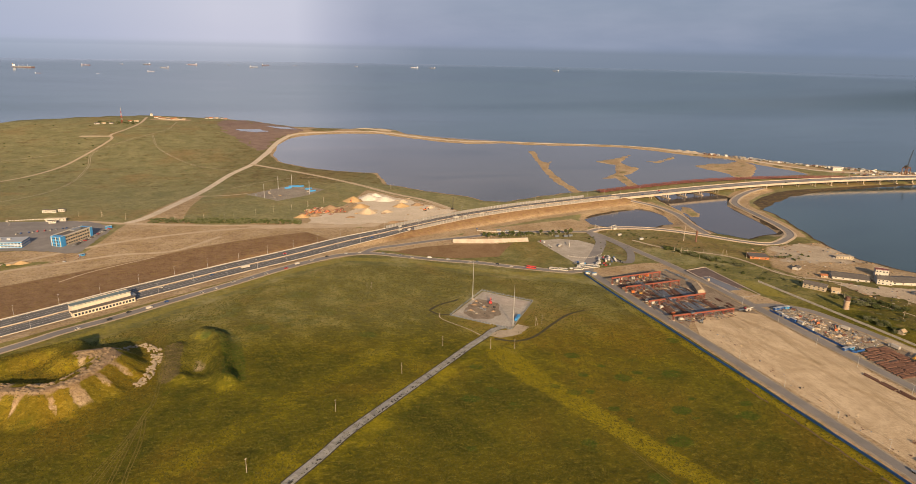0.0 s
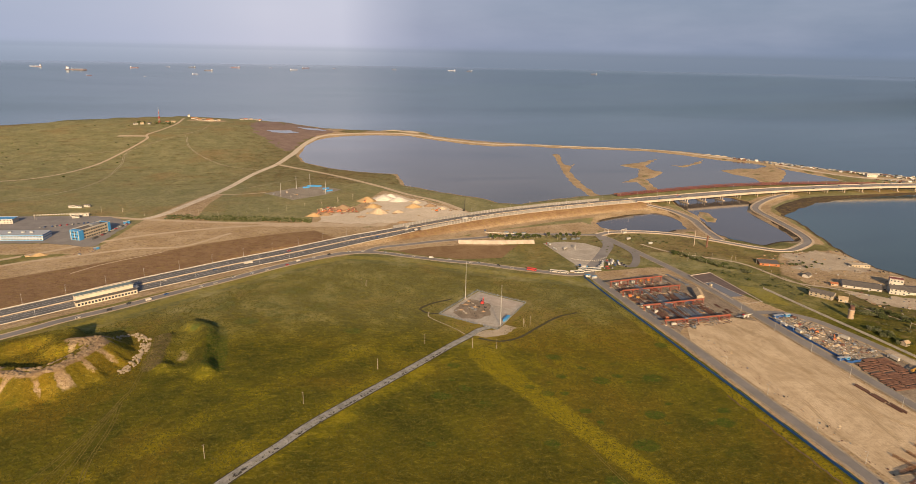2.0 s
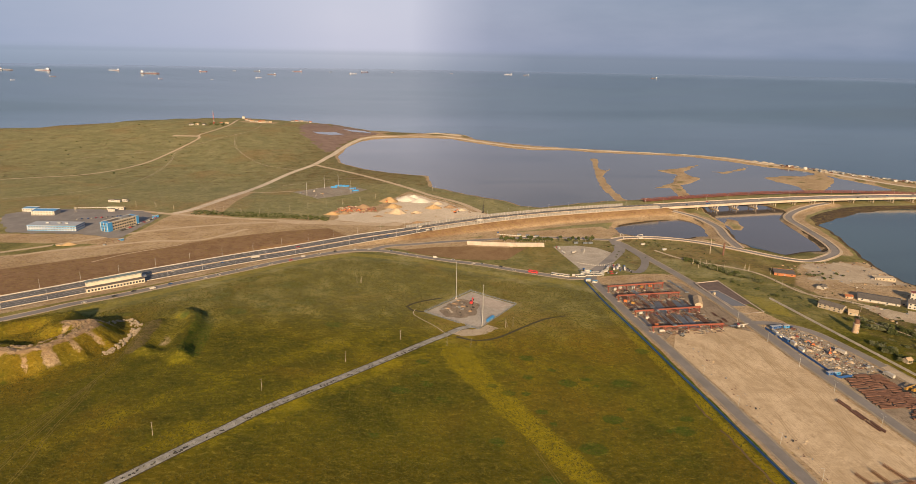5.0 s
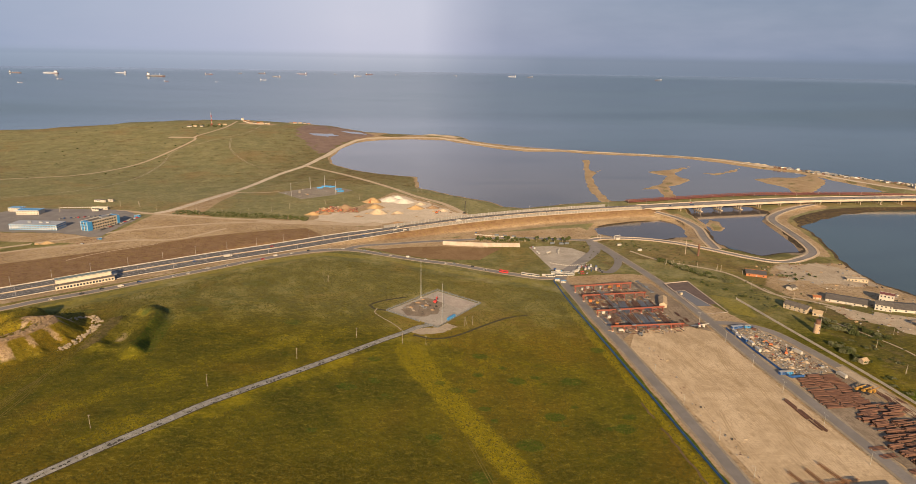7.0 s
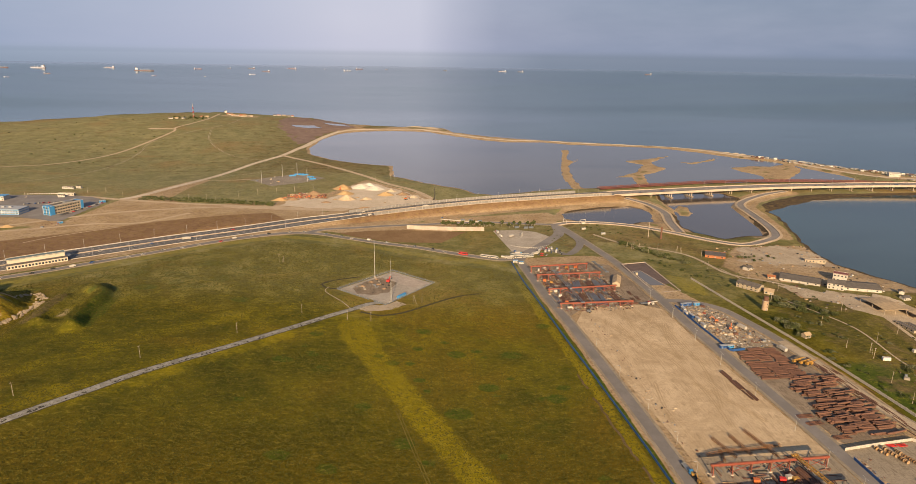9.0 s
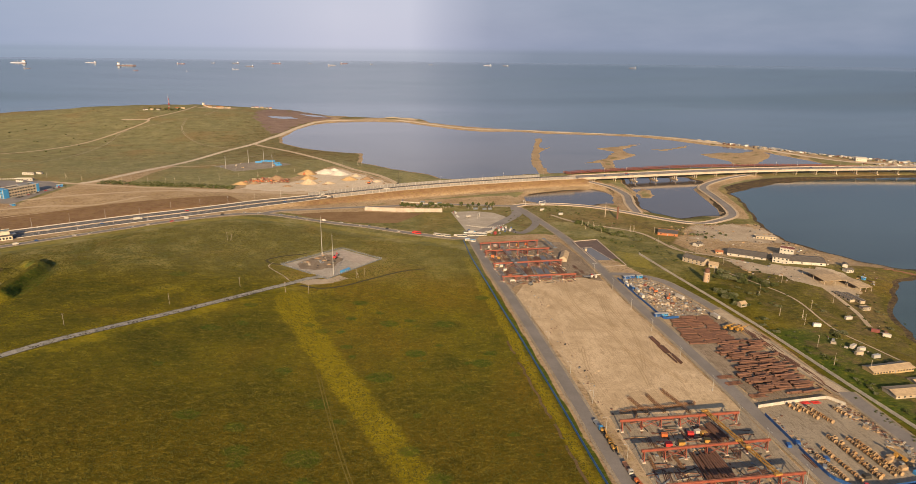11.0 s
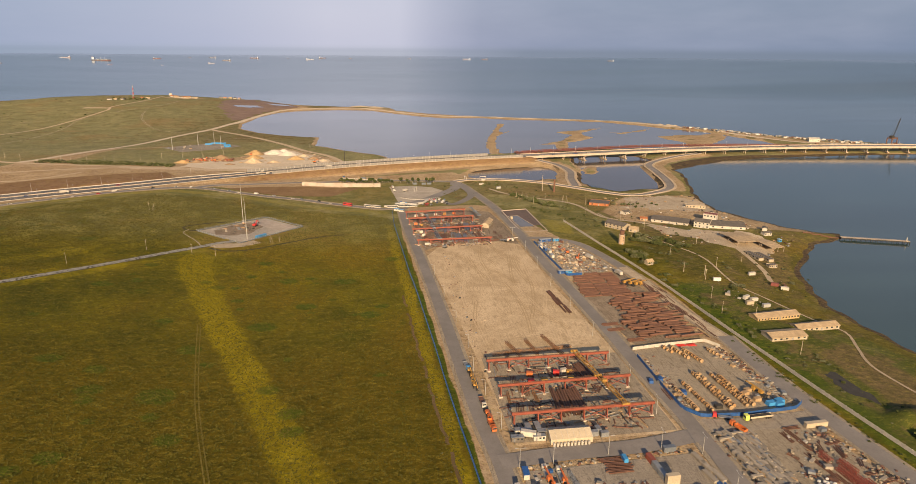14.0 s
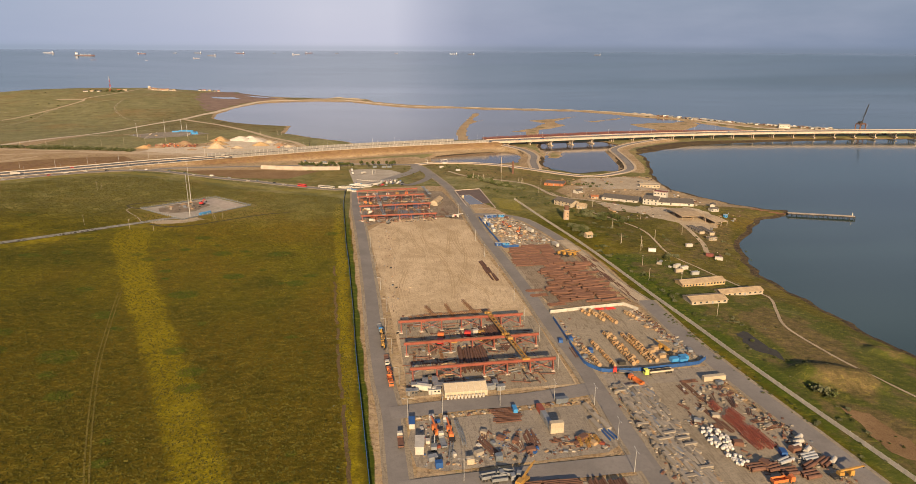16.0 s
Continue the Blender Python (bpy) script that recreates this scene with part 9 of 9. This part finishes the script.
def ship(x, y, L, yaw, hull, label):
    ob = thing("ship", label, "ship", "ships at anchor", at=(x, y, float(sea_height(np.array(x), np.array(y)))), yaw=yaw)
    W, D = L * 0.14, L * 0.036
    out = [(-L / 2, -W / 2), (L * 0.36, -W / 2), (L / 2, 0), (L * 0.36, W / 2), (-L / 2, W / 2)]
    part("hull", MB().prism(out, -1, D), hull, ob)
    part("boot_top", MB().prism([(px * 1.002, py * 1.01) for px, py in out], -1, D * 0.3), M_shipred, ob)
    part("deckhouse", MB().box((-L * 0.38, 0, D + L * 0.065), (L * 0.13, W * 0.8, L * 0.10)), M_shipwhite, ob, "white deckhouse")
    part("funnel", MB().tube((-L * 0.43, 0, D + L * 0.08), (-L * 0.43, 0, D + L * 0.15), W * 0.14, W * 0.12, 10), M_yellow, ob)
    for k in (-0.2, 0.0, 0.2):
        part("mast", MB().tube((L * k, 0, D), (L * k, 0, D + L * 0.11), L * 0.008, L * 0.006, 6), M_shipwhite, ob)
        part("hatch", MB().box((L * k + L * 0.08, 0, D + L * 0.008), (L * 0.12, W * 0.7, L * 0.016)), M_graysteel, ob)
    part("forecastle", MB().prism([(L * 0.36, -W * 0.45), (L * 0.49, 0), (L * 0.36, W * 0.45)], D, D * 1.4), hull, ob)
    return ob


for i, (x, y, L) in enumerate(((-2207, 4175, 70), (-2043, 4254, 88), (-2034, 4240, 88), (-1938, 3728, 24), (-1848, 3970, 37), (-1689, 4420, 66), (-1436, 4325, 114), (-1283, 4061, 28), (-1168, 4541, 52), (-1000, 4110, 16), (-992, 4653, 26), (-849, 4686, 48), (-759, 4294, 40), (-716, 4508, 55), (-575, 4727, 57), (-606, 4734, 22), (-349, 4769, 22), (-187, 4673, 56), (-113, 4809, 53), (86, 4799, 22), (509, 4789, 26), (923, 4743, 57), (1052, 4722, 44), (1916, 4482, 48))):
    hull, word = ((M_shipdark, "dark-hulled"), (M_shipwhite, "white-hulled"), (M_shipred, "red-hulled"))[(0, 2, 1, 1, 0, 1, 0, 2, 2, 1, 0, 0, 1, 0, 2, 1, 0, 1, 2, 0, 0, 1, 0, 0)[i]]
    ship(x, y, L, rnd.choice((5, 175, 12, 184)), hull, word + " cargo ship at anchor in the strait")
for name, mb in LOOSE.items():
    tagged(new("yard_clutter", mb.mesh("yard_clutter", bpy.data.materials[name])), "loose crates, timber and scrap strewn about the yards", "clutter", kind="stuff")

# ---- the field's grass and flowers ----
M_grass = leaf_material("dry_grass_blades", (0.069, 0.061, 0.005), (0.097, 0.079, 0.007))
M_darkgrass = leaf_material("dark_grass_blades", (0.062, 0.064, 0.005), (0.084, 0.078, 0.006))
M_bloom = leaf_material("yellow_flowers", (0.14, 0.110, 0.005), (0.20, 0.150, 0.006))
FIELD = [(-300, 120), (375, 50), (366, 330), (350, 560), (338, 640), (140, 722), (60, 728), (-15, 676), (-113, 590), (-230, 486), (-300, 425)]
FIELD_ROAD = [(-20, 285), (5, 312), (33, 348), (81, 405), (146, 477), (190, 515)]


def tufts(name, mat, n, seed, size, keep, label):
    """Many small slanting blades of grass as one sheet of loose growth."""
    q = np.random.default_rng(seed)
    x, y = q.uniform(-300, 380, n * 3), q.uniform(60, 730, n * 3)
    m = (sdist(FIELD, x, y) > 3) & (seg_dist(FIELD_ROAD, x, y)[0] > 6.5) & (sdist(PAD, x, y) < -6)
    x, y = x[m], y[m]
    i = np.clip(np.searchsorted(GX, x) - 1, 0, len(GX) - 2)
    j = np.clip(np.searchsorted(GY, y) - 1, 0, len(GY) - 2)
    m = q.random(len(x)) < keep(i, j)
    x, y, i, j = x[m][:n], y[m][:n], i[m][:n], j[m][:n]
    u, v = (x - GX[i]) / (GX[i + 1] - GX[i]), (y - GY[j]) / (GY[j + 1] - GY[j])
    z = (ZZ[j, i] * (1 - u) + ZZ[j, i + 1] * u) * (1 - v) + (ZZ[j + 1, i] * (1 - u) + ZZ[j + 1, i + 1] * u) * v
    verts, faces = [], []
    for b in range(2):
        a, s, h = q.uniform(0, math.tau, len(x)), size * q.uniform(0.5, 1.3, len(x)), size * q.uniform(0.25, 0.6, len(x))
        ca, sa = np.cos(a) * s, np.sin(a) * s
        base = np.stack([x - ca * 0.5, y - sa * 0.5, z - 0.03], -1), np.stack([x + ca * 0.5, y + sa * 0.5, z - 0.03], -1)
        top = np.stack([x + ca * 0.4 - sa * 0.45, y + sa * 0.4 + ca * 0.45, z + h], -1), np.stack([x - ca * 0.3 - sa * 0.35, y - sa * 0.3 + ca * 0.35, z + h * 0.8], -1)
        verts.append(np.stack([base[0], base[1], top[0], top[1]], 1).reshape(-1, 3))
    co = np.concatenate(verts)
    k = len(co) // 4
    me = bpy.data.meshes.new(name)
    me.vertices.add(len(co))
    me.vertices.foreach_set("co", co.astype(np.float32).ravel())
    me.loops.add(len(co))
    me.loops.foreach_set("vertex_index", np.arange(len(co), dtype=np.int32))
    me.polygons.add(k)
    me.polygons.foreach_set("loop_start", (np.arange(k) * 4).astype(np.int32))
    me.materials.append(mat)
    me.update(calc_edges=True)
    return tagged(new(name, me), label, "grass", kind="stuff")


tufts("grass_tufts", M_grass, 90000, 3, 0.9, lambda i, j: 0.9 * (soil[j, i] < 0.4), "knee-high dry olive grass over the field")
tufts("dark_grass_tufts", M_darkgrass, 60000, 4, 0.8, lambda i, j: (0.35 + lush_shade[j, i]) * (soil[j, i] < 0.5), "darker green weeds scattered over the field")
tufts("yellow_bloom", M_bloom, 70000, 5, 0.5, lambda i, j: np.clip(bloom[j, i] * 1.3 - 0.4, 0.0, 1) * (soil[j, i] < 0.5), "yellow flowers in drifts over the field")

# wheel ruts across the emptied sand yard
M_rut = sand_material("rutted_sand", (0.36, 0.262, 0.148), (0.43, 0.32, 0.19), (0.30, 0.215, 0.12), False)
M_rutpale = sand_material("scraped_sand", (0.50, 0.38, 0.24), (0.56, 0.43, 0.28), (0.42, 0.31, 0.19), False)
SAND = [(371, 483), (387, 517), (446, 526), (464, 513), (469, 395), (477, 295), (481, 186), (396, 182), (387, 304), (379, 390)]
q = random.Random(11)
for k in range(34):
    a = (q.uniform(385, 460), q.uniform(290, 510))
    ang = radians(97 + q.gauss(0, 9))
    pts, bend = [Vector(a)], q.uniform(-0.09, 0.09)
    for s in range(q.randint(3, 6)):
        ang += bend
        pts.append(pts[-1] + Vector((math.cos(ang), math.sin(ang))) * q.uniform(14, 24))
    pts = [p for p in pts if sdist(SAND, np.array([p.x]), np.array([p.y]))[0] > 3]
    if len(pts) < 3:
        continue
    line = smooth_line(pts, 5)
    track = tagged(new("wheel_track", None), "tyre track pressed into the sand", "track", kind="structure")
    for s in (-1.0, 1.0):
        part("rut", ribbon(line, s - 0.32, s + 0.32, lambda x, y, i: H(x, y) + 0.19 + 0.004 * k, 1), (M_rut, M_rutpale)[k % 2], track)
